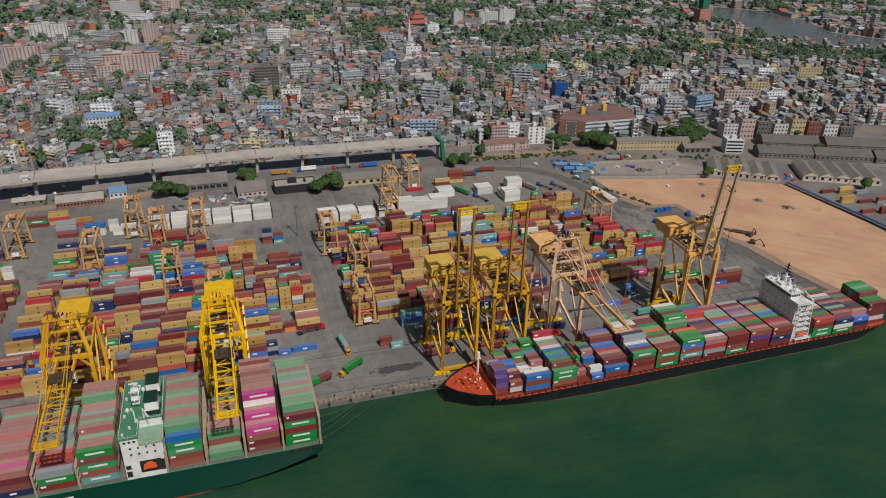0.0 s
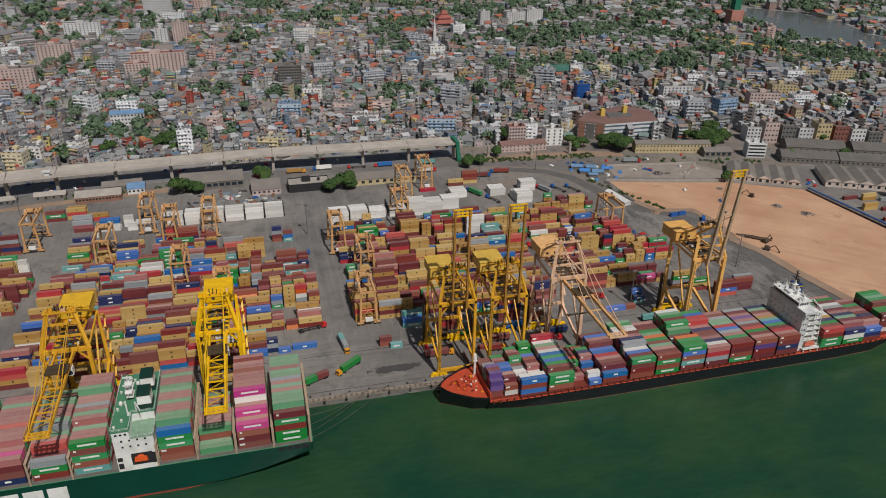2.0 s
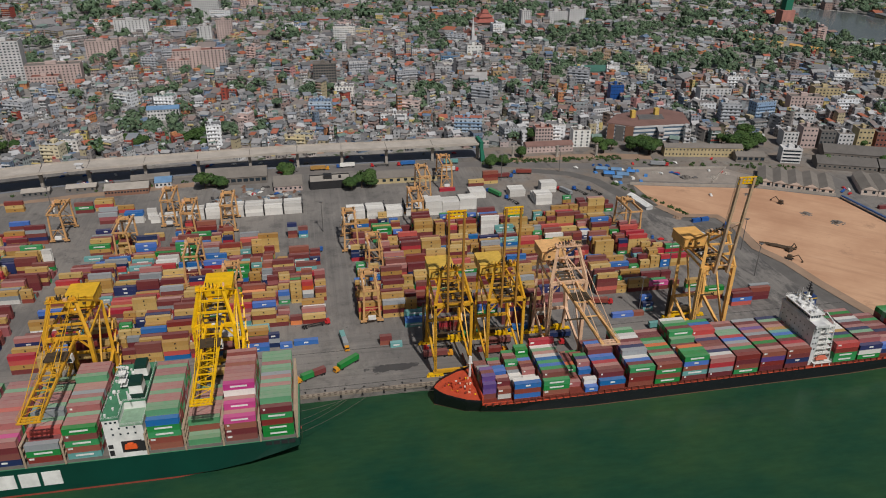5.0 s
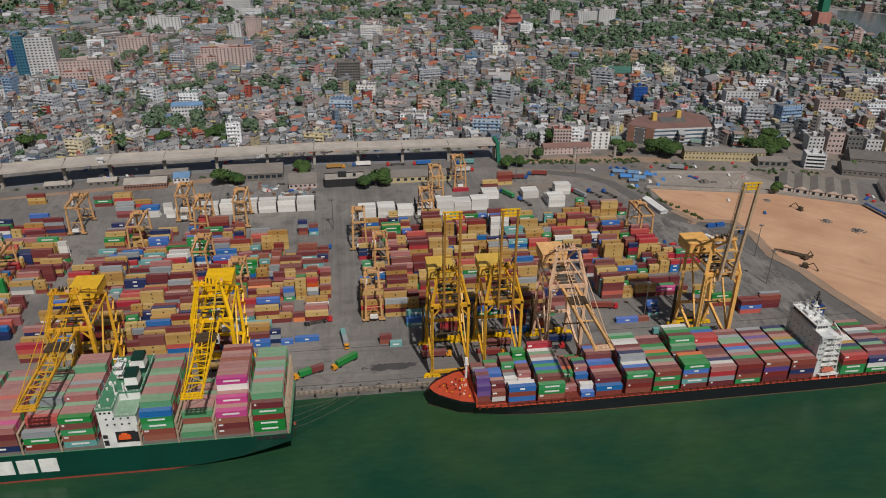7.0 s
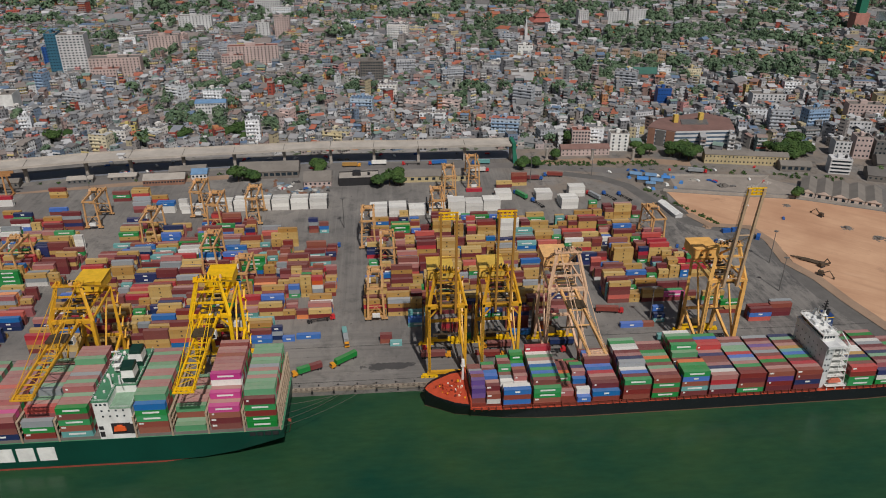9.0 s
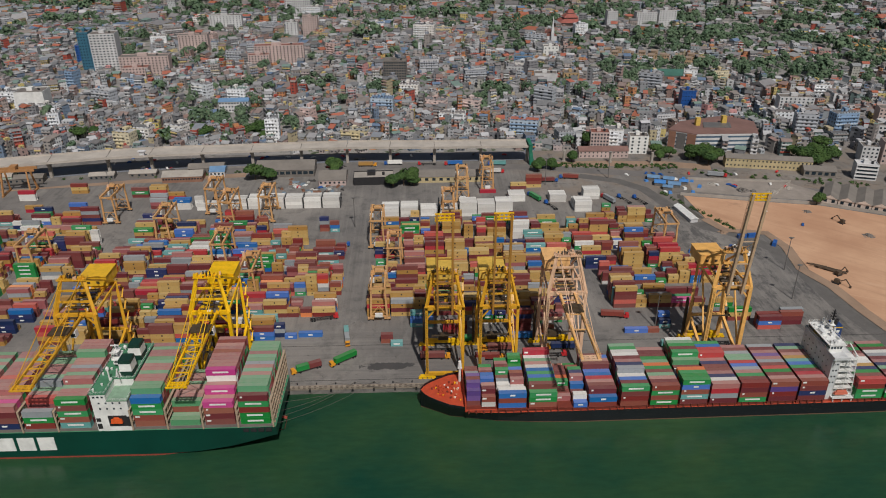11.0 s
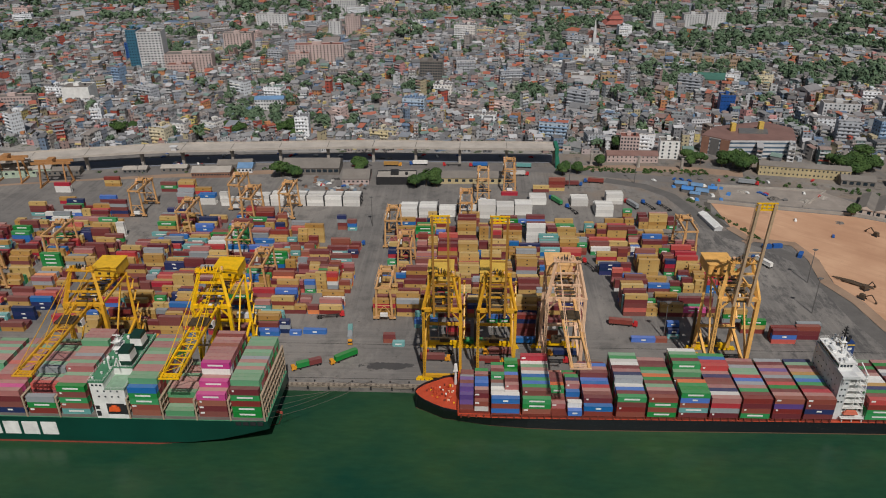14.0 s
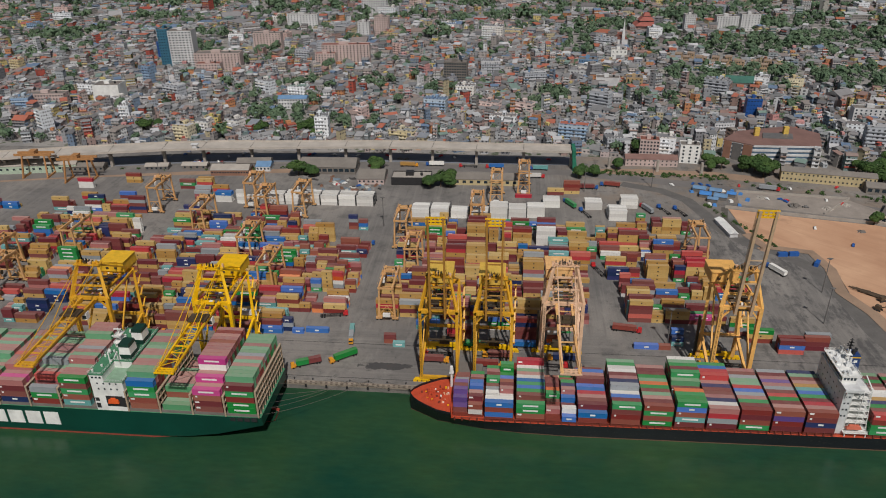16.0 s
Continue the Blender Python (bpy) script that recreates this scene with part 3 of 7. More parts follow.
def ship_bay(ship_name, x, yc, z, rows, tiers, size=40, colours=MIX, tall=False, near=None, pitch=2.5, tops=""):
    """One bay across the ship. tiers: a height for each row, from the water side inward; near: colours of the outermost stack."""
    n = len(tiers)
    for r, t in enumerate(tiers):
        y = yc + (r - (n - 1) / 2) * pitch
        if near and "magenta" in near and r in (2, 4):
            stack(x, y, z, t, size, tall, ship_name, ("maroon", "rose", "maroon", "rose", "magenta" if r == 2 else "white", "white", "magenta"), True)
            continue
        cl = (list(near) if near and r == 0 else [])[:t]
        cl += [random.choice(colours) for _ in range(t - len(cl))]
        if t and r < len(tops) and not (near and r == 0 and len(near) >= t):
            cl[t - 1] = CODE[tops[r]]
        cl = tuple(cl) if t else colours
        stack(x, y, z, t, size, tall, ship_name, cl, r == 0 or tiers[r] > tiers[r - 1], "shipping_container", "all" if r == 0 and x > -200 else "top" if -92 < x < 160 and r < 8 else "none", 0.1)


SHIP_MIX = ["maroon"] * 28 + ["brown"] * 20 + ["green"] * 17 + ["red"] * 9 + ["rose"] * 10 + ["blue"] * 6 + ["grey"] * 4 + ["white"] * 3 + ["pale_green"] * 5 + ["orange"] * 2 + ["navy"] * 2
ZR = 4.3
for x0, size, tiers, near, tops in (
        (20.4, 20, [3, 4, 4, 4, 3, 3, 2, 2, 2], ("maroon", "purple", "purple"), "ppmpeebmm"), (27.0, 20, [2, 3, 3, 2, 3, 3, 2, 2, 2, 2], ("white", "brown"), "bmsmuubms"),
        (34.3, 40, [3, 3, 2, 0, 0, 0, 0, 0, 0, 0, 0], ("blue", "brown", "blue"), "uwe"), (34.3, 20, [0, 0, 0, 1, 2, 2, 2, 3, 3, 3, 3], None, "eeemwemgmsg"), (40.4, 20, [0, 0, 0, 2, 3, 3, 3, 3, 3, 4, 4], None, "eeewsmbuggg"), (47.8, 40, [3, 4, 4, 4, 4, 4, 4, 4, 4, 4, 5], ("brown", "green", "green"), "gmguguwslwr"),
        (60.8, 20, [0, 0, 1, 1, 1, 2, 2, 2, 2, 2, 1, 1], None, ""), (67.4, 20, [1, 2, 1, 1, 2, 3, 3, 3, 2, 2, 1, 1], ("blue",), "uwbmus"), (74.2, 40, [2, 3, 3, 3, 3, 3, 3, 4, 4, 4, 3, 3], ("brown", "blue"), "ummsruumsubm"),
        (88.1, 40, [4, 4, 4, 4, 5, 5, 5, 5, 5, 5, 5, 5], ("brown", "brown", "maroon", "green"), "gmuwensmwwgl"), (101.4, 40, [4, 4, 4, 4, 4, 4, 4, 4, 4, 4, 4, 4], ("green", "brown", "green", "brown"), "mmslmgalgmms"),
        (114.7, 40, [5, 5, 5, 5, 4, 4, 5, 6, 6, 6, 6, 6], ("maroon", "teal", "brown", "blue", "green"), "gggawmlgmglw"), (128.0, 40, [4, 4, 4, 4, 4, 4, 4, 4, 5, 5, 5, 5], ("maroon", "grey", "red", "rose"), "swnsmmnsrrug"),
        (141.2, 40, [4, 4, 4, 4, 4, 4, 4, 4, 4, 4, 4, 4], ("green", "brown", "maroon", "brown"), "bmgseurllems"), (154.5, 40, [4, 4, 4, 4, 4, 4, 4, 4, 4, 4, 4, 4], ("maroon", "brown", "purple", "brown"), "bsmgrmespsme"),
        (167.8, 40, [4, 4, 4, 4, 4, 4, 4, 4, 4, 4, 4, 4], ("maroon", "navy", "maroon", "brown"), "bsrmgutosmln"), (193.8, 40, [4, 4, 4, 4, 4, 4, 4, 4, 4, 4, 4, 4], ("green", "green", "brown", "red"), "rmgnowwsmgml"),
        (207.2, 40, [3, 4, 4, 4, 4, 4, 4, 4, 4, 4, 4, 4], ("green", "white", "navy"), "nsmlnsmewmgs"), (220.4, 40, [2, 3, 3, 3, 3, 3, 3, 3, 3, 3], ("navy", "blue"), "usmnmsmgms"), (233.4, 40, [4, 4, 4, 5, 5, 5, 5, 5], ("white", "maroon", "maroon", "maroon"), "mggmglgg")):
    L = 12.19 if size == 40 else 6.06
    ship_bay("containers on the black ship", x0 + L / 2, YR + 0.2 + (x0 + L / 2 - 30) * YAW, ZR, 0, tiers, size, SHIP_MIX, False, near, 2.46, tops)
for x0 in (34.3, 47.8, 60.5, 74.2, 88.1, 101.4, 114.7, 128.0, 141.2, 154.5, 167.8, 193.8, 207.2, 220.4, 233.4):
    w = 13.7 if x0 < 60 else 14.0 if x0 < 219 else (12.6 if x0 < 230 else 10.2)
    part("hatch_cover", Mesh().box(x0 - 0.2, x0 + (12.3 if x0 != 60.5 else 13.4), YR - w, YR + w, 2.45, ZR - 0.01), RUST_SHADE_RED, shipR)
part("hatch_cover", Mesh().box(20.2, 33.4, YR - 11.6, YR + 12.4, 2.45, ZR - 0.01), RUST_SHADE_RED, shipR)


def window_rows(parent, x0, x1, y, zs, n, face="y", w=0.9, h=0.8):
    me = Mesh().box(-w / 2, w / 2, -0.06, 0.03, -h / 2, h / 2).data("window", GLASS)
    for z in zs:
        for i in range(n):
            u = x0 + (x1 - x0) * (i + 0.5) / n
            p = part("window", me, None, parent)
            if face == "y":
                p.location = (u, y, z)
            else:
                p.location = (y, u, z)
                p.rotation_euler[2] = math.pi / 2 if face == "-x" else -math.pi / 2


# deck house of the black ship
YH = -12.0
# white with streaks, greyed so the colour carries the front wall's shade
HOUSE_SHADE_GREY = paint("streaked_shaded_white_paint", (204, 206, 206), 0.5, wear=0.35, size=0.25, rust=(150, 132, 118))
body = part("deck_house", Mesh().box(180.6, 186.4, YH - 6.6, YH + 16.0, 2.5, 24.4).box(180.6, 184.0, YH - 9.6, YH - 6.6, 2.5, 24.4), HOUSE_SHADE_GREY, shipR, "streaked white deck house, its paint greyed for the shaded front")
core = part("deck_cabin", Mesh().box(186.4, 190.6, YH - 5.0, YH + 14.6, 2.5, 24.0), HOUSE_SHADE_GREY, shipR)
for i in range(7):
    z = 2.5 + i * 3.1
    e = 193.2 - 0.3 * i
    part("open_deck", Mesh().box(190.6, e, YH - 9.8, YH + 15.6, z + 2.85, z + 3.05).box(184.0, 190.6, YH - 9.8, YH - 5.0, z + 2.85, z + 3.05), WHITE, shipR, "open deck with railings")
    m = Mesh()
    rail(m, [(184.1, YH - 9.7, z + 3.05), (e - 0.1, YH - 9.7, z + 3.05), (e - 0.1, YH + 15.4, z + 3.05)])
    part("railing", m, WHITE, shipR)
    for x in (184.2, 188.4, e - 0.15):
        part("deck_post", Mesh().box(x - 0.12, x + 0.12, YH - 9.75, YH - 9.5, z, z + 2.85), WHITE, shipR)
    sg = 1 if i % 2 else -1
    part("stairway", Mesh().beam((187.6 - 1.9 * sg, YH - 7.6, z + 0.1), (187.6 + 1.9 * sg, YH - 7.6, z + 2.95), 0.9, 0.18), WHITE, shipR)
m = Mesh().box(180.3, 187.6, YH - 10.6, YH + 16.2, 24.4, 24.7).box(180.4, 180.6, YH - 10.6, YH + 16.2, 24.7, 25.7).box(180.6, 187.6, YH - 10.6, YH - 10.4, 24.7, 25.7).box(180.6, 187.6, YH + 16.0, YH + 16.2, 24.7, 25.7)
part("bridge_wing", m, HOUSE_SHADE_GREY, shipR)
wheel = part("wheelhouse", Mesh().box(181.0, 187.0, YH - 4.4, YH + 14.6, 24.7, 27.9).box(180.6, 188.4, YH - 4.9, YH + 15.0, 27.9, 28.2), WHITE, shipR)
for i in range(17):
    y = YH - 4.0 + i * 1.1
    part("window", Mesh().box(180.93, 181.03, y - 0.45, y + 0.45, 26.2, 27.4), GLASS, wheel)
for i in range(4):
    part("window", Mesh().box(181.6 + i * 1.35, 182.6 + i * 1.35, YH - 4.47, YH - 4.37, 26.2, 27.4), GLASS, wheel)
m = Mesh()
rail(m, [(180.7, YH - 4.8, 28.2), (188.3, YH - 4.8, 28.2), (188.3, YH + 14.9, 28.2), (180.7, YH + 14.9, 28.2), (180.7, YH - 4.8, 28.2)])
part("railing", m, WHITE, shipR)
window_rows(shipR, YH - 7.5, YH + 15.5, 180.56, (9.0, 12.0, 15.2, 18.4, 21.6), 7, "-x", 0.55, 0.6)
window_rows(shipR, 181, 183.8, YH - 9.64, (12.0, 15.2, 18.4, 21.6), 2, "y", 0.7, 0.8)
part("lifeboat", Mesh().box(184.6, 190.8, YH - 11.2, YH - 9.4, 6.2, 7.3, 0.4).box(185.4, 190.0, YH - 10.9, YH - 9.7, 7.3, 8.0, 0.25), paint("faded_orange_boat", (196, 104, 80), 0.6), shipR, "faded orange lifeboat")
for x in (185.2, 190.2):
    part("davit", Mesh().beam((x, YH - 9.4, 5.6), (x, YH - 10.6, 9.4), 0.3).beam((x, YH - 10.6, 9.4), (x, YH - 10.2, 8.0), 0.15), WHITE, shipR)
part("boat_deck", Mesh().box(183.6, 193.4, YH - 11.6, YH - 5.0, 4.3, 4.6), WHITE, shipR, "white boat deck at the ship side")
m = Mesh()
rail(m, [(183.7, YH - 11.5, 4.6), (193.3, YH - 11.5, 4.6), (193.3, YH - 5.2, 4.6)])
part("railing", m, WHITE, shipR)
for x in (184.4, 188.6, 192.8):
    part("deck_post", Mesh().box(x - 0.2, x + 0.2, YH - 11.4, YH - 11.0, 2.5, 4.3), WHITE, shipR)
for x in (181.2, 186.6):
    part("wing_strut", Mesh().beam((x, YH - 9.7, 20.4), (x, YH - 10.5, 24.4), 0.4), HOUSE_SHADE_GREY, shipR)
for x, y, w, d, h in ((182.2, -2.6, 1.0, 1.6, 1.3), (185.4, 3.0, 1.3, 1.3, 2.2), (184.2, 9.4, 1.6, 1.0, 1.6), (186.9, 0.4, 0.8, 2.2, 1.1), (182.4, 11.8, 1.2, 1.0, 0.9), (187.4, 5.0, 0.9, 0.9, 3.0)):
    part("roof_locker", Mesh().box(x - w / 2, x + w / 2, YH + y - d / 2, YH + y + d / 2, 28.2, 28.2 + h, 0.08), HOUSE_SHADE_GREY, shipR)
for x, y, h in ((182.0, 1.0, 4.5), (186.2, 10.6, 6.0), (183.2, -4.0, 3.6)):
    part("aerial", Mesh().tube((x, YH + y, 28.2), (x, YH + y, 28.2 + h), 0.14, 0.06, 6), WHITE, shipR)
part("crane_arm", Mesh().tube((191.6, YH - 8.4, 22.0), (191.6, YH - 8.4, 25.4), 0.5).beam((191.6, YH - 8.4, 25.2), (191.6, YH - 2.0, 27.2), 0.4), WHITE, shipR, "small white stores crane")
part("deck_locker", Mesh().box(181.6, 183.2, YH + 4.0, YH + 8.0, 28.2, 29.4), HOUSE_SHADE_GREY, shipR)
part("deck_locker", Mesh().box(183.6, 185.0, YH - 3.4, YH - 1.2, 28.2, 29.2), HOUSE_SHADE_GREY, shipR)
part("satellite_dome", Mesh().tube((186.6, YH + 13.4, 28.2), (186.6, YH + 13.4, 29.4), 0.3).tube((186.6, YH + 13.4, 29.4), (186.6, YH + 13.4, 31.2), 0.9, 0.5), WHITE, shipR)
m = Mesh().box(188.6, 193.0, YH + 7.6, YH + 13.2, 21.5, 30.2, 0.25)
fn = part("funnel", m, paint("navy_funnel", (36, 62, 112), 0.5), shipR, "dark blue funnel with a yellow band")
part("band", Mesh().box(188.74, 192.86, YH + 7.78, YH + 13.02, 29.0, 29.5), BRIGHT_YELLOW, fn)
part("emblem", Mesh().box(190.2, 191.6, YH + 7.5, YH + 7.62, 26.8, 28.0), WHITE, fn, "plain white emblem")
part("exhaust", Mesh().tube((190.0, YH + 9.4, 30.0), (190.3, YH + 9.4, 32.2), 0.8), DARK, fn)
part("exhaust", Mesh().tube((191.6, YH + 11.2, 30.0), (191.9, YH + 11.2, 31.8), 0.7), DARK, fn)
m = Mesh().tube((187.4, YH + 8, 28.2), (187.4, YH + 8, 33.5), 0.9, 0.6).box(186.2, 188.6, YH + 6.6, YH + 9.4, 31.0, 31.3)
part("mast_column", m, WHITE, shipR, "white mast column on the wheelhouse roof")
m = Mesh().tube((187.4, YH + 8, 33.5), (187.4, YH + 8, 39), 0.4, 0.2)
for z, w in ((34.6, 2.6), (36.2, 1.8), (37.6, 1.2)):
    m.beam((187.4, YH + 8 - w, z), (187.4, YH + 8 + w, z), 0.28).beam((187.4 - w * 0.6, YH + 8, z + 0.5), (187.4 + w * 0.6, YH + 8, z + 0.5), 0.25)
part("radar_mast", m, DARK, shipR, "dark radar mast")

# the green-hulled ship
DARK_GREEN = paint("dark_green_paint", (16, 54, 44), 0.5)
shipL = root("container_ship", "large green hulled container ship loaded high, moored stern to the gap", "ship")
YL = -19.8
L_ST = [(-345, 0.4, 2.5, 13), (-330, 5, 12, 12.5), (-305, 14, 17, 10.5), (-280, 18.0, 18.2, 9.8), (-110, 18.0, 18.2, 9.8), (-94, 15.5, 18.2, 9.8), (-80, 9.5, 18.2, 9.8), (-68, 4.0, 18.1, 9.8), (-60, 1.0, 17.8, 9.8)]
hull("container_ship", shipL, L_ST, YL, -6.0, -3.0, BOOT_RED, HULL_GREEN, DECK_GREEN, {-110: (18.1, -3.0), -94: (17.9, -2.4), -80: (17.6, -0.3), -68: (17.0, 2.6), -60: (16.4, 4.6)})
ZL = 11.2
m = Mesh().box(-310, -61.5, YL - 17.6, YL + 17.6, 9.75, ZL - 0.01)
part("hatch_cover", m, DARK_CONCRETE, shipL, "grey hatch covers")
GREEN_MIX = ["maroon"] * 22 + ["brown"] * 14 + ["green"] * 20 + ["pale_green"] * 22 + ["rose"] * 18 + ["grey"] * 6
BAYS_L = ((-74.2, [5, 6, 6] + [6] * 11, ("green", "green", "brown", "green", "maroon"), "mgllslsellmgll"), (-88.6, [4, 4, 5, 5, 7, 7, 7, 7, 7, 7, 7, 7, 7, 7], ("maroon", "maroon", "brown", "magenta"), "kssssmmmsbmsbm"),
          (-103.0, [1, 1, 3, 3, 3, 2, 2, 2, 2, 1, 1, 1, 1, 1], ("pale_green",), "lggmmgsmlbmsmg"), (-117.3, [5] + [6] * 13, ("brown", "brown", "green", "green", "blue"), "uglsslssllmsls"),
          (-147.6, [5, 5, 5, 5, 6, 6, 6, 6, 6, 6, 7, 7, 7, 7], ("teal", "brown", "green", "maroon", "green"), "gmsgslmemmgsms"), (-162.0, [3, 2, 4, 4, 4, 5, 5, 5, 5, 5, 5, 5, 5, 5], ("brown", "green", "grey"), "egrmlegsmmggsl"),
          (-176.4, [4, 4, 4, 5, 5, 5, 5, 5, 5, 5, 5, 5, 5, 5], ("navy", "maroon", "maroon", "rose"), "sksmsmrsmsmgsm"), (-190.8, [4] * 6 + [5] * 8, ("maroon", "green", "green", "rose"), "sgmgslgmsgmlsg"),
          (-205.2, [5] * 14, ("maroon", "green", "brown", "green", "green"), "gslgmlglslgmgl"), (-219.6, [5] * 14, None, ""), (-234.0, [4] * 14, None, ""), (-248.4, [5] * 14, None, ""))
for x0, tiers, near, tops in BAYS_L:
    ship_bay("containers on the green ship", x0 + 6.1, YL, ZL, 0, tiers, 40, GREEN_MIX, True, near, 2.5, tops[:1] + tops[1:].replace("m", "s").replace("g", "l"))


def lashing_bridge(x, top):
    m = Mesh()
    ys = np.arange(YL - 18, YL + 18.1, 3.0)
    for z in np.arange(14.0, top + 0.1, 3.1):
        m.box(x - 0.5, x + 0.5, YL - 18, YL + 18, z, z + 0.22)
    lb = part("lashing_bridge", m, LASHING, shipL, "tall beige lashing bridge")
    for y in ys:
        part("post", Mesh().box(x - 0.35, x + 0.35, y - 0.18, y + 0.18, 9.8, top), LASHING, lb)
    for y, y2 in zip(ys, ys[1:]):
        part("brace", Mesh().beam((x, y, top - 3.2), (x, y2, top), 0.14), LASHING, lb)


for x0, tiers, near, tops in BAYS_L:
    lashing_bridge(x0 - 1.1, 20.4)
lashing_bridge(-60.9, 23.6)
# uncut stern: dark boxes give the shade of the mooring openings
m = Mesh()
for i in range(4):
    m.box(-73.6 + i * 3.1, -71.2 + i * 3.1, YL - 18.2, YL - 17.6, 7.6, 9.3)
part("mooring_shade", m, DARK, shipL, "dark panels painted as the shade in the stern mooring openings")
for i in range(9):
    x = -224.9 + i * 8.3
    part("name_bar", Mesh().box(x, x + 6.9, YL - 18.32, YL - 18.1, 0.5, 7.2), WHITE, shipL, "large plain white lettering bar on the hull")

# deck house of the green ship
m = Mesh().box(-132.6, -118.4, YL - 8.0, YL + 17.6, 9.8, 28.4).box(-132.6, -126.6, YL - 18.0, YL - 8.0, 9.8, 28.4).box(-126.6, -118.4, YL - 18.0, YL - 8.0, 9.8, 24.9)
house = part("deck_house", m, WHITE, shipL, "white deck house with a green roof")
part("lower_terrace", Mesh().box(-126.6, -118.2, YL - 18.2, YL - 8.0, 24.9, 25.15), paint("pale_green_deck", (130, 160, 136), 0.6), shipL, "pale green lower terrace deck")
m = Mesh()
rail(m, [(-126.4, YL - 18.1, 25.15), (-118.3, YL - 18.1, 25.15), (-118.3, YL - 8.2, 25.15)])
part("railing", m, WHITE, shipL)
m = Mesh().box(-133.0, -118.0, YL - 8.0, YL + 17.9, 28.4, 28.7).box(-133.0, -126.3, YL - 18.3, YL - 8.0, 28.4, 28.7)
part("roof_deck", m, DECK_GREEN, shipL, "green painted roof deck")
window_rows(shipL, -132, -127, YL - 18.04, (27.0,), 3, "y", 0.9, 0.8)
window_rows(shipL, -131, -120, YL - 18.04, (24.0, 21.2), 4, "y", 0.7, 0.8)
# flat dark panel in place of the recess and its shade
m = Mesh().box(-127.4, -119.8, YL - 18.1, YL - 17.9, 12.2, 17.6)
bay = part("lifeboat_shade", m, DARK, shipL, "dark panel painted as the shade of the lifeboat recess")
m = Mesh().box(-126.4, -121.6, YL - 19.0, YL - 17.95, 14.2, 16.2, 0.35).box(-125.2, -122.8, YL - 18.8, YL - 18.1, 16.2, 16.9, 0.2)
part("lifeboat", m, paint("lifeboat_orange", (222, 92, 40), 0.5), shipL, "orange lifeboat")
for x, y in ((-121.5, YL - 3.5), (-121.5, YL + 8.0)):
    fn = part("funnel", Mesh().box(x - 2.6, x + 2.6, y - 3.0, y + 3.0, 28.7, 34.7, 0.2), WHITE, shipL, "white square funnel")
    part("funnel_cap", Mesh().box(x - 2.5, x + 2.5, y - 2.9, y + 2.9, 34.7, 36.2, 0.2), DARK_GREEN, fn, "dark green funnel top")
    part("funnel_base", Mesh().box(x - 2.7, x + 2.7, y - 3.1, y + 3.1, 28.7, 31.0, 0.03), DARK_GREEN, fn, "dark green funnel base")
m = Mesh().tube((-127.5, YL + 2, 28.7), (-127.5, YL + 2, 39), 0.5, 0.25).beam((-127.5, YL - 2.5, 33), (-127.5, YL + 6.5, 33), 0.25).beam((-127.5, YL - 0.5, 36), (-127.5, YL + 4.5, 36), 0.2)
m.box(-128.6, -126.4, YL + 0.8, YL + 3.2, 31.5, 31.8)
part("aerial", Mesh().tube((-127.5, YL - 9, 28.7), (-127.5, YL - 9, 34), 0.3), WHITE, shipL)
part("vent", Mesh().tube((-124, YL - 6, 28.7), (-124, YL - 6, 31), 0.8, 0.6), WHITE, shipL)
part("radar_mast", m, WHITE, shipL)
for x, y, z, w in ((-127.5, 2, 33.0, 3.4), (-127.5, 2, 35.6, 2.6), (-127.5, 2, 30.4, 2.4)):
    part("mast_platform", Mesh().box(x - 1.3, x + 1.3, YL + y - w, YL + y + w, z, z + 0.25).box(x - 1.3, x - 1.2, YL + y - w, YL + y + w, z + 0.25, z + 1.1), WHITE, shipL)
for y, z in ((-0.8, 35.9), (4.4, 33.3), (1.6, 38.0)):
    part("radar_scanner", Mesh().box(-129.2, -125.8, YL + y - 0.25, YL + y + 0.25, z + 0.5, z + 0.9).tube((-127.5, YL + y, z), (-127.5, YL + y, z + 0.5), 0.25), WHITE, shipL)
for x, y, z in ((-129.4, 6.2, 28.7), (-125.6, 9.0, 28.7), (-130.6, -3.0, 28.7), (-128.8, 13.0, 28.7)):
    part("satellite_dome", Mesh().tube((x, YL + y, z), (x, YL + y, z + 1.0), 0.2).tube((x, YL + y, z + 1.0), (x, YL + y, z + 1.9), 0.75, 0.75).tube((x, YL + y, z + 1.9), (x, YL + y, z + 2.5), 0.75, 0.3), WHITE, shipL)
part("davit", Mesh().tube((-124.6, YL - 7.2, 28.7), (-124.6, YL - 7.2, 33.0), 0.35).beam((-124.6, YL - 7.2, 32.8), (-122.0, YL - 14.0, 34.2), 0.4), WHITE, shipL, "white deck davit")
for i in range(9):
    part("roof_vent", Mesh().tube((-131.6 + (i % 3) * 2.2, YL - 16 + i * 3.6, 28.7), (-131.6 + (i % 3) * 2.2, YL - 16 + i * 3.6, 29.7), 0.4, 0.5), WHITE, shipL)
# dark panels on the house side, coloured as shaded openings
for x, z0, z1 in ((-131.4, 11.0, 13.6), (-131.4, 14.6, 16.4), (-119.4, 12.0, 17.0)):
    part("side_shade", Mesh().box(x - 0.9, x + 0.9, YL - 18.06, YL - 17.9, z0, z1), DARK, shipL)
m = Mesh()
rail(m, [(-132.8, YL - 18.1, 28.7), (-126.5, YL - 18.1, 28.7), (-126.5, YL - 7.9, 28.7), (-118.2, YL - 7.9, 28.7), (-118.2, YL + 17.6, 28.7)])
rail(m, [(-132.8, YL - 18.1, 28.7), (-132.8, YL + 17.6, 28.7)])
part("railing", m, WHITE, shipL)

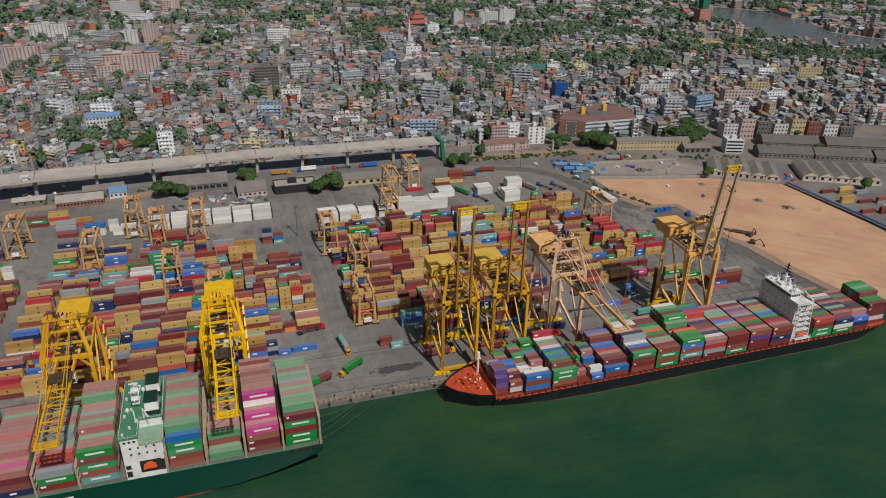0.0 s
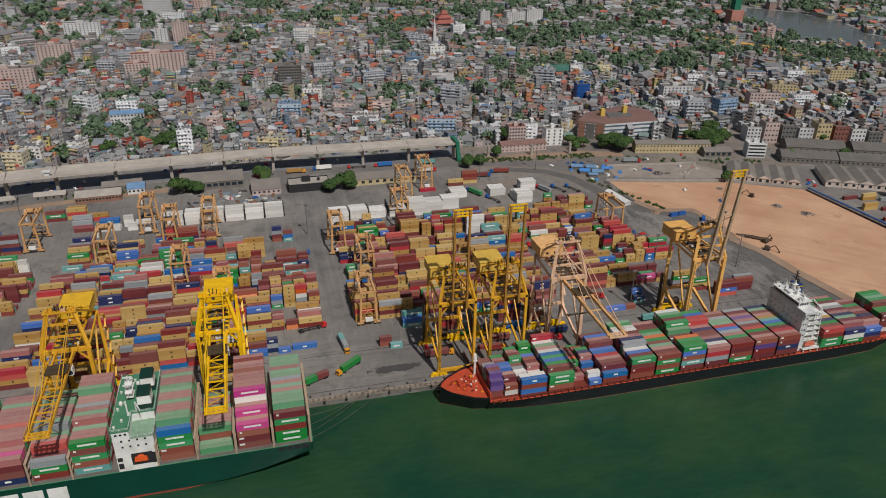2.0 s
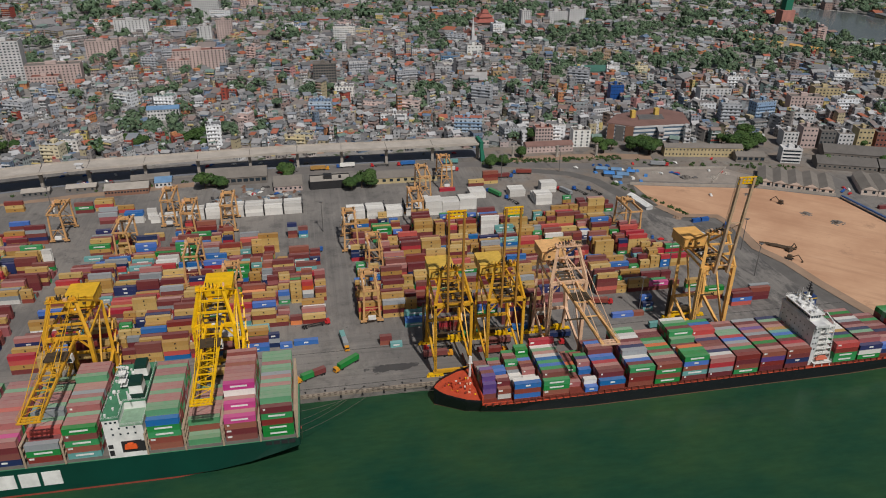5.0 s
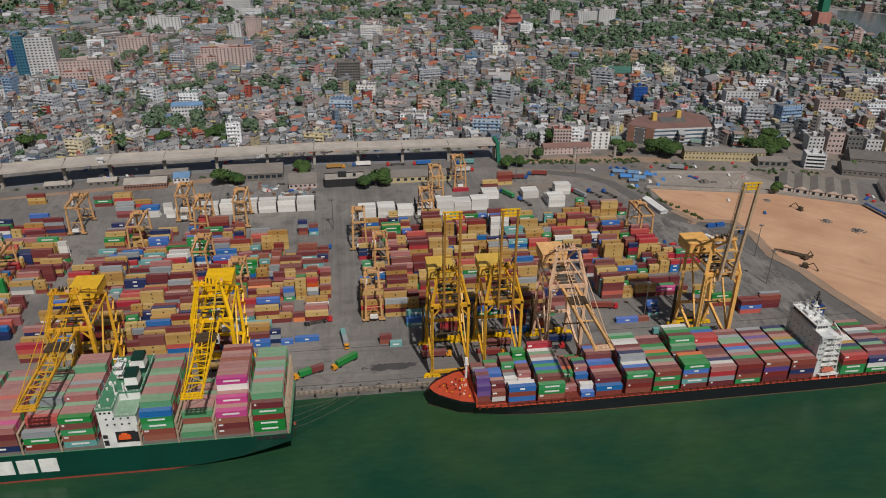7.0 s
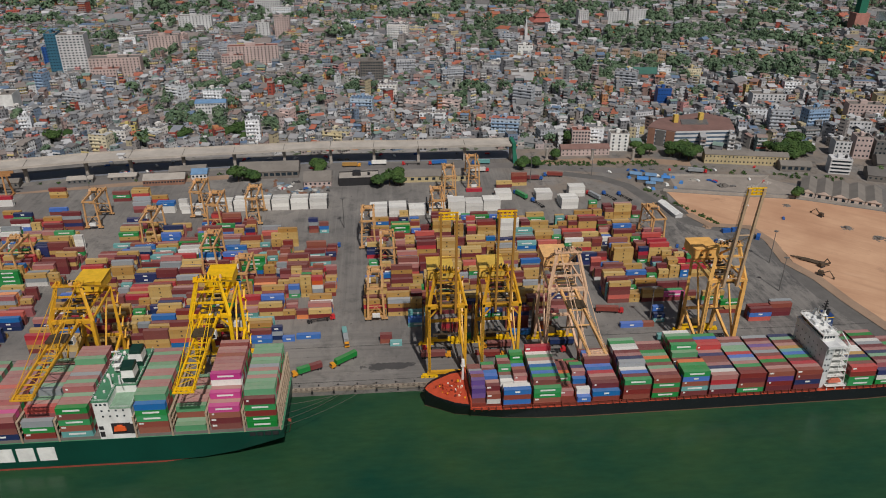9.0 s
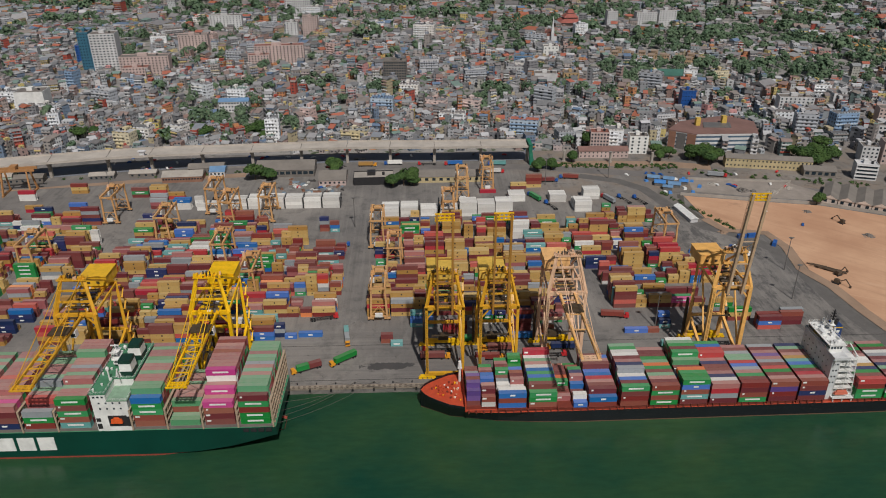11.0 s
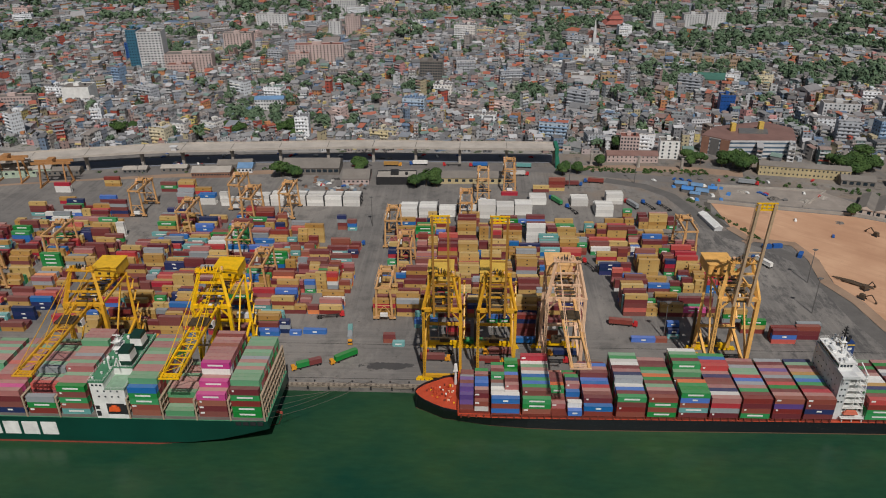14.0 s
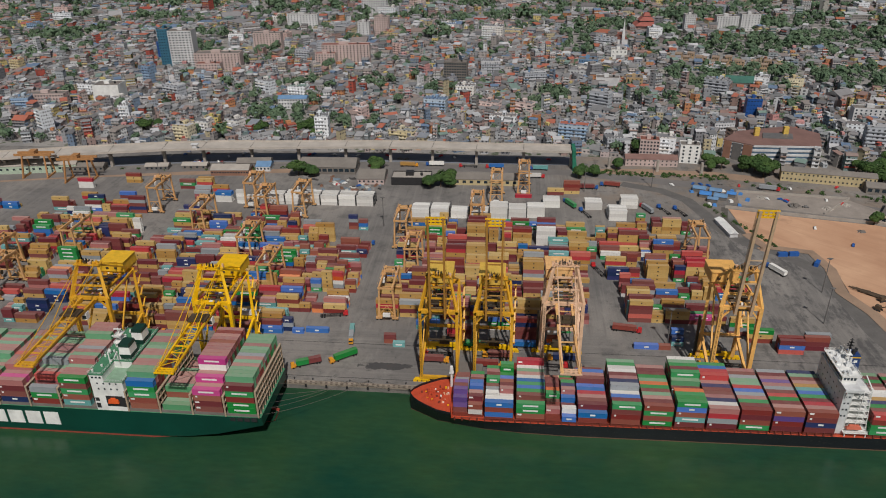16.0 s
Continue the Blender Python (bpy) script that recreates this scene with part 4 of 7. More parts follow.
# ---------- ship-to-shore cranes ----------
def sts_crane(x, paint_mat, boom_deg, boom_len, house_mat, label, y0=6.0, y1=33.5, half=8.4, knee=39.5, head=55.0, bulk=1.0, lattice=False, boom_mat=None, seed=1, house_dx=-1.5):
    """A quay gantry crane at x: kneed sea legs that close to a narrow head, upright land legs, a girder at the knee and a boom hinged on it."""
    rng = random.Random(seed)
    ob = root("gantry_crane", label, "crane", "quay cranes")
    ob.location = (x, 0, 0)
    w, g, hw, hy, h = half, 3.3, half * 0.56, y0 + 5.0, knee - 0.6
    boom_mat = boom_mat or paint_mat
    for sx in (-1, 1):
        leg = Mesh().beam((sx * w, y0, 1.8), (sx * w, y0, knee), 1.25 * bulk, 1.5 * bulk)
        part("leg", leg, paint_mat, ob)
        part("upper_leg", Mesh().beam((sx * w, y0, knee - 0.6), (sx * hw, hy, head), 1.2 * bulk, 1.4 * bulk, 0.9 * bulk, 1.0 * bulk), paint_mat, ob)
        part("land_leg", Mesh().beam((sx * w, y1, 1.8), (sx * w * 0.98, y1 - 1.5, 15.0), 1.2 * bulk, 1.4 * bulk).beam((sx * w * 0.98, y1 - 1.5, 14.6), (sx * w * 0.86, y1 + 1.0, knee + 0.8), 1.2 * bulk, 1.4 * bulk, 0.9 * bulk, 1.0 * bulk), paint_mat, ob)
        for y in (y0, y1):
            b = Mesh()
            for i in range(4):
                b.box(sx * w - 4.2 + i * 2.15, sx * w - 2.4 + i * 2.15, y - 0.5, y + 0.5, 0.0, 1.0, 0.12)
            for i in (-1, 1):
                b.beam((sx * w + i * 2.1 - 1.6, y, 1.0), (sx * w + i * 2.1 + 1.6, y, 1.0), 0.9, 0.7)
            b.box(sx * w - 3.4, sx * w + 3.4, y - 0.7, y + 0.7, 1.2, 2.0, 0.1)
            bg = part("bogie", b, BRIGHT_YELLOW, ob, "yellow wheel bogies on the rail")
            for i in range(8):
                u = sx * w - 3.75 + i * 1.07
                part("wheel", Mesh().tube((u, y - 0.25, 0.45), (u, y + 0.25, 0.45), 0.45, n=8), DARK, bg)
        # side frame: a strut from the land leg down to the sea leg, and a thin tie up to the girder
        part("side_strut", Mesh().beam((sx * w * 0.98, y1 - 1.5, 15.0), (sx * w, y0 + 0.6, 6.5), 0.9 * bulk, 1.1 * bulk), paint_mat, ob)
        part("side_tie", Mesh().beam((sx * w, y0 + 0.5, 9.5), (sx * w * 0.9, y1 - 7.0, knee - 1.5), 0.55 * bulk, 0.6 * bulk), paint_mat, ob)
        part("side_beam", Mesh().beam((sx * w, y0, knee - 0.2), (sx * w * 0.86, y1 + 1.0, knee - 0.2), 0.7, 1.0), paint_mat, ob)
        part("haunch", Mesh().beam((sx * (w - 0.3), y0, knee - 6.0), (sx * (w - 4.2), y0, knee - 1.2), 0.55 * bulk), paint_mat, ob)
        part("back_stay", Mesh().beam((sx * hw, hy, head - 0.4), (sx * w * 0.8, y1 + 0.5, knee + 1.2), 0.6 * bulk, 0.7 * bulk), paint_mat, ob)
        part("back_tie", Mesh().beam((sx * hw * 0.9, hy, head), (sx * g, y1 + 9.0, h + 0.8), 0.28), paint_mat, ob)
    part("sill_beam", Mesh().box(-w - 1, w + 1, y0 - 0.7, y0 + 0.7, 2.0, 3.5), paint_mat, ob)
    part("sill_beam", Mesh().box(-w - 1, w + 1, y1 - 0.8, y1 + 0.8, 2.0, 3.9), BRIGHT_YELLOW, ob, "bright yellow land side sill beam")
    part("portal_beam", Mesh().box(-w - 0.5, w + 0.5, y0 - 0.75, y0 + 0.75, knee - 1.3, knee + 0.5), paint_mat, ob)
    part("portal_beam", Mesh().box(-w * 0.9, w * 0.9, y1 + 0.3, y1 + 1.7, knee - 1.2, knee + 0.4), paint_mat, ob)
    part("portal_beam", Mesh().box(-w * 0.95, w * 0.95, y1 - 2.0, y1 - 0.9, 14.3, 15.7), paint_mat, ob)
    # girders over the portal, with cross ties and walkways
    for sx in (-1, 1):
        part("girder", Mesh().box(sx * g - 0.5, sx * g + 0.5, y0 - 3.0, y1 + 11.0, h - 1.0, h + 0.9), boom_mat, ob)
        m = Mesh().box(min(sx * (g + 0.5), sx * (g + 1.5)), max(sx * (g + 0.5), sx * (g + 1.5)), y0 - 2, y1 + 11, h + 0.5, h + 0.6)
        rail(m, [(sx * (g + 1.5), y0 - 2, h + 0.6), (sx * (g + 1.5), y1 + 11, h + 0.6)])
        part("walkway", m, paint_mat, ob)
    tie = Mesh().box(-g + 0.5, g - 0.5, -0.25, 0.25, h - 0.8, h - 0.3).data("cross_tie", GEAR)
    for y in np.arange(y0 - 1, y1 + 11, 4.2):
        part("cross_tie", tie, None, ob).location = (0, y, 0)
    # machinery house: a box with a tapered underside
    hx0, hx1, ha, hb, hz = house_dx - 6.2, house_dx + 6.2, y1 - 5.5, y1 + 7.5, h + 2.6
    hs = Mesh().box(hx0, hx1, ha, hb, hz, hz + 4.8, 0.15)
    hs.add([(hx0 + 1.8, ha + 1.5, hz - 1.9), (hx1 - 1.8, ha + 1.5, hz - 1.9), (hx1 - 1.8, hb - 1.5, hz - 1.9), (hx0 + 1.8, hb - 1.5, hz - 1.9), (hx0, ha, hz), (hx1, ha, hz), (hx1, hb, hz), (hx0, hb, hz)],
           [(3, 2, 1, 0), (0, 1, 5, 4), (1, 2, 6, 5), (2, 3, 7, 6), (3, 0, 4, 7)])
    hs.box(hx0 - 0.15, hx1 + 0.15, ha - 0.2, hb + 0.2, hz + 4.8, hz + 5.05)
    mh = part("machinery_house", hs, house_mat, ob, "box shaped machinery house")
    for u in (0.25, 0.6):
        part("vent", Mesh().box(hx0 + (hx1 - hx0) * u, hx0 + (hx1 - hx0) * u + 1.4, ha - 0.06, ha + 0.1, hz + 1.2, hz + 2.4), GEAR, mh)
    for v in (ha + 1, hb - 1.6):
        part("house_frame", Mesh().box(hx0 + 0.6, hx1 - 0.6, v, v + 0.6, h + 0.9, hz), paint_mat, ob)
    # head: platform, sheaves, gear and small rails
    m = Mesh().box(-hw - 1.4, hw + 1.4, hy - 1.6, hy + 1.8, head - 0.5, head - 0.1).box(-hw - 0.6, hw + 0.6, hy - 0.5, hy + 0.7, head - 1.3, head - 0.5)
    rail(m, [(-hw - 1.4, hy - 1.6, head - 0.1), (hw + 1.4, hy - 1.6, head - 0.1), (hw + 1.4, hy + 1.8, head - 0.1), (-hw - 1.4, hy + 1.8, head - 0.1)])
    hd = part("head_platform", m, paint_mat, ob)
    for u in np.linspace(-hw + 0.4, hw - 0.4, 6):
        part("sheave", Mesh().tube((u - 0.2, hy, head + 0.8), (u + 0.2, hy, head + 0.8), 0.9, n=10), GEAR if rng.random() < 0.6 else paint_mat, hd)
    part("sheave_frame", Mesh().box(-1.7, -1.4, hy - 0.4, hy + 0.4, head, head + 2.6).box(-0.3, 0.0, hy - 0.4, hy + 0.4, head, head + 2.6).box(1.2, 1.5, hy - 0.4, hy + 0.4, head, head + 2.2), DARK, hd)
    for k in range(12):
        u, v, e = rng.uniform(-hw - 1, hw + 1), rng.uniform(-1.4, 1.6), rng.uniform(0.3, 0.8)
        part("gear_box", Mesh().box(u - e, u + e, hy + v - e * 0.7, hy + v + e * 0.7, head - 0.1, head + rng.uniform(0.5, 1.6), 0.05), (paint_mat, GEAR, PINK, paint_mat)[k % 4], hd)
    m = Mesh()
    for z in (0.35, 0.66):
        u = w + (hw - w) * z
        yy, zz = y0 + 5.0 * z, knee + (head - knee) * z
        m.beam((-u, yy, zz), (u, yy, zz), 0.6 * bulk, 0.7 * bulk)
    part("head_tie", m, paint_mat, ob)
    for k in range(16):
        yy, u, e = rng.uniform(y0 - 1, y1 + 4), rng.uniform(-g - 1.2, g + 1.2), rng.uniform(0.3, 0.9)
        part("gear_box", Mesh().box(u - e, u + e, yy - e, yy + e, h + 0.7, h + rng.uniform(1.2, 2.6), 0.06), (paint_mat, GEAR, STEEL, paint_mat, WHITE)[k % 5], ob)
    # boom
    a = radians(boom_deg)
    hinge = Vector((0, y0 - 3.0, h))
    way, nrm = Vector((0, -math.cos(a), math.sin(a))), Vector((0, math.sin(a), math.cos(a)))
    tip = hinge + way * boom_len
    m = Mesh()
    for sx in (-1, 1):
        o = Vector((sx * g, 0, 0))
        m.beam(hinge + o - way * 1.5, tip + o, 0.85 * bulk if not lattice else 0.75, 1.7, None, 1.2)
        rail_a, rail_b = hinge + o * 1.22 + nrm * 0.9, tip + o * 1.22 + nrm * 0.7
        m.beam(rail_a, rail_b, 0.12).beam(rail_a + nrm * 0.9, rail_b + nrm * 0.9, 0.12)
        for i in range(int(boom_len / 3)):
            p = hinge + o * 1.22 + way * (i * 3 + 1.5)
            m.beam(p + nrm * 0.6, p + nrm * 1.8, 0.1)
    part("boom", m, boom_mat, ob, "twin girder boom raised upright" if boom_deg > 20 else "twin girder boom lowered over the ship")
    step = 4.6 if lattice else 12.0
    for k in range(int((boom_len - 4) / step)):
        p, m = hinge + way * (3 + k * step), Mesh()
        m.beam(p - Vector((g, 0, 0)), p + Vector((g, 0, 0)), 0.4, 0.5)
        if lattice:
            s1 = 1 if k % 2 else -1
            m.beam(p - Vector((s1 * g, 0, 0)), p + way * step + Vector((s1 * g, 0, 0)), 0.2)
        part("boom_tie", m, boom_mat, ob)
    m = Mesh()
    for d in (0.0, 1.6, 3.0):
        m.beam(tip - way * d - Vector((g + 0.9, 0, 0)), tip - way * d + Vector((g + 0.9, 0, 0)), 0.5, 0.6)
    for i in range(8):
        u = (i - 3.5) * (2 * g / 7)
        m.beam(tip + Vector((u, 0, 0)), tip - way * 3.0 + Vector((u + (0.9 if i % 2 else -0.9), 0, 0)), 0.28)
    part("boom_tip", m, BRIGHT_YELLOW if boom_deg > 20 else paint_mat, ob, "latticed platform at the boom tip")
    top_pt = Vector((0, hy, head + 0.4))
    for sx in (-1, 1):
        o = Vector((sx * hw * 0.8, 0, 0))
        for d in (0.5, 0.93):
            q = hinge + way * boom_len * d + Vector((sx * g, 0, 0)) + nrm * 0.9
            if boom_deg < 20:
                part("stay", Mesh().beam(top_pt + o, q, 0.26), paint_mat, ob)
            elif d < 0.6:
                k = top_pt + o + Vector((0, -1.5, 1.5))
                part("stay", Mesh().beam(top_pt + o, k, 0.25).beam(k, q, 0.22), paint_mat, ob)
    # trolley, cab, hoist ropes and spreader
    ty = y0 + 9.0 if boom_deg > 20 else y0 - 15.0
    m = Mesh().box(-g - 0.8, g + 0.8, ty - 3, ty + 3, h + 0.95, h + 1.7).box(-1.5, 1.5, ty - 1.5, ty + 1.5, h + 1.7, h + 3.0)
    part("trolley", m, GEAR, ob)
    cab = part("cab", Mesh().box(g - 1.4, g + 1.0, ty + 3.4, ty + 6.2, h - 4.4, h - 1.2, 0.12), WHITE, ob, "white operator cab")
    part("cab_window", Mesh().box(g - 1.2, g + 0.8, ty + 3.36, ty + 3.46, h - 4.0, h - 2.3), GLASS, cab)
    sp = h - 21 if boom_deg > 20 else h - 11
    m = Mesh()
    for sx in (-1, 1):
        for sy in (-1, 1):
            m.beam((sx * 1.6, ty + sy * 1.0, h + 0.9), (sx * 2.2, ty + sy * 0.9, sp + 0.6), 0.09)
    part("hoist_rope", m, CABLE, ob)
    part("spreader", Mesh().box(-6.0, 6.0, ty - 0.35, ty + 0.35, sp, sp + 0.5).box(-6.1, -5.7, ty - 1.2, ty + 1.2, sp - 0.1, sp + 0.4).box(5.7, 6.1, ty - 1.2, ty + 1.2, sp - 0.1, sp + 0.4), GEAR, ob)
    for k in range(6):
        yy = y0 + 1 + k * (y1 - y0 - 6) / 6
        part("cable_drum", Mesh().tube((-g - 0.9, yy, h + 1.5), (g + 0.9, yy, h + 1.5), 0.5, n=8), GEAR, ob, "dark hoist drum")
    m = Mesh()
    for k in range(10):
        ya, yb = y0 + k * (y1 + 8 - y0) / 10, y0 + (k + 1) * (y1 + 8 - y0) / 10
        m.beam((g + 0.8, ya, h - 1.0), (g + 0.8, (ya + yb) / 2, h - 3.0), 0.12).beam((g + 0.8, (ya + yb) / 2, h - 3.0), (g + 0.8, yb, h - 1.0), 0.12)
    part("festoon_cable", m, DARK, ob)
    part("gear_cabinet", Mesh().box(-2.6, 2.6, y1 - 1.3, y1 + 1.3, 3.9, 7.2, 0.1), GEAR, ob)
    # stairs up a land leg, ladder on a sea leg, lift shaft
    m = Mesh()
    for i in range(11):
        z = 3.4 + i * 3.3
        s = 1 if i % 2 else -1
        m.beam((w + 1.4, y1 - 1.5 * s, z), (w + 1.4, y1 + 1.5 * s, z + 3.3), 0.7, 0.12)
        m.box(w + 0.7, w + 1.9, y1 + 1.5 * s - 0.6, y1 + 1.5 * s + 0.6, z + 3.2, z + 3.3)
    part("stairway", m, paint_mat, ob)
    m = Mesh()
    for q in (-0.25, 0.25):
        m.beam((-w + q, y0 - 1.1, 3.4), (-w + q, y0 - 1.1, knee - 2), 0.08)
    for z in np.arange(3.6, knee - 2, 0.9):
        m.beam((-w - 0.25, y0 - 1.1, z), (-w + 0.25, y0 - 1.1, z), 0.06)
    part("ladder", m, GEAR, ob)
    part("lift_shaft", Mesh().box(-w - 1.9, -w - 0.8, y1 - 0.7, y1 + 0.7, 1.8, 24.0), GEAR, ob)
    return ob


BOOM_OCHRE = paint("worn_boom_paint", (164, 118, 52), 0.5, wear=0.4, size=0.3, rust=(112, 80, 44))
BOOM_GREY = paint("faded_grey_boom_paint", (190, 162, 132), 0.55, wear=0.4, size=0.3, rust=(126, 96, 66))
sts_crane(11.7, YELLOW, 88.5, 48.5, PALE_YELLOW, "yellow steel quay gantry crane with its boom raised upright", boom_mat=BOOM_OCHRE, seed=1)
sts_crane(36.6, YELLOW, 88.5, 48.5, PALE_YELLOW, "yellow steel quay gantry crane with its boom raised upright", boom_mat=BOOM_OCHRE, seed=2)
sts_crane(67.8, PINK, 0, 49, PEACH, "pale pink quay gantry crane with its boom lowered over the ship", y0=10.0, y1=34.5, half=8.5, knee=43.5, head=60.5, bulk=1.2, lattice=False, boom_mat=PEACH, seed=3)
sts_crane(144.9, GOLD, 83, 51, GOLD, "faded orange quay gantry crane with its boom raised", y0=11.8, y1=35.6, half=8.4, knee=43.9, head=60.0, bulk=1.35, boom_mat=BOOM_GREY, seed=4, house_dx=-3.5)
sts_crane(-94.0, BRIGHT_YELLOW, -2, 49, BRIGHT_YELLOW, "bright yellow quay crane, boom lowered over the green ship", bulk=1.25, lattice=True, seed=5, house_dx=0.5)
sts_crane(-153.6, YELLOW, -2, 49, HOUSE_YELLOW, "worn yellow quay crane, boom lowered over the green ship", bulk=1.25, lattice=True, seed=6, half=8.8, house_dx=0.5)


# ---------- yard gantry cranes ----------
def yard_crane(paint_mat, label):
    ob = root("yard_gantry_crane", label, "crane", "rubber tyred yard cranes")
    a, s, H = 4.4, 11.5, 19.5
    for sx in (-1, 1):
        for sy in (-1, 1):
            part("leg", Mesh().beam((sx * a, sy * s, 1.8), (sx * a * 0.82, sy * s, H), 1.15, 1.15, 0.9, 0.9), paint_mat, ob)
            m = Mesh().box(sx * a - 1.7, sx * a + 1.7, sy * s - 0.45, sy * s + 0.45, 0.9, 1.8)
            bg = part("bogie", m, paint_mat, ob)
            m = Mesh()
            for d in (-1.1, 1.1):
                m.tube((sx * a + d, sy * s - 0.4, 0.75), (sx * a + d, sy * s + 0.4, 0.75), 0.75, n=10)
            part("tyre", m, TYRE, bg)
    for sy in (-1, 1):
        m = Mesh().box(-a, a, sy * s - 0.35, sy * s + 0.35, 2.2, 3.0).beam((-a, sy * s, 9), (a, sy * s, 9), 0.35).beam((-a, sy * s, 3), (0, sy * s, 9), 0.3).beam((a, sy * s, 3), (0, sy * s, 9), 0.3)
        part("sill_beam", m, paint_mat, ob)
    for sx in (-1, 1):
        m = Mesh().box(sx * a * 0.82 - 0.45, sx * a * 0.82 + 0.45, -s - 1.0, s + 1.0, H, H + 1.5)
        rail(m, [(sx * (a * 0.82 + 0.9), -s, H + 1.5), (sx * (a * 0.82 + 0.9), s, H + 1.5)])
        part("girder", m, paint_mat, ob)
    part("end_beam", Mesh().box(-a, a, -s - 0.9, -s - 0.3, H, H + 1.0), paint_mat, ob)
    part("end_beam", Mesh().box(-a, a, s + 0.3, s + 0.9, H, H + 1.0), paint_mat, ob)
    m = Mesh().box(-a, a, 1.0, 5.2, H + 1.5, H + 2.2).box(-2.2, 1.2, 1.6, 4.2, H + 2.2, H + 4.0).tube((2.4, 1.6, H + 2.9), (2.4, 4.2, H + 2.9), 0.7).beam((-a, 1, H + 3.2), (a, 1, H + 3.2), 0.12)
    part("trolley", m, paint_mat, ob)
    grng = random.Random(len(label))
    for k in range(10):
        u, v, e = grng.uniform(-a, a), grng.uniform(0.6, 5.6), grng.uniform(0.3, 0.8)
        part("gear_box", Mesh().box(u - e, u + e, v - e, v + e, H + 2.1, H + grng.uniform(2.8, 4.4), 0.06), (paint_mat, GEAR, PINK, STEEL)[k % 4], ob)
    part("hoist_drum", Mesh().tube((-1.8, 0.2, H + 2.9), (1.8, 0.2, H + 2.9), 0.6, n=8), GEAR, ob)
    part("cable_reel", Mesh().tube((a + 0.3, -s + 1.2, 4.6), (a + 0.9, -s + 1.2, 4.6), 1.3, n=12), GEAR, ob)
    m = Mesh()
    for k in range(6):
        m.beam((-a - 0.2, -s + 1 + k * 3.4, H - 0.2), (-a - 0.2, -s + 2.7 + k * 3.4, H - 1.6), 0.1).beam((-a - 0.2, -s + 2.7 + k * 3.4, H - 1.6), (-a - 0.2, -s + 4.4 + k * 3.4, H - 0.2), 0.1)
    part("festoon_cable", m, DARK, ob)
    m = Mesh().box(-a - 0.4, -a + 1.9, -0.6, 1.4, H - 2.4, H - 0.1)
    part("cab", m, WHITE, ob, "white operator cab")
    m = Mesh().box(-6.0, 6.0, 2.6, 3.4, 12.4, 12.9)
    for sx in (-1, 1):
        m.beam((sx * 2, 3, 12.8), (sx * 2, 3, H + 1.5), 0.1)
    part("spreader", m, paint_mat, ob)
    m = Mesh().box(-2.0, 2.0, -s - 2.0, -s - 0.5, 3.0, 5.0)
    part("power_unit", m, WHITE, ob)
    m = Mesh()
    for i in range(5):
        sg = 1 if i % 2 else -1
        m.beam((-1.6 * sg, s + 0.9, 3 + i * 3.3), (1.6 * sg, s + 0.9, 6.3 + i * 3.3), 0.6, 0.12)
    part("ladder", m, paint_mat, ob)
    return ob


RTG = [yard_crane(ORANGE, "orange rubber tyred yard gantry crane straddling container rows"), yard_crane(RTG_TAN, "faded tan rubber tyred yard gantry crane straddling container rows")]
RTG_AT = [(-213, 201), (-106, 199), (-146, 214), (-166, 166), (-130, 190), (-235, 128), (-120, 126), (-22, 70), (-15, 117), (-27, 156), (20, 186), (32, 230), (52, 250), (158, 144), (-96, 92), (-252, 74), (-268, 98)]
for i, (x, y) in enumerate(RTG_AT):
    if i < 2:
        RTG[i].location = (x, y, 0)
    else:
        copy_thing(RTG[i % 2], pose(x, y, 0))

# ---------- yard blocks ----------
WEST, MIDDLE, EAST, FAR_WEST = "containers in the west yard", "containers in the middle yard", "containers in the east yard", "containers in the far west yard"
OCHRE_MIX = ["maroon"] * 26 + ["ochre"] * 40 + ["brown"] * 10 + ["red"] * 6 + ["blue"] * 6 + ["green"] * 5 + ["grey"] * 3 + ["navy"] * 2 + ["rose"] * 6 + ["teal"] * 2
# each block: the front line in y, rows deep, from x to x, and its front stacks as west end : 40 or 20 foot : colours from the ground up
MIDDLE_PLAN = [
    (62, 6, -29, 92, "-29:4:ooro -19:4:omoe -8:2:oooo -2:2:mgm 3:4:mom 17:4:orn 30:4:mmo 43:4:mno 56:4:mom"),
    (84, 6, -29, 92, "-29:2:oo -20:2:oom -14:4:ooom -3:2:gg 2:4:mrm 17:2:mo 23:2:oo 29:4:oom 42:2:om 48:4:mom 62:4:mso"),
    (107, 6, -31, 92, "-26:2:oo -19:2:om -9:4:rms 4:4:nmm 16:4:moo 30:4:mor 43:2:om 51:4:mesoo 65:4:meu"),
    (131, 6, -31, 92, "-28:4:rn -10:2:mom -5:2:mo 1:4:oorm 15:4:mmoo 24:2:nu 30:4:mmo 45:2:oo 51:4:mom 65:4:eut 75:4:orr"),
    (155, 6, -29, 92, "-26:4:mmm -12:4:grgg 1:2:wmu 7:2:mm 15:4:mmooo 29:2:oooo 38:2:omr 44:4:ooo 60:4:wwwww 73:2:orom 78:4:otoo"),
    (179, 3, -26, 84, "-29:2:un -22:4:mm 0:2:mu 17:4:mb 36:2:mu 43:4:mg 51:2:gu"),
]
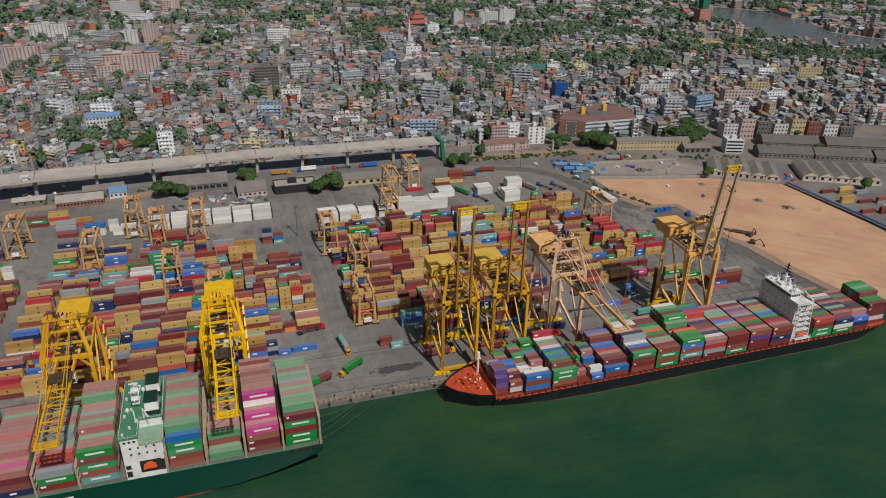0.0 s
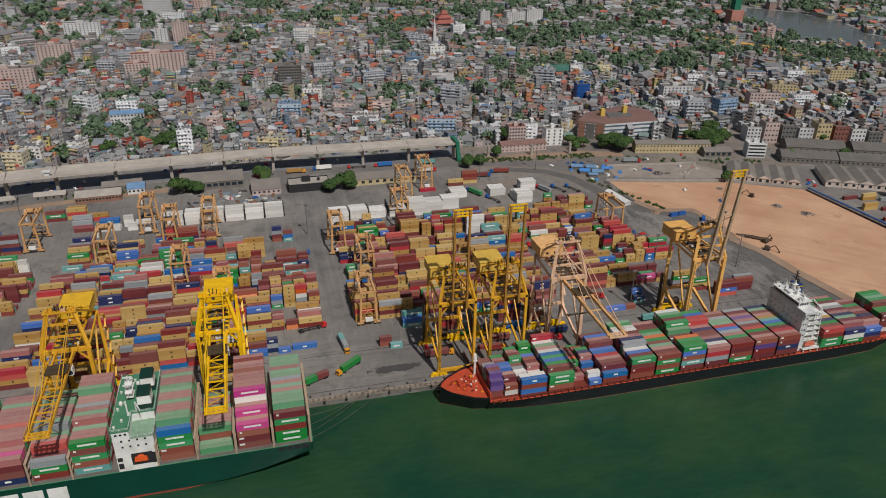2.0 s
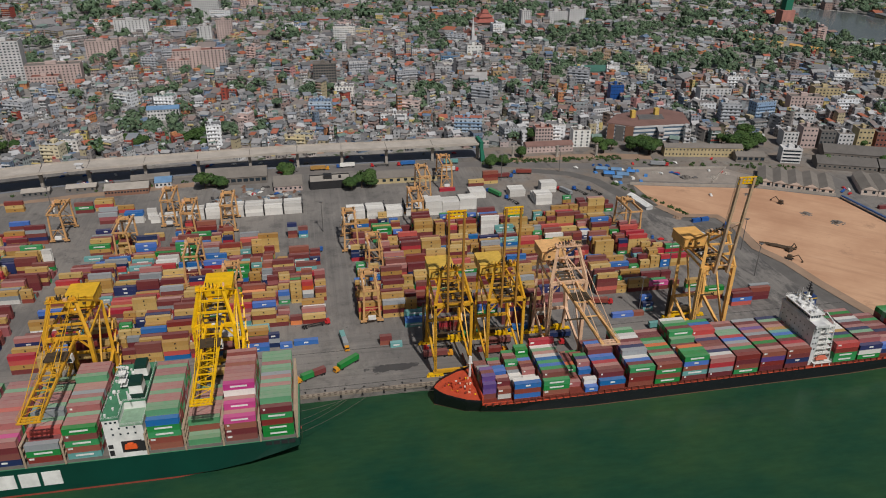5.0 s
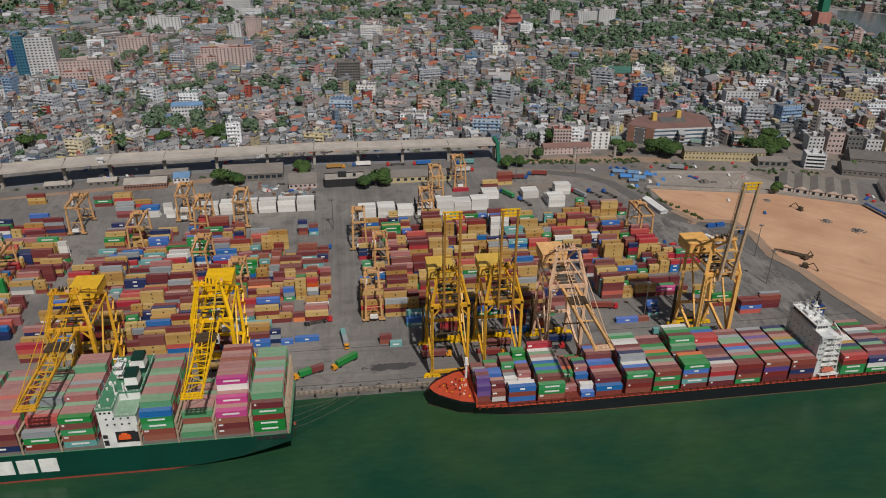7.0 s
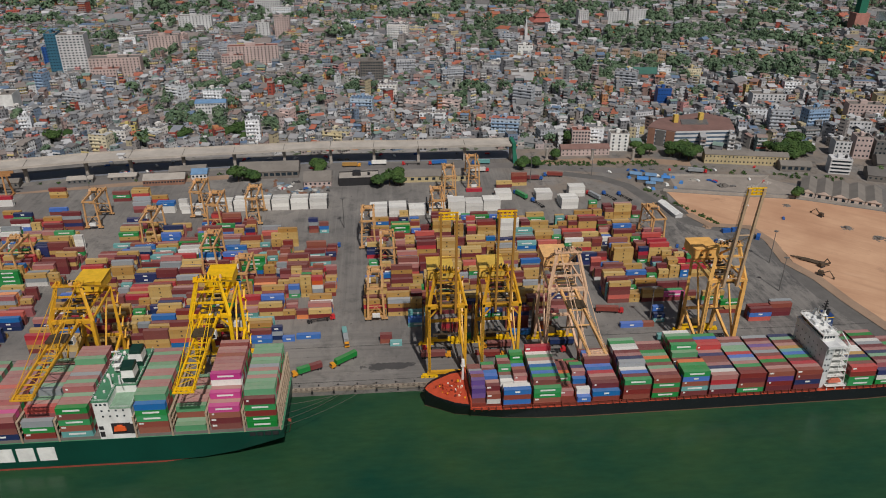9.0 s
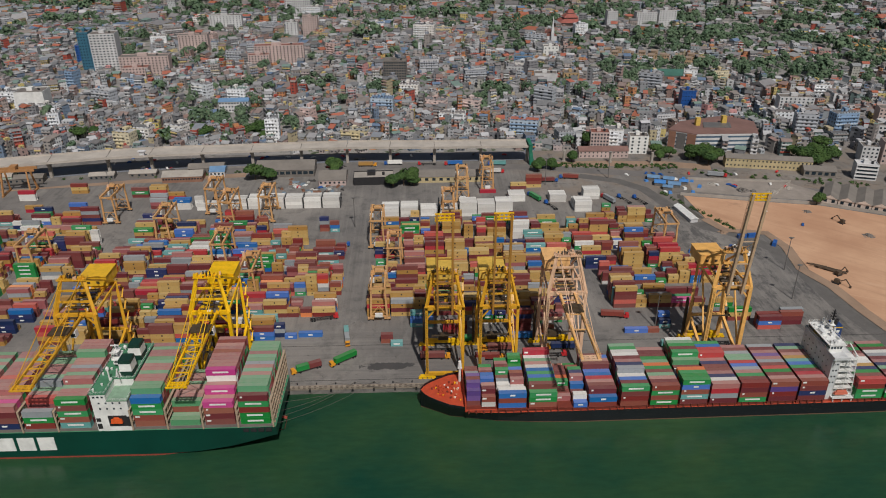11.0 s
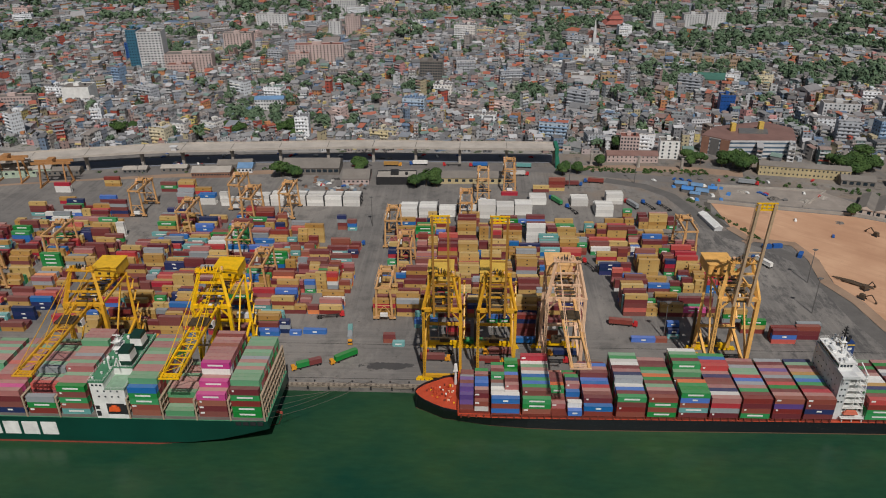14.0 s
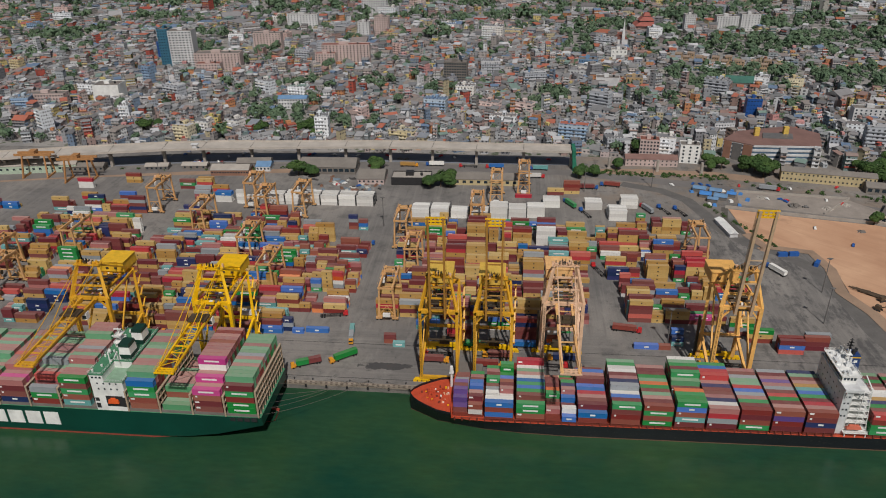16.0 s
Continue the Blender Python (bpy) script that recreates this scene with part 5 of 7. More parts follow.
EAST_PLAN = [
    (66, 6, 104, 150, "107:4:mrmmo 118:2:oo 123:4:moo 136:4:mk 146:2:om"),
    (92, 6, 106, 164, "104:2:wmm 109:4:mem 118:4:mu 124:2:g 131:2:oo 136:2:ooo 142:2:uur 148:4:oor"),
    (112, 6, 100, 166, "101:4:nnn 112:2:orm 124:4:oooo 139:2:gmrn 145:4:oooor 158:2:oom"),
    (138, 5, 90, 168, "99:4:gw 111:4:om 124:2:nw 129:4:ooom 143:2:gm 153:4:oom"),
    (153, 5, 92, 150, "98:2:mmmo 105:2:uoom 111:4:oroom 123:2:gugm 128:2:gm 133:4:mm"),
    (178, 4, 120, 160, "137:2:oom 142:4:oooo 156:2:gm"),
]
WEST_PLAN = [
    (41, 6, -196, -84, "-203:4:morr -191:4:ooo -178:4:obo -165:4:moo -153:2:mom -147:4:oomm -132:4:uroo -119:4:rmo -106:4:um -95:4:uum"),
    (63, 6, -196, -50, "-195:4:mom -182:4:our -166:4:oro -151:2:bo -145:2:mo -139:4:mro -127:4:gmo -114:4:oum -97:4:wts -89:4:mobo -76:2:mo -70:2:am -64:4:bo"),
    (86, 7, -196, -44, "-196:4:mnu -181:4:mom -168:2:mm -161:4:mr -148:4:mooo -136:4:mem -123:4:oom -110:4:oo -101:2:mooo -93:4:mom -80:2:rms -74:2:geu -66:2:ooooo -59:2:mewar"),
    (111, 6, -196, -44, "-194:4:moo -176:4:mooo -166:4:nn -151:4:nmm -137:4:mmm -122:4:orn -101:4:mug -88:2:moo -82:2:ne -76:4:mmm -64:4:gr"),
    (130, 6, -196, -44, "-193:4:om -180:2:gg -172:4:gtr -158:4:mst -144:4:omr -130:4:mwu -116:4:oru -101:2:mm -94:4:mo -81:2:os -73:2:rm -66:4:ttm"),
    (147, 5, -196, -85, "-191:4:n -184:4:nn -169:2:oo -163:4:mes -155:4:urg -142:4:ggggg -126:4:mue -113:4:mo -98:2:mt -91:2:moo"),
    (164, 4, -190, -74, "-188:4:mog -171:2:ooo -160:4:uso -141:4:mm -128:4:mu -97:4:mr"),
    (181, 3, -188, -104, "-188:4:gmsn -159:4:mo -140:2:mu"),
]
FARWEST_PLAN = [
    (41, 6, -346, -210, ""),
    (63, 6, -346, -210, "-233:4:oom -220:4:nnu"),
    (86, 6, -346, -206, "-232:4:oes -218:2:mo"),
    (111, 6, -346, -204, "-260:4:omo -240:4:gggg -225:4:weo"),
    (130, 6, -346, -204, "-259:2:oor -248:4:mo -229:4:ro -218:4:mom"),
    (147, 6, -346, -215, "-280:4:uug -251:4:mos -238:4:nnn -227:4:momm"),
    (170, 4, -346, -214, "-281:2:mo -265:4:usw"),
    (190, 3, -346, -225, "-267:4:uwm -247:4:nr"),
]


def yard_block(y0, rows, xa, xb, text, group, colours, seed, things=True, fill=0.7):
    """A block of stacks under a yard crane: the named front stacks, uneven rows behind them, and mixed stacks in the gaps."""
    rng = random.Random(seed)
    bays, end = [], xa
    named = [(float(e.split(":")[0]), 40 if e.split(":")[1] == "4" else 20, tuple(CODE[c] for c in e.split(":")[2])) for e in text.split()]
    for x, size, front in named + [(xb, 0, ())]:
        while x - end > 6.6:
            size_gap = 40 if x - end > 13.4 and rng.random() < 0.55 else 20
            bays.append((end + 0.7, size_gap, None))
            end += 13.3 if size_gap == 40 else 6.9
        x = max(x, end + 0.5)
        if size:
            bays.append((x, size, front))
            end = x + (12.2 if size == 40 else 6.1)
    for x, size, front in bays:
        c = x + (6.1 if size == 40 else 3.03)
        level = len(front) if front else rng.choice([0, 1, 1, 2, 2, 3, 3, 4])
        if front is None and rng.random() > fill:
            continue
        main = front[-1] if front else rng.choice(colours)
        for r in range(rows):
            y = y0 + (r + 0.5) * 2.8
            tiers = level if r == 0 else max(0, min(5, level + rng.choice([-3, -2, -2, -1, -1, 0, 0, 0, 1, 1])))
            if r and (rng.random() < 0.14 or level < 2 and rng.random() < 0.4):
                tiers = 0
            if level == 5 and r:
                tiers = max(2, tiers)
            pick = front if front and r == 0 else colours + [main] * 14
            near = r == 0 and things and c > -118
            stack(c + rng.uniform(-0.35, 0.35), y + rng.uniform(-0.05, 0.05), 0, tiers, size, False, group, pick, True, "yard_container", "all" if near else "none", 0.5)


for group, plan, colours in ((WEST, WEST_PLAN, MIX), (MIDDLE, MIDDLE_PLAN, OCHRE_MIX), (EAST, EAST_PLAN, OCHRE_MIX), (FAR_WEST, FARWEST_PLAN, MIX)):
    for i, (y, rows, xa, xb, text) in enumerate(plan):
        yard_block(y, rows, xa, xb, text, group, colours, i * 7 + len(group), y < 115 and group != FAR_WEST, 0.62 if group == FAR_WEST or y > 160 else 0.8)
# stacks that stand out
for x, y, cl, size in ((-78.5, 153, ("ochre",) * 5, 40), (-211, 158, ("white",) * 4, 20), (-258, 248, ("ochre", "ochre", "brown"), 40),
                       (-226, 190, ("brown", "navy", "maroon", "grey", "maroon"), 40), (-240, 204, ("blue", "grey", "maroon", "blue"), 40), (-276, 213, ("red", "ochre"), 40), (-291, 235, ("white", "white", "red"), 40),
                       (-196, 240, ("ochre", "red", "ochre"), 40), (-196, 243.5, ("ochre", "ochre", "ochre"), 40), (-209, 238, ("maroon", "green", "maroon"), 40), (-171, 214, ("white", "white", "blue"), 40), (-171, 217, ("white", "grey", "blue"), 40), (-157, 212, ("white", "white"), 20), (-160, 219, ("white", "white", "white"), 20), (-188, 216, ("maroon", "rose", "grey"), 40), (-188, 219, ("blue", "teal", "maroon", "grey"), 40), (-150, 222, ("white",), 40), (-181, 234, ("red", "ochre"), 40),
                       (-57, 44.5, ("blue",), 40), (-67, 43, ("blue",), 20), (-73, 45, ("navy", "grey", "navy"), 20), (-17, 37.5, ("brown", "maroon"), 20), (-12, 34.5, ("teal",), 20), (113, 42, ("blue",), 40), (122, 42, ("brown",), 20), (129, 46, ("teal", "navy"), 20), (129, 49, ("maroon", "navy", "blue"), 20),
                       (183.5, 43, ("red", "blue", "maroon"), 40), (183.5, 46, ("maroon", "maroon", "brown"), 40), (196.5, 47, ("maroon", "maroon", "brown"), 40), (198, 50, ("brown", "brown", "grey"), 40), (171, 52, ("brown", "ochre", "green"), 40), (163, 58, ("maroon", "grey", "green", "ochre"), 40),
                       (88, 246, ("ochre", "brown", "brown", "brown"), 40), (76, 243, ("maroon", "ochre"), 40), (52, 236, ("red",), 40), (1, 52, ("teal", "blue"), 40), (1, 55, ("navy", "blue", "teal"), 40), (15, 45, ("brown", "red", "maroon"), 20), (21.5, 45, ("maroon", "brown", "maroon"), 20), (36, 54, ("white", "green", "blue"), 20), (42.5, 54, ("grey", "green", "navy"), 20), (66, 40, ("blue", "orange", "brown", "white"), 20), (52, 46, ("maroon", "maroon", "maroon", "navy", "brown"), 40), (70, 54, ("green", "maroon"), 40), (-64, 173, ("brown", "maroon", "grey", "navy"), 20), (-57, 172, ("teal", "blue", "maroon"), 20), (-95, 218, ("white",), 40)):
    stack(x, y, 0, len(cl), size, False, "separate stacks in the yard", cl, True, "yard_container")
for x, n in ((-130.6, 3), (-117.3, 4), (-103.9, 4), (-90.6, 4), (-77.2, 4), (-63.8, 4)):
    for r in range(n):
        stack(x, 213 + r * 2.7, 0, 3 if r != 1 else 2, 40, False, "white reefers in the west yard", ("white",) * 3, False, "refrigerated_container", "top" if r else "all")
for x, y, n, t in ((-20.5, 192, 7, 3), (-7, 193, 7, 3), (7, 196, 6, 2), (21, 196, 6, 2), (34.5, 194, 4, 4), (47.5, 197, 6, 3), (60.5, 200, 6, 3), (72, 219, 4, 2), (102, 217, 4, 2), (117, 199, 6, 3), (127.5, 221, 3, 3)):
    for r in range(n):
        stack(x, y + r * 2.7, 0, t - (r > 3), 40, False, "white reefers in the middle yard", ("white",) * 5, False, "refrigerated_container", "top" if r else "all")
for x, y in [(-124, 217), (-110.6, 217), (-97.2, 217), (-83.9, 217), (-70.5, 217), (-57.2, 217), (-13.8, 199), (0, 201), (14, 203), (28, 201), (41, 203), (54, 204)]:
    ob = root("reefer_rack", "dark steel access rack between refrigerated containers", "rack", "reefer racks")
    ob.location = (x, y, 0)
    for sy in (-5, 0, 5):
        part("post", Mesh().box(-0.35, 0.35, sy - 0.12, sy + 0.12, 0, 8.2), DARK, ob)
    for z in (2.6, 5.2, 7.8):
        part("platform", Mesh().box(-0.4, 0.4, -5.4, 5.4, z, z + 0.12), STEEL, ob)
join_containers()

# ---------- sand lot ----------
m = Mesh().prism([(198, 223), (240, 212), (290, 201), (340, 174), (347, 95), (345, 50), (352, 2), (268, 2), (252, 24), (246, 60), (243, 85), (236, 105), (239, 135), (232, 160), (206, 166), (200, 176)], -0.5, 0.25)
structure("sand_lot", m, SAND, "bare orange sand of a reclaimed lot", "sand")

# ---------- elevated road ----------
viaduct = root("viaduct", "unfinished grey concrete elevated road on piers", "viaduct")
PIERS = [(-700, 170), (-652, 184), (-604, 198), (-556, 212), (-508, 226), (-460, 240), (-418, 252), (-376, 263), (-336, 273), (-295, 283), (-252, 292), (-219, 296.5), (-178, 300), (-138, 303), (-98, 306), (-60, 308), (-24, 307), (13, 305.5), (52, 305.5), (91, 305)]
for (xa, ya), (xb, yb) in zip(PIERS, PIERS[1:]):
    a, b = Vector((xa, ya + 2.2, 0)), Vector((xb, yb + 2.2, 0))
    wide = 10.5 if xa < -200 else 9.0
    s = (b - a).normalized().cross(Vector((0, 0, 1))) * wide
    z = Vector((0, 0, 1))
    q = [a - s + z * 14.40, a + s + z * 14.40, a + s + z * 13.70, a + s * 0.86 + z * 13.50, a + s * 0.45 + z * 12.40, a - s * 0.45 + z * 12.40, a - s * 0.86 + z * 13.50, a - s + z * 13.70]
    r = [p + (b - a) * 0.996 for p in q]
    m = Mesh().add(q + r, [(i, 8 + i, 8 + (i + 1) % 8, (i + 1) % 8) for i in range(8)] + [tuple(range(8)), tuple(range(15, 7, -1))])
    seg = part("deck_segment", m, DECK_CONCRETE, viaduct)
    for sg in (-1, 1):
        part("parapet", Mesh().beam(a + s * sg * 0.985 + z * 14.80, b + s * sg * 0.985 + z * 14.80, 0.3, 1.5), DECK_CONCRETE, seg)
    part("joint", Mesh().beam(a - s * 0.96 + z * 14.403, a + s * 0.96 + z * 14.403, 0.5, 0.08), DARK_CONCRETE, seg)
for x, y in PIERS:
    m = Mesh().box(x - 1.1, x + 1.1, y - 1.3, y + 1.3, 0, 10.8).add(
        [(x - 1.0, y - 1.6, 9.6), (x + 1.0, y - 1.6, 9.6), (x + 1.0, y + 1.6, 9.6), (x - 1.0, y + 1.6, 9.6), (x - 1.0, y - 3.4, 12.45), (x + 1.0, y - 3.4, 12.45), (x + 1.0, y + 6.4, 12.45), (x - 1.0, y + 6.4, 12.45)],
        [(3, 2, 1, 0), (4, 5, 6, 7), (0, 1, 5, 4), (1, 2, 6, 5), (2, 3, 7, 6), (3, 0, 4, 7)])
    part("pier", m, CONCRETE, viaduct)
part("stair_tower", Mesh().box(-224.5, -220.5, 287.8, 290.6, 14.3, 18.6, 0.2).box(-225.5, -219.5, 287.2, 291.2, 18.3, 19.0), WHITE_WALL, viaduct, "small white head house on the deck edge")
net = Mesh().box(91.2, 94.0, 296, 314, 11.0, 16.8).add([(91.4, 295.6, 11.0), (94.0, 295.6, 11.0), (94.0, 299.5, 11.0), (91.4, 299.5, 11.0), (92.0, 294.0, 0), (96.0, 294.0, 0), (96.0, 299.0, 0), (92.0, 299.0, 0)], [(0, 1, 2, 3), (4, 5, 1, 0), (5, 6, 2, 1), (6, 7, 3, 2), (7, 4, 0, 3)])
part("scaffold_net", net, TEAL_NET, viaduct, "green netting at the unfinished end")
for x, y in ((122, 303), (160, 298), (194, 294)):
    part("pier", Mesh().tube((x, y, 0), (x, y, 9.5), 1.2, n=12).box(x - 1.3, x + 1.3, y - 1.3, y + 1.3, 0, 0.8), CONCRETE, viaduct, "free standing round pier")

# ---------- river ----------
RIVER_LINE = [(858, 578), (792, 630), (775, 690), (769, 775), (796, 860), (826, 950), (862, 1030), (900, 1026), (944, 969), (960, 864), (911, 740), (948, 666), (1200, 560), (1800, 420), (1800, 260), (1100, 470)]
structure("river", Mesh().prism(RIVER_LINE, -1, 0.3), RIVER, "pale grey river behind the city", "water")

# ---------- trees ----------
def leaf_cloud(mesh, rng, x, y, z, rx, rz, count, size):
    """Small leaf clumps spread over an uneven crown."""
    lobes = [(x + rng.uniform(-0.45, 0.45) * rx, y + rng.uniform(-0.45, 0.45) * rx, z + rng.uniform(-0.3, 0.35) * rz, rng.uniform(0.45, 0.7)) for _ in range(5)]
    for i in range(count):
        lx, ly, lz, k = lobes[i % 5]
        a, b = rng.uniform(0, 2 * math.pi), math.acos(rng.uniform(-0.35, 1))
        d = rng.uniform(0.75, 1.05)
        px, py, pz = lx + rx * k * d * math.sin(b) * math.cos(a), ly + rx * k * d * math.sin(b) * math.sin(a), lz + rz * k * d * math.cos(b)
        n = Vector((math.sin(b) * math.cos(a) + rng.uniform(-0.25, 0.25), math.sin(b) * math.sin(a) + rng.uniform(-0.25, 0.25), math.cos(b) + rng.uniform(0.1, 0.5))).normalized()
        u = n.orthogonal().normalized() * size * rng.uniform(0.6, 1.2)
        v = n.cross(u).normalized() * size * rng.uniform(0.6, 1.2)
        c = Vector((px, py, pz))
        mesh.add([c - u - v * 0.4, c + u * 0.2 - v, c + u + v * 0.3, c - u * 0.3 + v, c + n * size * 0.35], [(0, 1, 4), (1, 2, 4), (2, 3, 4), (3, 0, 4)])


def tree(seed, h, r):
    rng = random.Random(seed)
    ob = root("tree", "broad green leafy tree with a dense uneven crown", "tree", "trees by the port")
    m = Mesh().tube((0, 0, 0), (0.2, 0.1, h * 0.42), 0.45, 0.3)
    for i in range(5):
        a = i * 1.26 + rng.uniform(-0.3, 0.3)
        m.tube((0.2, 0.1, h * 0.4), (math.cos(a) * r * 0.6, math.sin(a) * r * 0.6, h * 0.72), 0.22, 0.08, 6)
    part("trunk", m, BARK, ob)
    m = Mesh()
    leaf_cloud(m, rng, 0, 0, h * 0.62, r, h * 0.44, 760, 0.95)
    part("crown", m, LEAF, ob)
    return ob


protos = [tree(1, 11, 7.0), tree(2, 9, 5.5), tree(3, 13, 8.5)]
TREES = [(-12, 253, 0), (-4, 251, 1), (-130, 270, 0), (-122, 272, 1), (236, 298, 2), (246, 294, 2), (252, 300, 0), (326, 279, 2), (343, 293, 2), (336, 300, 2), (350, 320, 2), (436, 270, 0), (470, 262, 1), (228, 300, 1), (322, 282, 0),
         (128, 300, 1), (212, 305, 0), (203, 300, 1), (241, 290, 2), (289, 203, 1), (-70, 280, 0), (-72, 292, 1), (-66, 290, 1), (378, 240, 1), (420, 228, 0), (396, 148, 1), (-160, 372, 2), (-150, 380, 2), (-140, 366, 0), (-148, 392, 2), (-230, 366, 2),
         (-222, 374, 2), (-212, 368, 0), (-204, 384, 2), (-196, 376, 2), (-312, 380, 2), (-302, 384, 0), (108, 282, 1), (100, 284, 1), (96, 279, 1), (150, 342, 2), (180, 360, 2), (186, 352, 0), (232, 302, 2), (242, 306, 2), (322, 296, 2), (330, 288, 2), (316, 302, 0), (204, 312, 0), (-116, 268, 1), (-20, 251, 0), (-8, 256, 2)]
for i, (x, y, k) in enumerate(TREES):
    if i < 3:
        protos[i].location = (x, y, 0)
    else:
        copy_thing(protos[k], pose(x, y, 0, 0, 0, i * 67))

# ---------- named buildings ----------
LANDMARKS = []      # x, y, radius kept free of small houses
WINDOW_MESH = {}


def building(name, label, x0, x1, y, depth, h, wall, roof=None, storeys=0, bays=0, turn=0.0, style="flat", base=0.0, win=(1.5, 1.5), band=False, category="building", sides=True):
    """A block with its front at y, roof, parapet and window openings as parts."""
    ob = root(name, label, category)
    w = x1 - x0
    ob.location, ob.rotation_euler[2] = ((x0 + x1) / 2, y, base), turn
    a = w / 2
    part("wall", Mesh().box(-a, a, 0, depth, -0.2, h), wall, ob)
    if style == "flat":
        part("roof", Mesh().box(-a + 0.3, a - 0.3, 0.3, depth - 0.3, h, h + 0.15), roof or DARK_CONCRETE, ob)
        m = Mesh().box(-a, a, -0.05, 0.3, h, h + 0.9).box(-a, a, depth - 0.3, depth, h, h + 0.9).box(-a, -a + 0.3, 0.3, depth - 0.3, h, h + 0.9).box(a - 0.3, a, 0.3, depth - 0.3, h, h + 0.9)
        part("parapet", m, wall, ob)
        if w > 12:
            part("stair_head", Mesh().box(-a * 0.3, a * 0.1, depth * 0.4, depth * 0.75, h + 0.15, h + 3.2), wall, ob)
            part("water_tank", Mesh().tube((a * 0.5, depth * 0.5, h + 0.15), (a * 0.5, depth * 0.5, h + 2.2), 1.1), DARK, ob)
    elif style == "gable":
        part("roof", Mesh().gable(-a, a, 0, depth, h, h + depth * 0.22, "x"), roof or SHED_GREY, ob)
    else:
        part("roof", Mesh().gable(-a, a, 0, depth, h, h + w * 0.25, "y"), roof or SHED_GREY, ob)
        part("gable_wall", Mesh().add([(-a, -0.5, h - 0.05), (a, -0.5, h - 0.05), (0, -0.5, h + w * 0.25 - 0.15), (-a, -0.42, h - 0.05), (a, -0.42, h - 0.05), (0, -0.42, h + w * 0.25 - 0.15)], [(0, 1, 2), (5, 4, 3), (0, 3, 4, 1), (1, 4, 5, 2), (2, 5, 3, 0)]), wall, ob)
    if storeys:
        sh = h / storeys
        if band:
            for s in range(storeys):
                part("window_band", Mesh().box(-a + 1, a - 1, -0.08, 0.1, s * sh + sh * 0.35, s * sh + sh * 0.8), GLASS, ob)
                part("ledge", Mesh().box(-a - 0.2, a + 0.2, -0.6, 0.0, s * sh + sh * 0.86, s * sh + sh * 1.0), WHITE_WALL, ob)
        else:
            if win not in WINDOW_MESH:
                WINDOW_MESH[win] = Mesh().box(-win[0] / 2, win[0] / 2, -0.05, 0.12, -win[1] / 2, win[1] / 2).data("window", GLASS)
            far = y > 560
            if far:
                for s in range(storeys):
                    m, z = Mesh(), s * sh + sh * 0.58
                    for b in range(bays):
                        u = -a + w * (b + 0.5) / bays
                        m.box(u - win[0] / 2, u + win[0] / 2, -0.05, 0.12, z - win[1] / 2, z + win[1] / 2)
                    tagged(part("window_row", m, GLASS, ob), kind="stuff")
            for s in range(0 if far else storeys):
                for b in range(bays):
                    p = part("window", WINDOW_MESH[win], None, ob)
                    p.location = (-a + w * (b + 0.5) / bays, 0, s * sh + sh * 0.58)
            if sides and not far:
                nb = max(1, int(depth / 5))
                for s in range(storeys):
                    for b in range(nb):
                        p = part("window", WINDOW_MESH[win], None, ob)
                        p.location, p.rotation_euler[2] = (a, depth * (b + 0.5) / nb, s * sh + sh * 0.58), math.pi / 2
    c, s = math.cos(turn), math.sin(turn)
    n = max(1, int(w / 12))
    for i in range(n + 1):
        u = -a + w * i / n
        LANDMARKS.append((ob.location[0] + u * c - depth / 2 * s, y + u * s + depth / 2 * c, depth / 2 + 5))
    return ob


# offices and sheds behind the port
bk = root("office_block", "large brown roofed office block with white banded front and brick ends", "building")
OFFICE = [(220, 337), (240, 322), (293, 322), (303, 356), (285, 376), (238, 360)]
part("wall", Mesh().prism(OFFICE, -0.2, 15.0), WHITE_WALL, bk)
part("roof", Mesh().prism([(262 + (x - 262) * 1.02, 346 + (y - 346) * 1.02) for x, y in OFFICE], 15.0, 15.7), SHED_RED, bk, "brown roof sheet")
part("light_well", Mesh().prism([(252, 340), (276, 338), (280, 352), (256, 354)], 15.7, 16.4), STEEL, bk)
for n, (p, q) in enumerate(zip(OFFICE[:3], OFFICE[1:4])):
    for i in range(4):
        z = 1.9 + i * 3.7
        part("window_band", Mesh().beam((*p, z), (*q, z), 0.35, 1.5), BLUE_GLASS, bk)
        part("ledge", Mesh().beam((*p, z + 1.75), (*q, z + 1.75), 1.0, 1.7), WHITE_WALL, bk)
part("brick_panel", Mesh().beam((220.6, 336.6, 7.4), (225.6, 332.8, 7.4), 1.7, 14.9), BRICK_WALL, bk, "brown brick end panel")
part("brick_panel", Mesh().beam((233.6, 326.8, 7.4), (239.6, 322.3, 7.4), 1.7, 14.9), BRICK_WALL, bk, "brown brick end panel")
part("grey_panel", Mesh().beam((226.6, 332.0, 7.2), (232.6, 327.6, 7.2), 1.6, 14.4), STEEL, bk)
for x, y in ((247, 346), (272, 350)):
    part("roof_tower", Mesh().box(x, x + 4.0, y, y + 4, 15.7, 22.5), paint("yellow_tower_plaster", (204, 172, 84), 0.8), bk, "yellow roof tower")
LANDMARKS += [(240, 342, 26), (262, 346, 30), (288, 346, 26)]
building("barracks", "long cream two storey barracks with a grey pitched roof", 251, 318, 276, 11, 8.0, CREAM, SHED_GREY, 2, 22, -0.2, "gable", win=(1.1, 1.3))
building("white_office", "small white four storey office with rounded balconies", 342, 358, 249, 11, 12, WHITE_WALL, WHITE_WALL, 4, 6, -0.3, band=True)
building("workshop", "low workshop with teal doors and a grey roof", 306, 330, 257, 12, 5, SHED_GREY, SHED_GREY, 1, 5, -0.22, "gable", win=(3.0, 2.6))
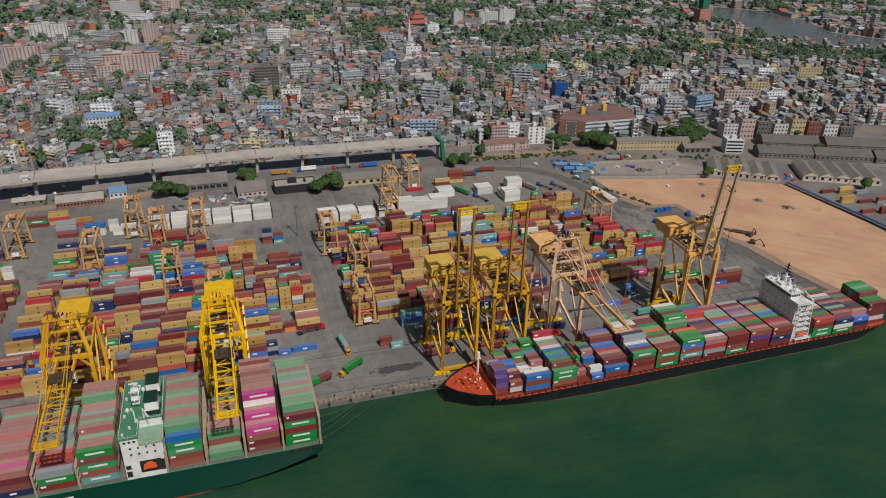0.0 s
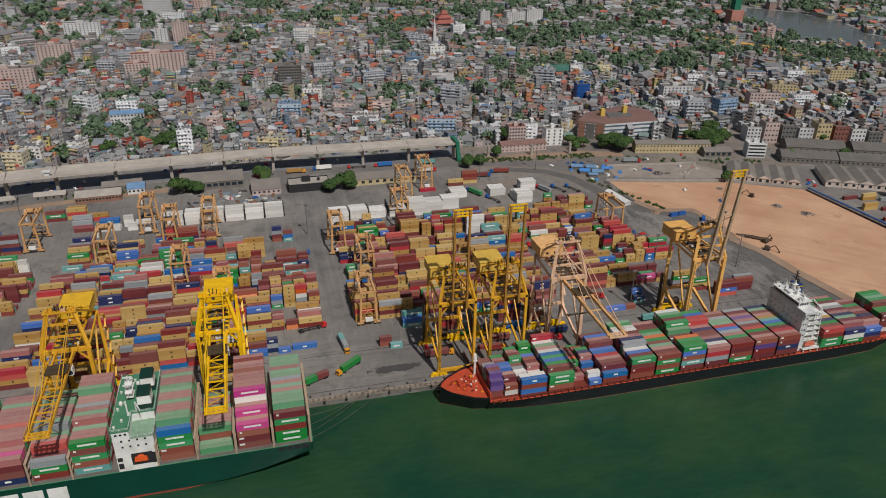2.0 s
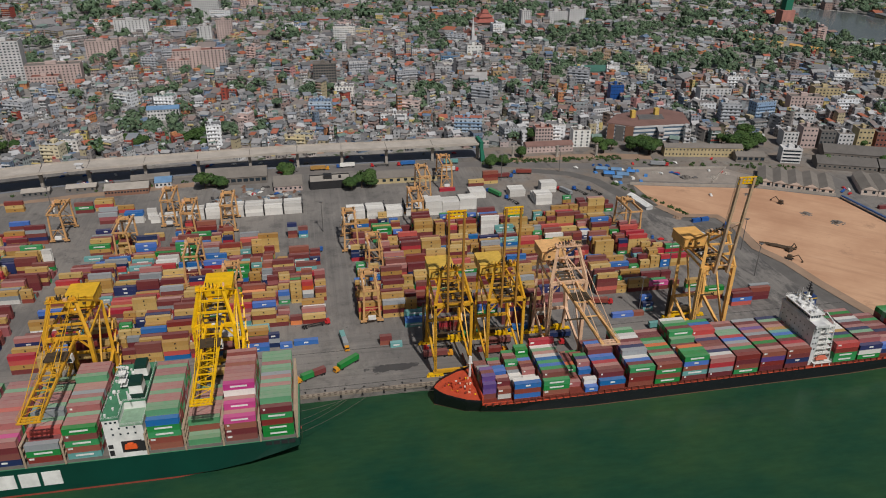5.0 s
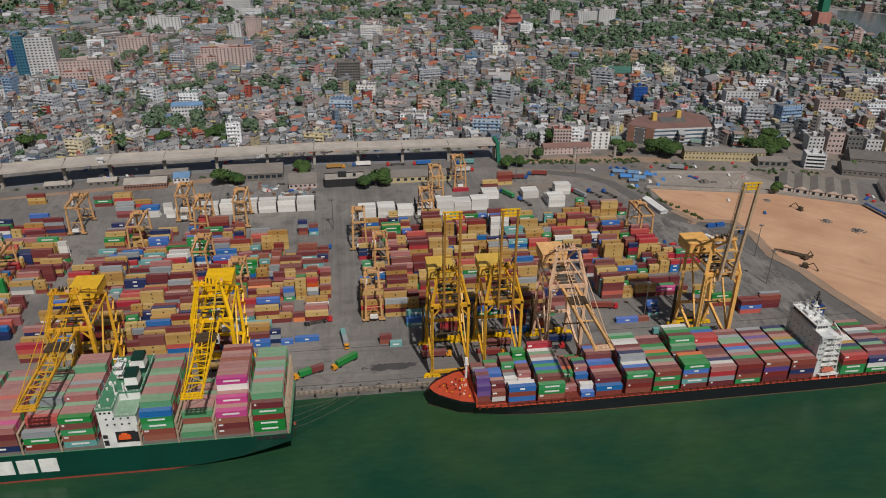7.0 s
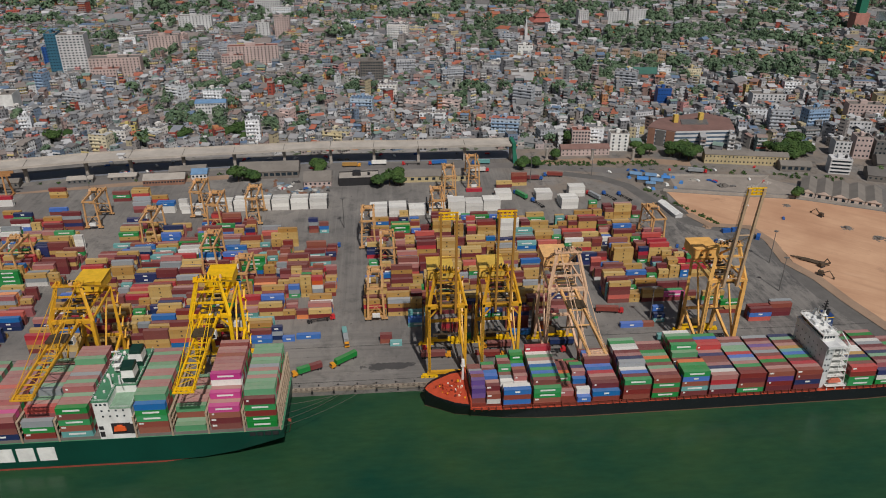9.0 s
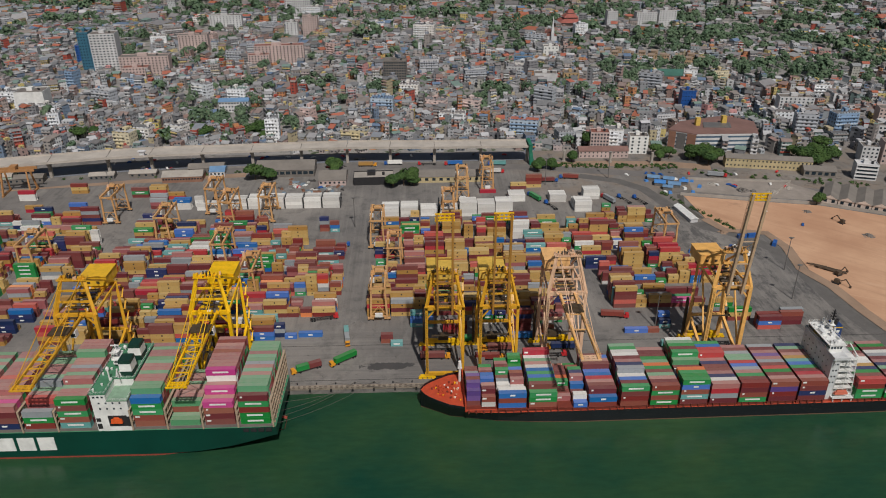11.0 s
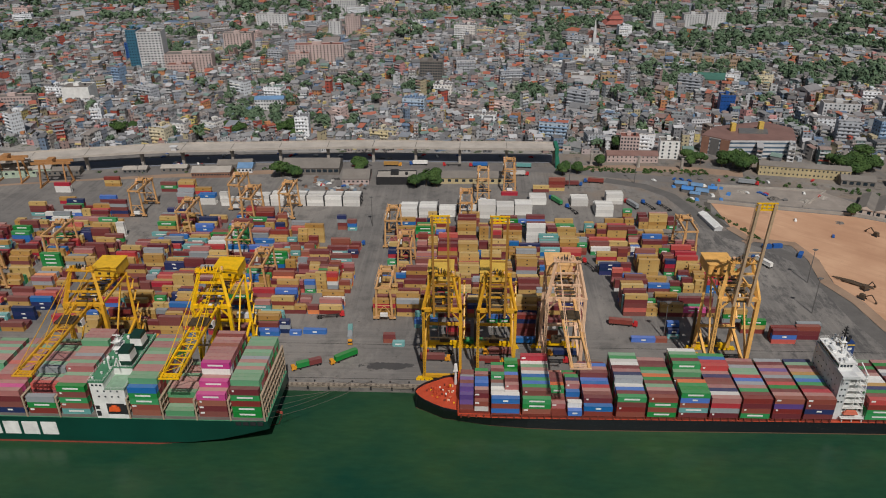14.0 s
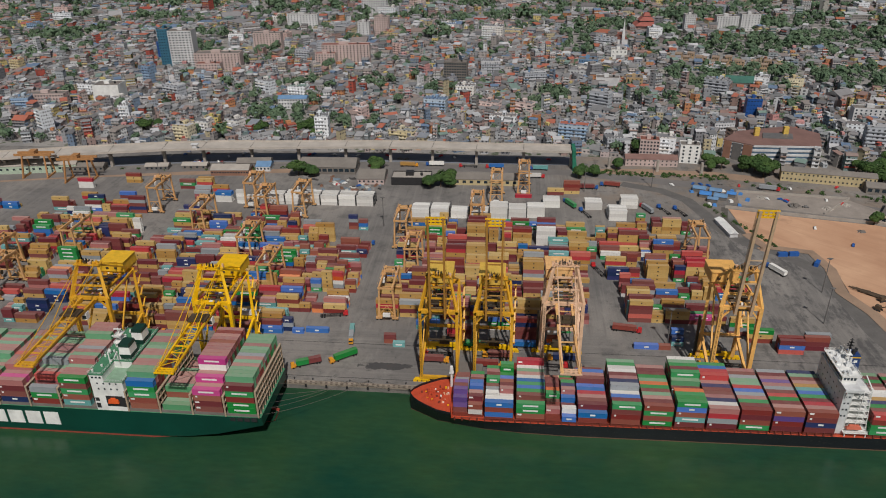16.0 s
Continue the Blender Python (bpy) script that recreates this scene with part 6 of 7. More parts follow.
for i, (x0, x1, y) in enumerate(((362, 408, 224), (406, 454, 205), (452, 508, 183), (506, 570, 157))):
    building("warehouse", "long dark grey roofed warehouse", x0, x1, y, 20, 5.0, DARK_CONCRETE, SHED_DARK, 1, 12, -0.4, "gable", win=(1.6, 1.2))
for x0, x1, y in ((384, 434, 246), (436, 500, 222), (502, 570, 194)):
    building("warehouse", "long dark grey roofed warehouse", x0, x1, y, 22, 5.5, DARK_CONCRETE, SHED_DARK, 1, 10, -0.4, "gable", win=(1.6, 1.2))
for i in range(5):
    x = 298 + i * 9.3
    building("gabled_shed", "gabled shed with a cream end wall and dark openings", x - 5.2, x + 5.2, 203.5 - i * 5.8, 32, 4.6, SHED_END, SHED_GREY, 1, 2, -0.55, "end", win=(2.2, 2.2), sides=False)
for i in range(5):
    x = 367 + i * 10.7
    building("gabled_shed", "gabled grey shed with a pale end wall", x - 5.8, x + 5.8, 174 - i * 5.4, 36, 4.6, SHED_END, SHED_GREY, 1, 2, -0.46, "end", win=(2.2, 2.0), sides=False)
# solid box; the dark wall colour stands in for shade inside the open front
building("open_shed", "grey roofed port shed, its open front's shade painted as dark walls", -51, -20, 255, 15, 5.5, DARK, CONCRETE, 0, 0, 0.03)
building("port_shed", "wide grey roofed port shed", -130, -84, 275, 22, 6.0, DARK_CONCRETE, SHED_GREY, 1, 10, 0.02, "gable", win=(3.4, 2.6))
building("port_shed", "grey roofed shed beside the road", -8, 48, 258, 15, 4.8, CREAM, SHED_GREY, 1, 10, 0.0, "gable", win=(2.6, 2.2))
building("port_shed", "low pink walled store with a grey roof", -78, -57, 255, 22, 4.2, PINK_WALL, SHED_GREY, 1, 6, 0.02, "gable")
building("port_shed", "long low shed with a pale roof", -202, -171, 267, 14, 4.6, BRICK_WALL, CONCRETE, 1, 14, 0.06, "gable", win=(1.4, 1.2))
building("port_shed", "low shed with a pale roof", -232, -211, 279, 9, 3.4, DARK_CONCRETE, CONCRETE, 1, 4, 0.05, "gable")
building("port_shed", "small pale concrete store", -262, -243, 275, 9, 3.4, STEEL, CONCRETE, 1, 5, 0.1, "gable")
building("port_shed", "small blue roofed shed", -168, -156, 278, 13, 4.2, WHITE_WALL, SHED_BLUE, 1, 4, 0.05, "gable")
building("port_shed", "old grey walled port shed", -330, -296, 268, 10, 4.4, DARK_CONCRETE, SHED_GREY, 1, 8, 0.12, "gable")
building("port_shed", "old grey roofed shed under the elevated road", -186, -158, 284, 12, 5.2, DARK_CONCRETE, SHED_GREY, 1, 6, 0.1, "gable")
building("port_shed", "long pale green walled warehouse with a pale roof", -392, -318, 262, 16, 6.5, paint("pale_green_plaster", (168, 184, 164), 0.85), CONCRETE, 1, 14, 0.16, "gable", win=(2.0, 1.6))
building("white_shed", "long white roofed shed beside the sand lot", 187, 192.5, 176, 25, 2.6, WHITE_WALL, WHITE, 0, 0, 0.16, "end")
building("brown_house", "long red brown roofed house by the railway", 136, 178, 309, 12, 6, PINK_WALL, SHED_RED, 2, 12, -0.02, "gable", win=(1.1, 1.2))
# city blocks that stand out
building("blue_building", "bright blue clad city building", 269, 283, 450, 12, 19, BLUE_WALL, None, 5, 5, -0.1, win=(1.6, 0.5))
building("light_blue_building", "tall light blue office building", 120, 143, 640, 18, 15, SHED_BLUE, None, 5, 8, -0.1)
building("apartment_slab", "pale pink apartment slab with red roofs", -208, -146, 672, 14, 25, PINK_WALL, TILE_RED, 9, 14, 0.08)
building("apartment_slab", "pale pink apartment slab with red roofs", -212, -186, 650, 12, 18, PINK_WALL, TILE_RED, 6, 7, 0.08)
building("tower_block", "tall white and beige tower block", -398, -368, 640, 22, 47, WHITE_WALL, None, 15, 7, 0.12, win=(2.2, 1.3))
building("tower_block", "teal blue netted tower block", -412, -399, 640, 22, 49, paint("teal_netting", (50, 104, 128), 0.7, wear=0.1), None, 14, 4, 0.12)
building("pink_block", "pale pink apartment block", -362, -304, 628, 18, 22, PINK_WALL, None, 7, 14, 0.1)
building("pink_block", "pale pink apartment block", -352, -322, 606, 14, 14, PINK_WALL, TILE_RED, 4, 8, 0.1)
building("cinema_hall", "large blank white cinema hall", -410, -382, 468, 22, 21, WHITE, None, 0, 0, 0.1)
building("pink_block", "low pink block with rows of windows", -480, -439, 456, 14, 14, PINK_WALL, None, 4, 13, 0.1)
building("tower_block", "broad white far tower block", -232, -188, 1060, 20, 34, WHITE_WALL, None, 12, 14, 0.0)
building("tower_block", "plain white tower block", -197, -180, 850, 14, 24, WHITE_WALL, None, 7, 3, 0.0)
building("tower_block", "beige rendered tower block", -174, -152, 864, 16, 29, PINK_WALL, None, 9, 6, 0.0)
building("tower_block", "grey concrete office block with rows of windows", -41, -14, 588, 14, 22, DARK_CONCRETE, None, 7, 9, -0.05, win=(2.0, 1.6))
building("tower_block", "plain white tower block", 296, 312, 895, 16, 28, WHITE_WALL, None, 9, 5, 0.0)
building("tower_block", "white city office block", 349, 382, 920, 16, 22, WHITE_WALL, None, 7, 8, 0.0)
building("tower_block", "white city office block", 387, 415, 925, 16, 24, WHITE_WALL, None, 7, 6, 0.0)
building("white_apartments", "white city apartment building", 359, 392, 424, 14, 18, WHITE_WALL, None, 6, 8, -0.15)
building("yellow_house", "bright yellow house above the elevated road", -257, -243, 392, 10, 10, paint("yellow_plaster", (198, 182, 112), 0.8), None, 3, 4, 0.1)
building("green_hall", "long low green roofed hall", 274, 324, 566, 24, 7, DARK_CONCRETE, paint("dark_green_roof", (60, 104, 92), 0.7, size=0.1), 0, 0, -0.12, "gable")
building("school", "white hall with a blue roof", -204, -174, 462, 12, 11, WHITE_WALL, SHED_BLUE, 3, 10, 0.05, "gable")
building("white_house", "narrow white house with balconies", 181, 197, 318, 12, 15, WHITE, None, 5, 3, -0.1)
building("pink_house", "pink brick house with a tiled top", 150, 166, 330, 12, 15, PINK_WALL, TILE_RED, 5, 6, -0.1)
building("white_block", "blank white warehouse block", 134, 160, 560, 16, 12, WHITE_WALL, None, 0, 0, -0.1)
building("yellow_block", "ochre plastered city block", 168, 186, 562, 16, 12, paint("ochre_plaster", (176, 150, 112), 0.85), None, 3, 4, -0.1)
building("apartment_slab", "pale pink apartment block", 430, 462, 372, 14, 20, PINK_WALL, None, 6, 9, -0.25)
building("apartment_slab", "cream plastered apartment block", 470, 496, 392, 14, 22, CREAM, None, 7, 7, -0.25)
building("apartment_slab", "white plastered apartment block", 405, 424, 330, 12, 17, WHITE_WALL, None, 5, 6, -0.25)
building("apartment_slab", "cream block of flats", 560, 590, 470, 14, 16, CREAM, None, 5, 8, -0.25)
building("apartment_slab", "cream block of flats", 604, 634, 462, 14, 16, CREAM, None, 5, 8, -0.25)
for i in range(8):
    building("shop_house", "narrow shop house with a painted front", 368 + i * 14.5, 381 + i * 14.5, 288 - i * 5.2, 14, 13 + (i * 5) % 7, (WHITE_WALL, PINK_WALL, STEEL, WHITE_WALL, CREAM, TILE_RED, WHITE_WALL, STEEL)[i], None, 4, 4, -0.25)
building("blue_tower", "plain blue office tower in the city", -440, -422, 690, 14, 24, BLUE_WALL, None, 7, 5, 0.1)
building("white_block", "long white low warehouse", -452, -412, 520, 14, 9, WHITE, None, 2, 8, 0.1)
building("apartment_slab", "pale pink apartment slab with many balconies", -330, -290, 760, 14, 23, PINK_WALL, None, 8, 9, 0.05)
building("apartment_slab", "pale apartment slab in the far city", -330, -280, 930, 14, 22, WHITE_WALL, None, 7, 10, 0.05)
building("white_block", "white hall with a plain front", 166, 186, 700, 12, 15, WHITE, None, 3, 4, -0.05)
for i in range(18):
    building("brick_flats", "small ochre brick flats with brown roofs", 236 + (i % 9) * 14 + (i // 9) * 6, 244 + (i % 9) * 14 + (i // 9) * 6, 722 - (i % 9) * 7 - (i // 9) * 20, 8, 6 + i % 3 * 2, paint("ochre_brick", (176, 150, 120), 0.85), paint("brown_flat_roof", (142, 124, 108), 0.85), 2, 3, -0.4, "gable")
for i in range(5):
    building("train_shed", "long low shed with an orange sheet roof in the trees", 596 + i * 15, 612 + i * 15, 718 - i * 23, 9, 7, CREAM, paint("orange_roof_sheet", (206, 158, 88), 0.7), 0, 0, -0.98, "gable")
# church spire, pagoda roofs, scaffolded tower
sp = root("church", "white church with a tall spire", "church")
sp.location = (190, 775, 0)
part("nave", Mesh().box(-7, 7, 4, 30, 0, 14), WHITE_WALL, sp)
part("roof", Mesh().gable(-7, 7, 4, 30, 14, 20, "y"), TILE_RED, sp)
part("tower", Mesh().box(-2, 2, -2, 2, 0, 20), WHITE_WALL, sp)
part("spire", Mesh().box(-2, 2, -2, 2, 20, 42, 1.9), WHITE_WALL, sp)
pg = root("pagoda_hall", "red pagoda roofed hall", "building")
pg.location = (245, 935, 0)
for i, (r, z) in enumerate(((19, 8), (12, 15), (6, 21))):
    part("wall", Mesh().box(-r * 0.8, r * 0.8, -r * 0.8, r * 0.8, z - 10 if i == 0 else z - 7, z), PINK_WALL, pg)
    part("roof", Mesh().box(-r, r, -r, r, z, z + 5, r * 0.45), PAGODA_RED, pg)
gt = root("netted_tower", "unfinished brick tower wrapped in green netting", "tower")
gt.location = (722, 836, 0)
part("wall", Mesh().box(-11, 11, -9, 9, 0, 30), paint("pale_red_brick", (176, 122, 110), 0.85, wear=0.3, size=0.15), gt)
part("net", Mesh().box(-6, 6, -6, 6, 30, 62), TEAL_NET, gt)
LANDMARKS += [(190, 790, 20), (245, 935, 24), (735, 830, 20)]

# ---------- dense city ----------
def in_river(x, y, margin=8.0):
    inside = False
    for (xa, ya), (xb, yb) in zip(RIVER_LINE, RIVER_LINE[1:] + RIVER_LINE[:1]):
        if (ya > y) != (yb > y) and x < (xb - xa) * (y - ya) / (yb - ya) + xa:
            inside = not inside
        d = Vector((xb - xa, yb - ya))
        t = max(0.0, min(1.0, ((x - xa) * d.x + (y - ya) * d.y) / d.length_squared))
        if (xa + d.x * t - x) ** 2 + (ya + d.y * t - y) ** 2 < margin * margin:
            return True
    return inside


def street(x, y):
    """True where a street runs."""
    u, v = x * 0.985 + y * 0.17, y * 0.985 - x * 0.17
    return (u % 82) < 5 or (v % 118) < 5


BELTS = [((232, 610), (250, 570), 26), ((250, 632), (345, 590), 24), ((330, 655), (470, 600), 30), ((400, 580), (540, 530), 22), ((470, 640), (600, 640), 34), ((540, 800), (700, 600), 46), ((640, 700), (760, 560), 40), ((360, 800), (520, 860), 50),
         ((250, 800), (330, 760), 24), ((700, 560), (860, 520), 40), ((-120, 560), (-60, 590), 14), ((-200, 430), (-150, 400), 20), ((-250, 520), (-215, 545), 16), ((-60, 520), (-30, 530), 14), ((60, 520), (90, 540), 16)]


def wooded(x, y):
    for (xa, ya), (xb, yb), r in BELTS:
        d = Vector((xb - xa, yb - ya))
        t = max(0.0, min(1.0, ((x - xa) * d.x + (y - ya) * d.y) / d.length_squared))
        if (xa + d.x * t - x) ** 2 + (ya + d.y * t - y) ** 2 < r * r:
            return True
    return False


def park(x, y):
    if wooded(x, y):
        return True
    edge = 0.44 if y < 480 else 0.34 if y < 800 else 0.22
    if x > 60 and y > 660:
        edge -= min(0.2, (x - 60) * 0.0006 + (y - 660) * 0.0003)
    return noise.noise(Vector((x * 0.011, y * 0.017, 4.2))) > edge


def front(x):
    """The line where the city begins behind the port."""
    return 334 if x < 100 else max(200.0, 334 - (x - 100) * 0.12) if x < 330 else 306 - (x - 330) * 0.3


def free(x, y):
    return not (street(x, y) or (x > 600 and in_river(x, y)) or any((x - a) ** 2 + (y - b) ** 2 < r * r for a, b, r in LANDMARKS))


rng = random.Random(7)


def house_mesh(wall, roof, x, y, w, d, h, turn, kind, rng, extra=None):
    c, s = math.cos(turn), math.sin(turn)
    f = lambda px, py, pz: (x + px * c - py * s, y + px * s + py * c, pz)

    def solid(mesh, x0, x1, y0, y1, z0, z1):
        mesh.add([f(x0, y0, z0), f(x1, y0, z0), f(x1, y1, z0), f(x0, y1, z0), f(x0, y0, z1), f(x1, y0, z1), f(x1, y1, z1), f(x0, y1, z1)],
                 [(0, 1, 5, 4), (1, 2, 6, 5), (2, 3, 7, 6), (3, 0, 4, 7), (4, 5, 6, 7)])
    a, b = w / 2, d / 2
    solid(wall, -a, a, -b, b, 0, h)
    if kind == 0:
        solid(roof, -a + 0.3, a - 0.3, -b + 0.3, b - 0.3, h, h + 0.12)
        if rng.random() < 0.7:
            up = wall if extra is None else Mesh()
            solid(up, -a, a * rng.uniform(-0.4, 0.3), 0, b, h, h + 2.6)
            if extra is not None:
                extra.append(("upper_room", up))
        if rng.random() < 0.4:
            solid(roof, a * 0.4, a * 0.75, -b * 0.6, -b * 0.2, h, h + 1.5)
    elif kind == 1:
        a2, b2, r = a + 0.5, b + 0.5, h + min(w, d) * 0.26
        roof.add([f(-a2, -b2, h - 0.1), f(a2, -b2, h - 0.1), f(a2, b2, h - 0.1), f(-a2, b2, h - 0.1), f(-a2, 0, r), f(a2, 0, r)], [(0, 1, 5, 4), (2, 3, 4, 5), (1, 2, 5), (3, 0, 4)])
    else:
        a2, b2 = a + 0.4, b + 0.4
        roof.add([f(-a2, -b2, h), f(a2, -b2, h), f(a2, b2, h + 1.6), f(-a2, b2, h + 1.6), f(-a2, -b2, h + 0.15), f(a2, -b2, h + 0.15), f(a2, b2, h + 1.75), f(-a2, b2, h + 1.75)],
                 [(0, 1, 5, 4), (1, 2, 6, 5), (2, 3, 7, 6), (3, 0, 4, 7), (4, 5, 6, 7)])
    if h > 6.5 and rng.random() < 0.6:
        for z in np.arange(3.2, h - 1, 3.2):
            bal = wall if extra is None else Mesh()
            solid(bal, -a, a, -b - 0.9, -b, z - 0.15, z + 0.75)
            if extra is not None:
                extra.append(("balcony", bal))


# the first rows of houses are things of their own
wall_m, roof_m, near_count = Mesh(), Mesh(), 0
y = 292.0
while y < 1500:
    step = 8.0 + max(0, y - 480) * 0.011
    reach = 330 + y * 0.75
    x = -reach - 60
    while x < reach + 140:
        px, py = x + rng.uniform(-2, 2), y + rng.uniform(-2, 2)
        w, d = step * rng.uniform(0.45, 1.1), step * rng.uniform(0.55, 1.2)
        x += step * 1.07
        if py < front(px) or not free(px, py) or park(px, py) or rng.random() < 0.05:
            continue
        h = rng.choice([3, 3.5, 4, 4, 5, 6, 6.5, 7, 8, 9.5, 12]) * (1.8 if rng.random() < 0.06 else 1) * (1.0 if px < 60 else 1.15)
        if px > 130 and py < 520 and rng.random() < 0.3:
            h = rng.choice([9.6, 12.8, 12.8, 16.0])
        if rng.random() < 0.035:
            w, d = w * rng.uniform(1.6, 3.0), d * 1.7
        turn, kind = -0.17 + rng.choice([0, 0, 0.3, 0.7, -0.4]) + rng.uniform(-0.12, 0.12), rng.choice([0, 0, 0, 1, 1, 2, 2])
        if py < front(px) + 26 and near_count < 290 and -330 < px < 480:
            near_count += 1
            a, b, more = Mesh(), Mesh(), []
            house_mesh(a, b, 0, 0, w, d, h, 0, kind, rng, more)
            ob = tagged(part("house", a, FACADE_ONE), ("flat roofed", "tiled", "sheet roofed")[kind] + " weathered plaster house in the front row of the city", "house", "front row houses")
            ob.location, ob.rotation_euler[2] = (px, py, 0), turn
            part("roof", b, ROOF_ONE, ob)
            for nm, mm in more:
                part(nm, mm, FACADE_ONE, ob)
        else:
            house_mesh(wall_m, roof_m, px, py, w, d, h, turn, kind, rng)
    y += step * 1.04
tagged(part("city_houses", wall_m, FACADE), "dense low city houses in mixed plaster colours, softened by painted haze", "houses", kind="stuff")
tagged(part("city_roofs", roof_m, ROOF), "flat and pitched roofs of the dense city", "roofs", kind="stuff")

# taller blocks that rise out of the low houses
BLOCK_WALLS = [facade_paint("white_block_wall", False, [(228, 230, 232), (214, 218, 222), (222, 218, 212)]), facade_paint("grey_block_wall", False, [(176, 180, 186), (158, 162, 168), (190, 190, 192)]),
               facade_paint("pink_block_wall", False, [(210, 184, 178), (202, 174, 166), (216, 196, 190)]), facade_paint("blue_block_wall", False, [(158, 178, 198), (132, 158, 186), (176, 190, 202)]),
               facade_paint("yellow_block_wall", False, [(204, 190, 152), (198, 180, 138), (210, 200, 172)])]
BLOCK_WORDS = ["white", "grey", "pink", "pale blue", "yellow"]
placed = []
for tries in range(2600):
    if len(placed) > 84:
        break
    py = 345 + 900 * rng.random() ** 1.5
    px = rng.uniform(-230 - py * 0.7, 300 + py * 0.72)
    if py < front(px) + 14 or not free(px, py) or park(px, py) or any((px - a) ** 2 + (py - b) ** 2 < 28 ** 2 for a, b in placed):
        continue
    placed.append((px, py))
    far = 1 + max(0, py - 500) * 0.0006
    w, d, n = rng.uniform(9, 26) * far, rng.uniform(9, 14) * far, rng.choice([3, 3, 4, 4, 5, 5, 6, 8])
    k = rng.choice([0, 0, 0, 0, 0, 1, 1, 1, 1, 2, 2, 3, 3, 4])
    mat, h = BLOCK_WALLS[k], n * 3.2 + 0.6
    ob = tagged(part("apartment_block", Mesh().box(-w / 2, w / 2, -d / 2, d / 2, 0, h), mat), BLOCK_WORDS[k] + " plastered apartment block rising over the low houses", "building", "taller blocks of the city")
    ob.location, ob.rotation_euler[2] = (px, py, 0), -0.17 + rng.choice([0, 0, 0.3, -0.3]) + rng.uniform(-0.1, 0.1)
    part("roof", Mesh().box(-w / 2 + 0.3, w / 2 - 0.3, -d / 2 + 0.3, d / 2 - 0.3, h, h + 0.12), ROOF_ONE, ob)
    for s in (-1, 1):
        part("parapet", Mesh().box(-w / 2, w / 2, s * (d / 2 - 0.12) - 0.12, s * (d / 2 - 0.12) + 0.12, h + 0.13, h + 1.0), mat, ob)
    for i in range(1, n):
        part("balcony", Mesh().box(-w / 2 + 0.4, w / 2 - (0.4 if k % 2 else w * 0.3), -d / 2 - 1.0, -d / 2, i * 3.2 - 0.1, i * 3.2 + 0.85), mat, ob)
    u = rng.uniform(-w * 0.3, w * 0.2)
    part("stair_head", Mesh().box(u, u + 3.4, 0, d / 2 - 0.6, h + 0.12, h + 3.0), mat, ob)
    if n > 4:
        part("water_tank", Mesh().tube((u - 2.4, 1, h + 0.12), (u - 2.4, 1, h + 2.2), 1.0, n=10), (DARK, SHED_BLUE)[k % 2], ob)

# trees between the houses and in the parks
woods = Mesh()
y = 340.0
while y < 1900:
    step = 9.0 + max(0, y - 400) * 0.006
    reach = 330 + y * 0.75
    x = -reach - 60
    while x < reach + 300:
        px, py = x + rng.uniform(-4, 4), y + rng.uniform(-4, 4)
        x += step
        if py < front(px) + 4 or (px > 600 and in_river(px, py)) or any((px - a) ** 2 + (py - b) ** 2 < r * r for a, b, r in LANDMARKS):
            continue
        inside = park(px, py)
        clump = noise.noise(Vector((px * 0.02, py * 0.026, 8.8))) > 0.3
        if rng.random() > (0.55 if inside else 0.4 if clump else 0.035 + max(0, py - 500) * 0.0003):
            continue
        r = rng.uniform(2.8, 6.8) * (1.5 if rng.random() < 0.12 else 1) * (1.15 if inside else 1) * (1 + max(0, py - 700) * 0.0005)
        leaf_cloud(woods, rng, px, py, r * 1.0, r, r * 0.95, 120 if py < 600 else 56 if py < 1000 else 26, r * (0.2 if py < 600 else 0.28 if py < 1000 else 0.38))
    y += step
tagged(part("city_trees", woods, LEAF_HAZED), "scattered green tree crowns between the houses, haze tinted into the leaves", "trees", kind="stuff")
# shrubs and grass along the railway
shrub = Mesh()
for i in range(140):
    t = rng.random()
    if i < 110:
        x, y = 92 + t * 120, 292 - t * 8 + rng.uniform(-4, 6)
    else:
        x, y = 180 + t * 34, 236 - t * 74 + rng.uniform(-2.5, 2.5)
    leaf_cloud(shrub, rng, x, y, 0.5, rng.uniform(1.2, 2.6), 1.4, 26, 0.5)
for i in range(60):
    t = rng.random()
    leaf_cloud(shrub, rng, -360 + t * 270, 268 + t * 24 + rng.uniform(-3, 3), 0.4, rng.uniform(1.0, 2.4), 1.3, 22, 0.5)
for i in range(38):
    t = rng.random()
    leaf_cloud(shrub, rng, 196 + t * 150, 282 - t * 46 + rng.uniform(-5, 7), 0.6, rng.uniform(1.2, 2.8), 1.6, 26, 0.6)
tagged(part("shrubs", shrub, LEAF), "low green shrubs and weeds along the railway and lot edges", "shrubs", kind="stuff")

# ---------- quay edge ----------
PALE_BLOCK, DARK_BLOCK = paint("pale_cope", (150, 138, 124), 0.9, wear=0.5), paint("dark_cope", (104, 92, 82), 0.9, wear=0.5)
cope = tagged(part("quay_cope", Mesh().box(-330, 8, 0.9, 2.3, -1.6, 0.14), COPE), "concrete quay cope", "quay edge", kind="structure")
fender = Mesh().box(-0.5, 0.5, -0.5, 0, -2.4, -0.9, 0.08).data("fender", TYRE)
pale, dark = Mesh().box(-0.62, 0.62, -0.06, 0.9, -0.7, 0.2, 0.06).data("edge_block", PALE_BLOCK), Mesh().box(-0.62, 0.62, -0.03, 0.8, -0.7, 0.16, 0.06).data("edge_block", DARK_BLOCK)
for i in range(52):
    p = part("edge_block", pale if i % 2 else dark, None, cope)
    p.location = (-62 + i * 1.25, 0.9, 0.0)
    if i % 8 == 0:
        f = part("fender", fender, None, cope)
        f.location = (-62 + i * 1.25, 0.86, 0)
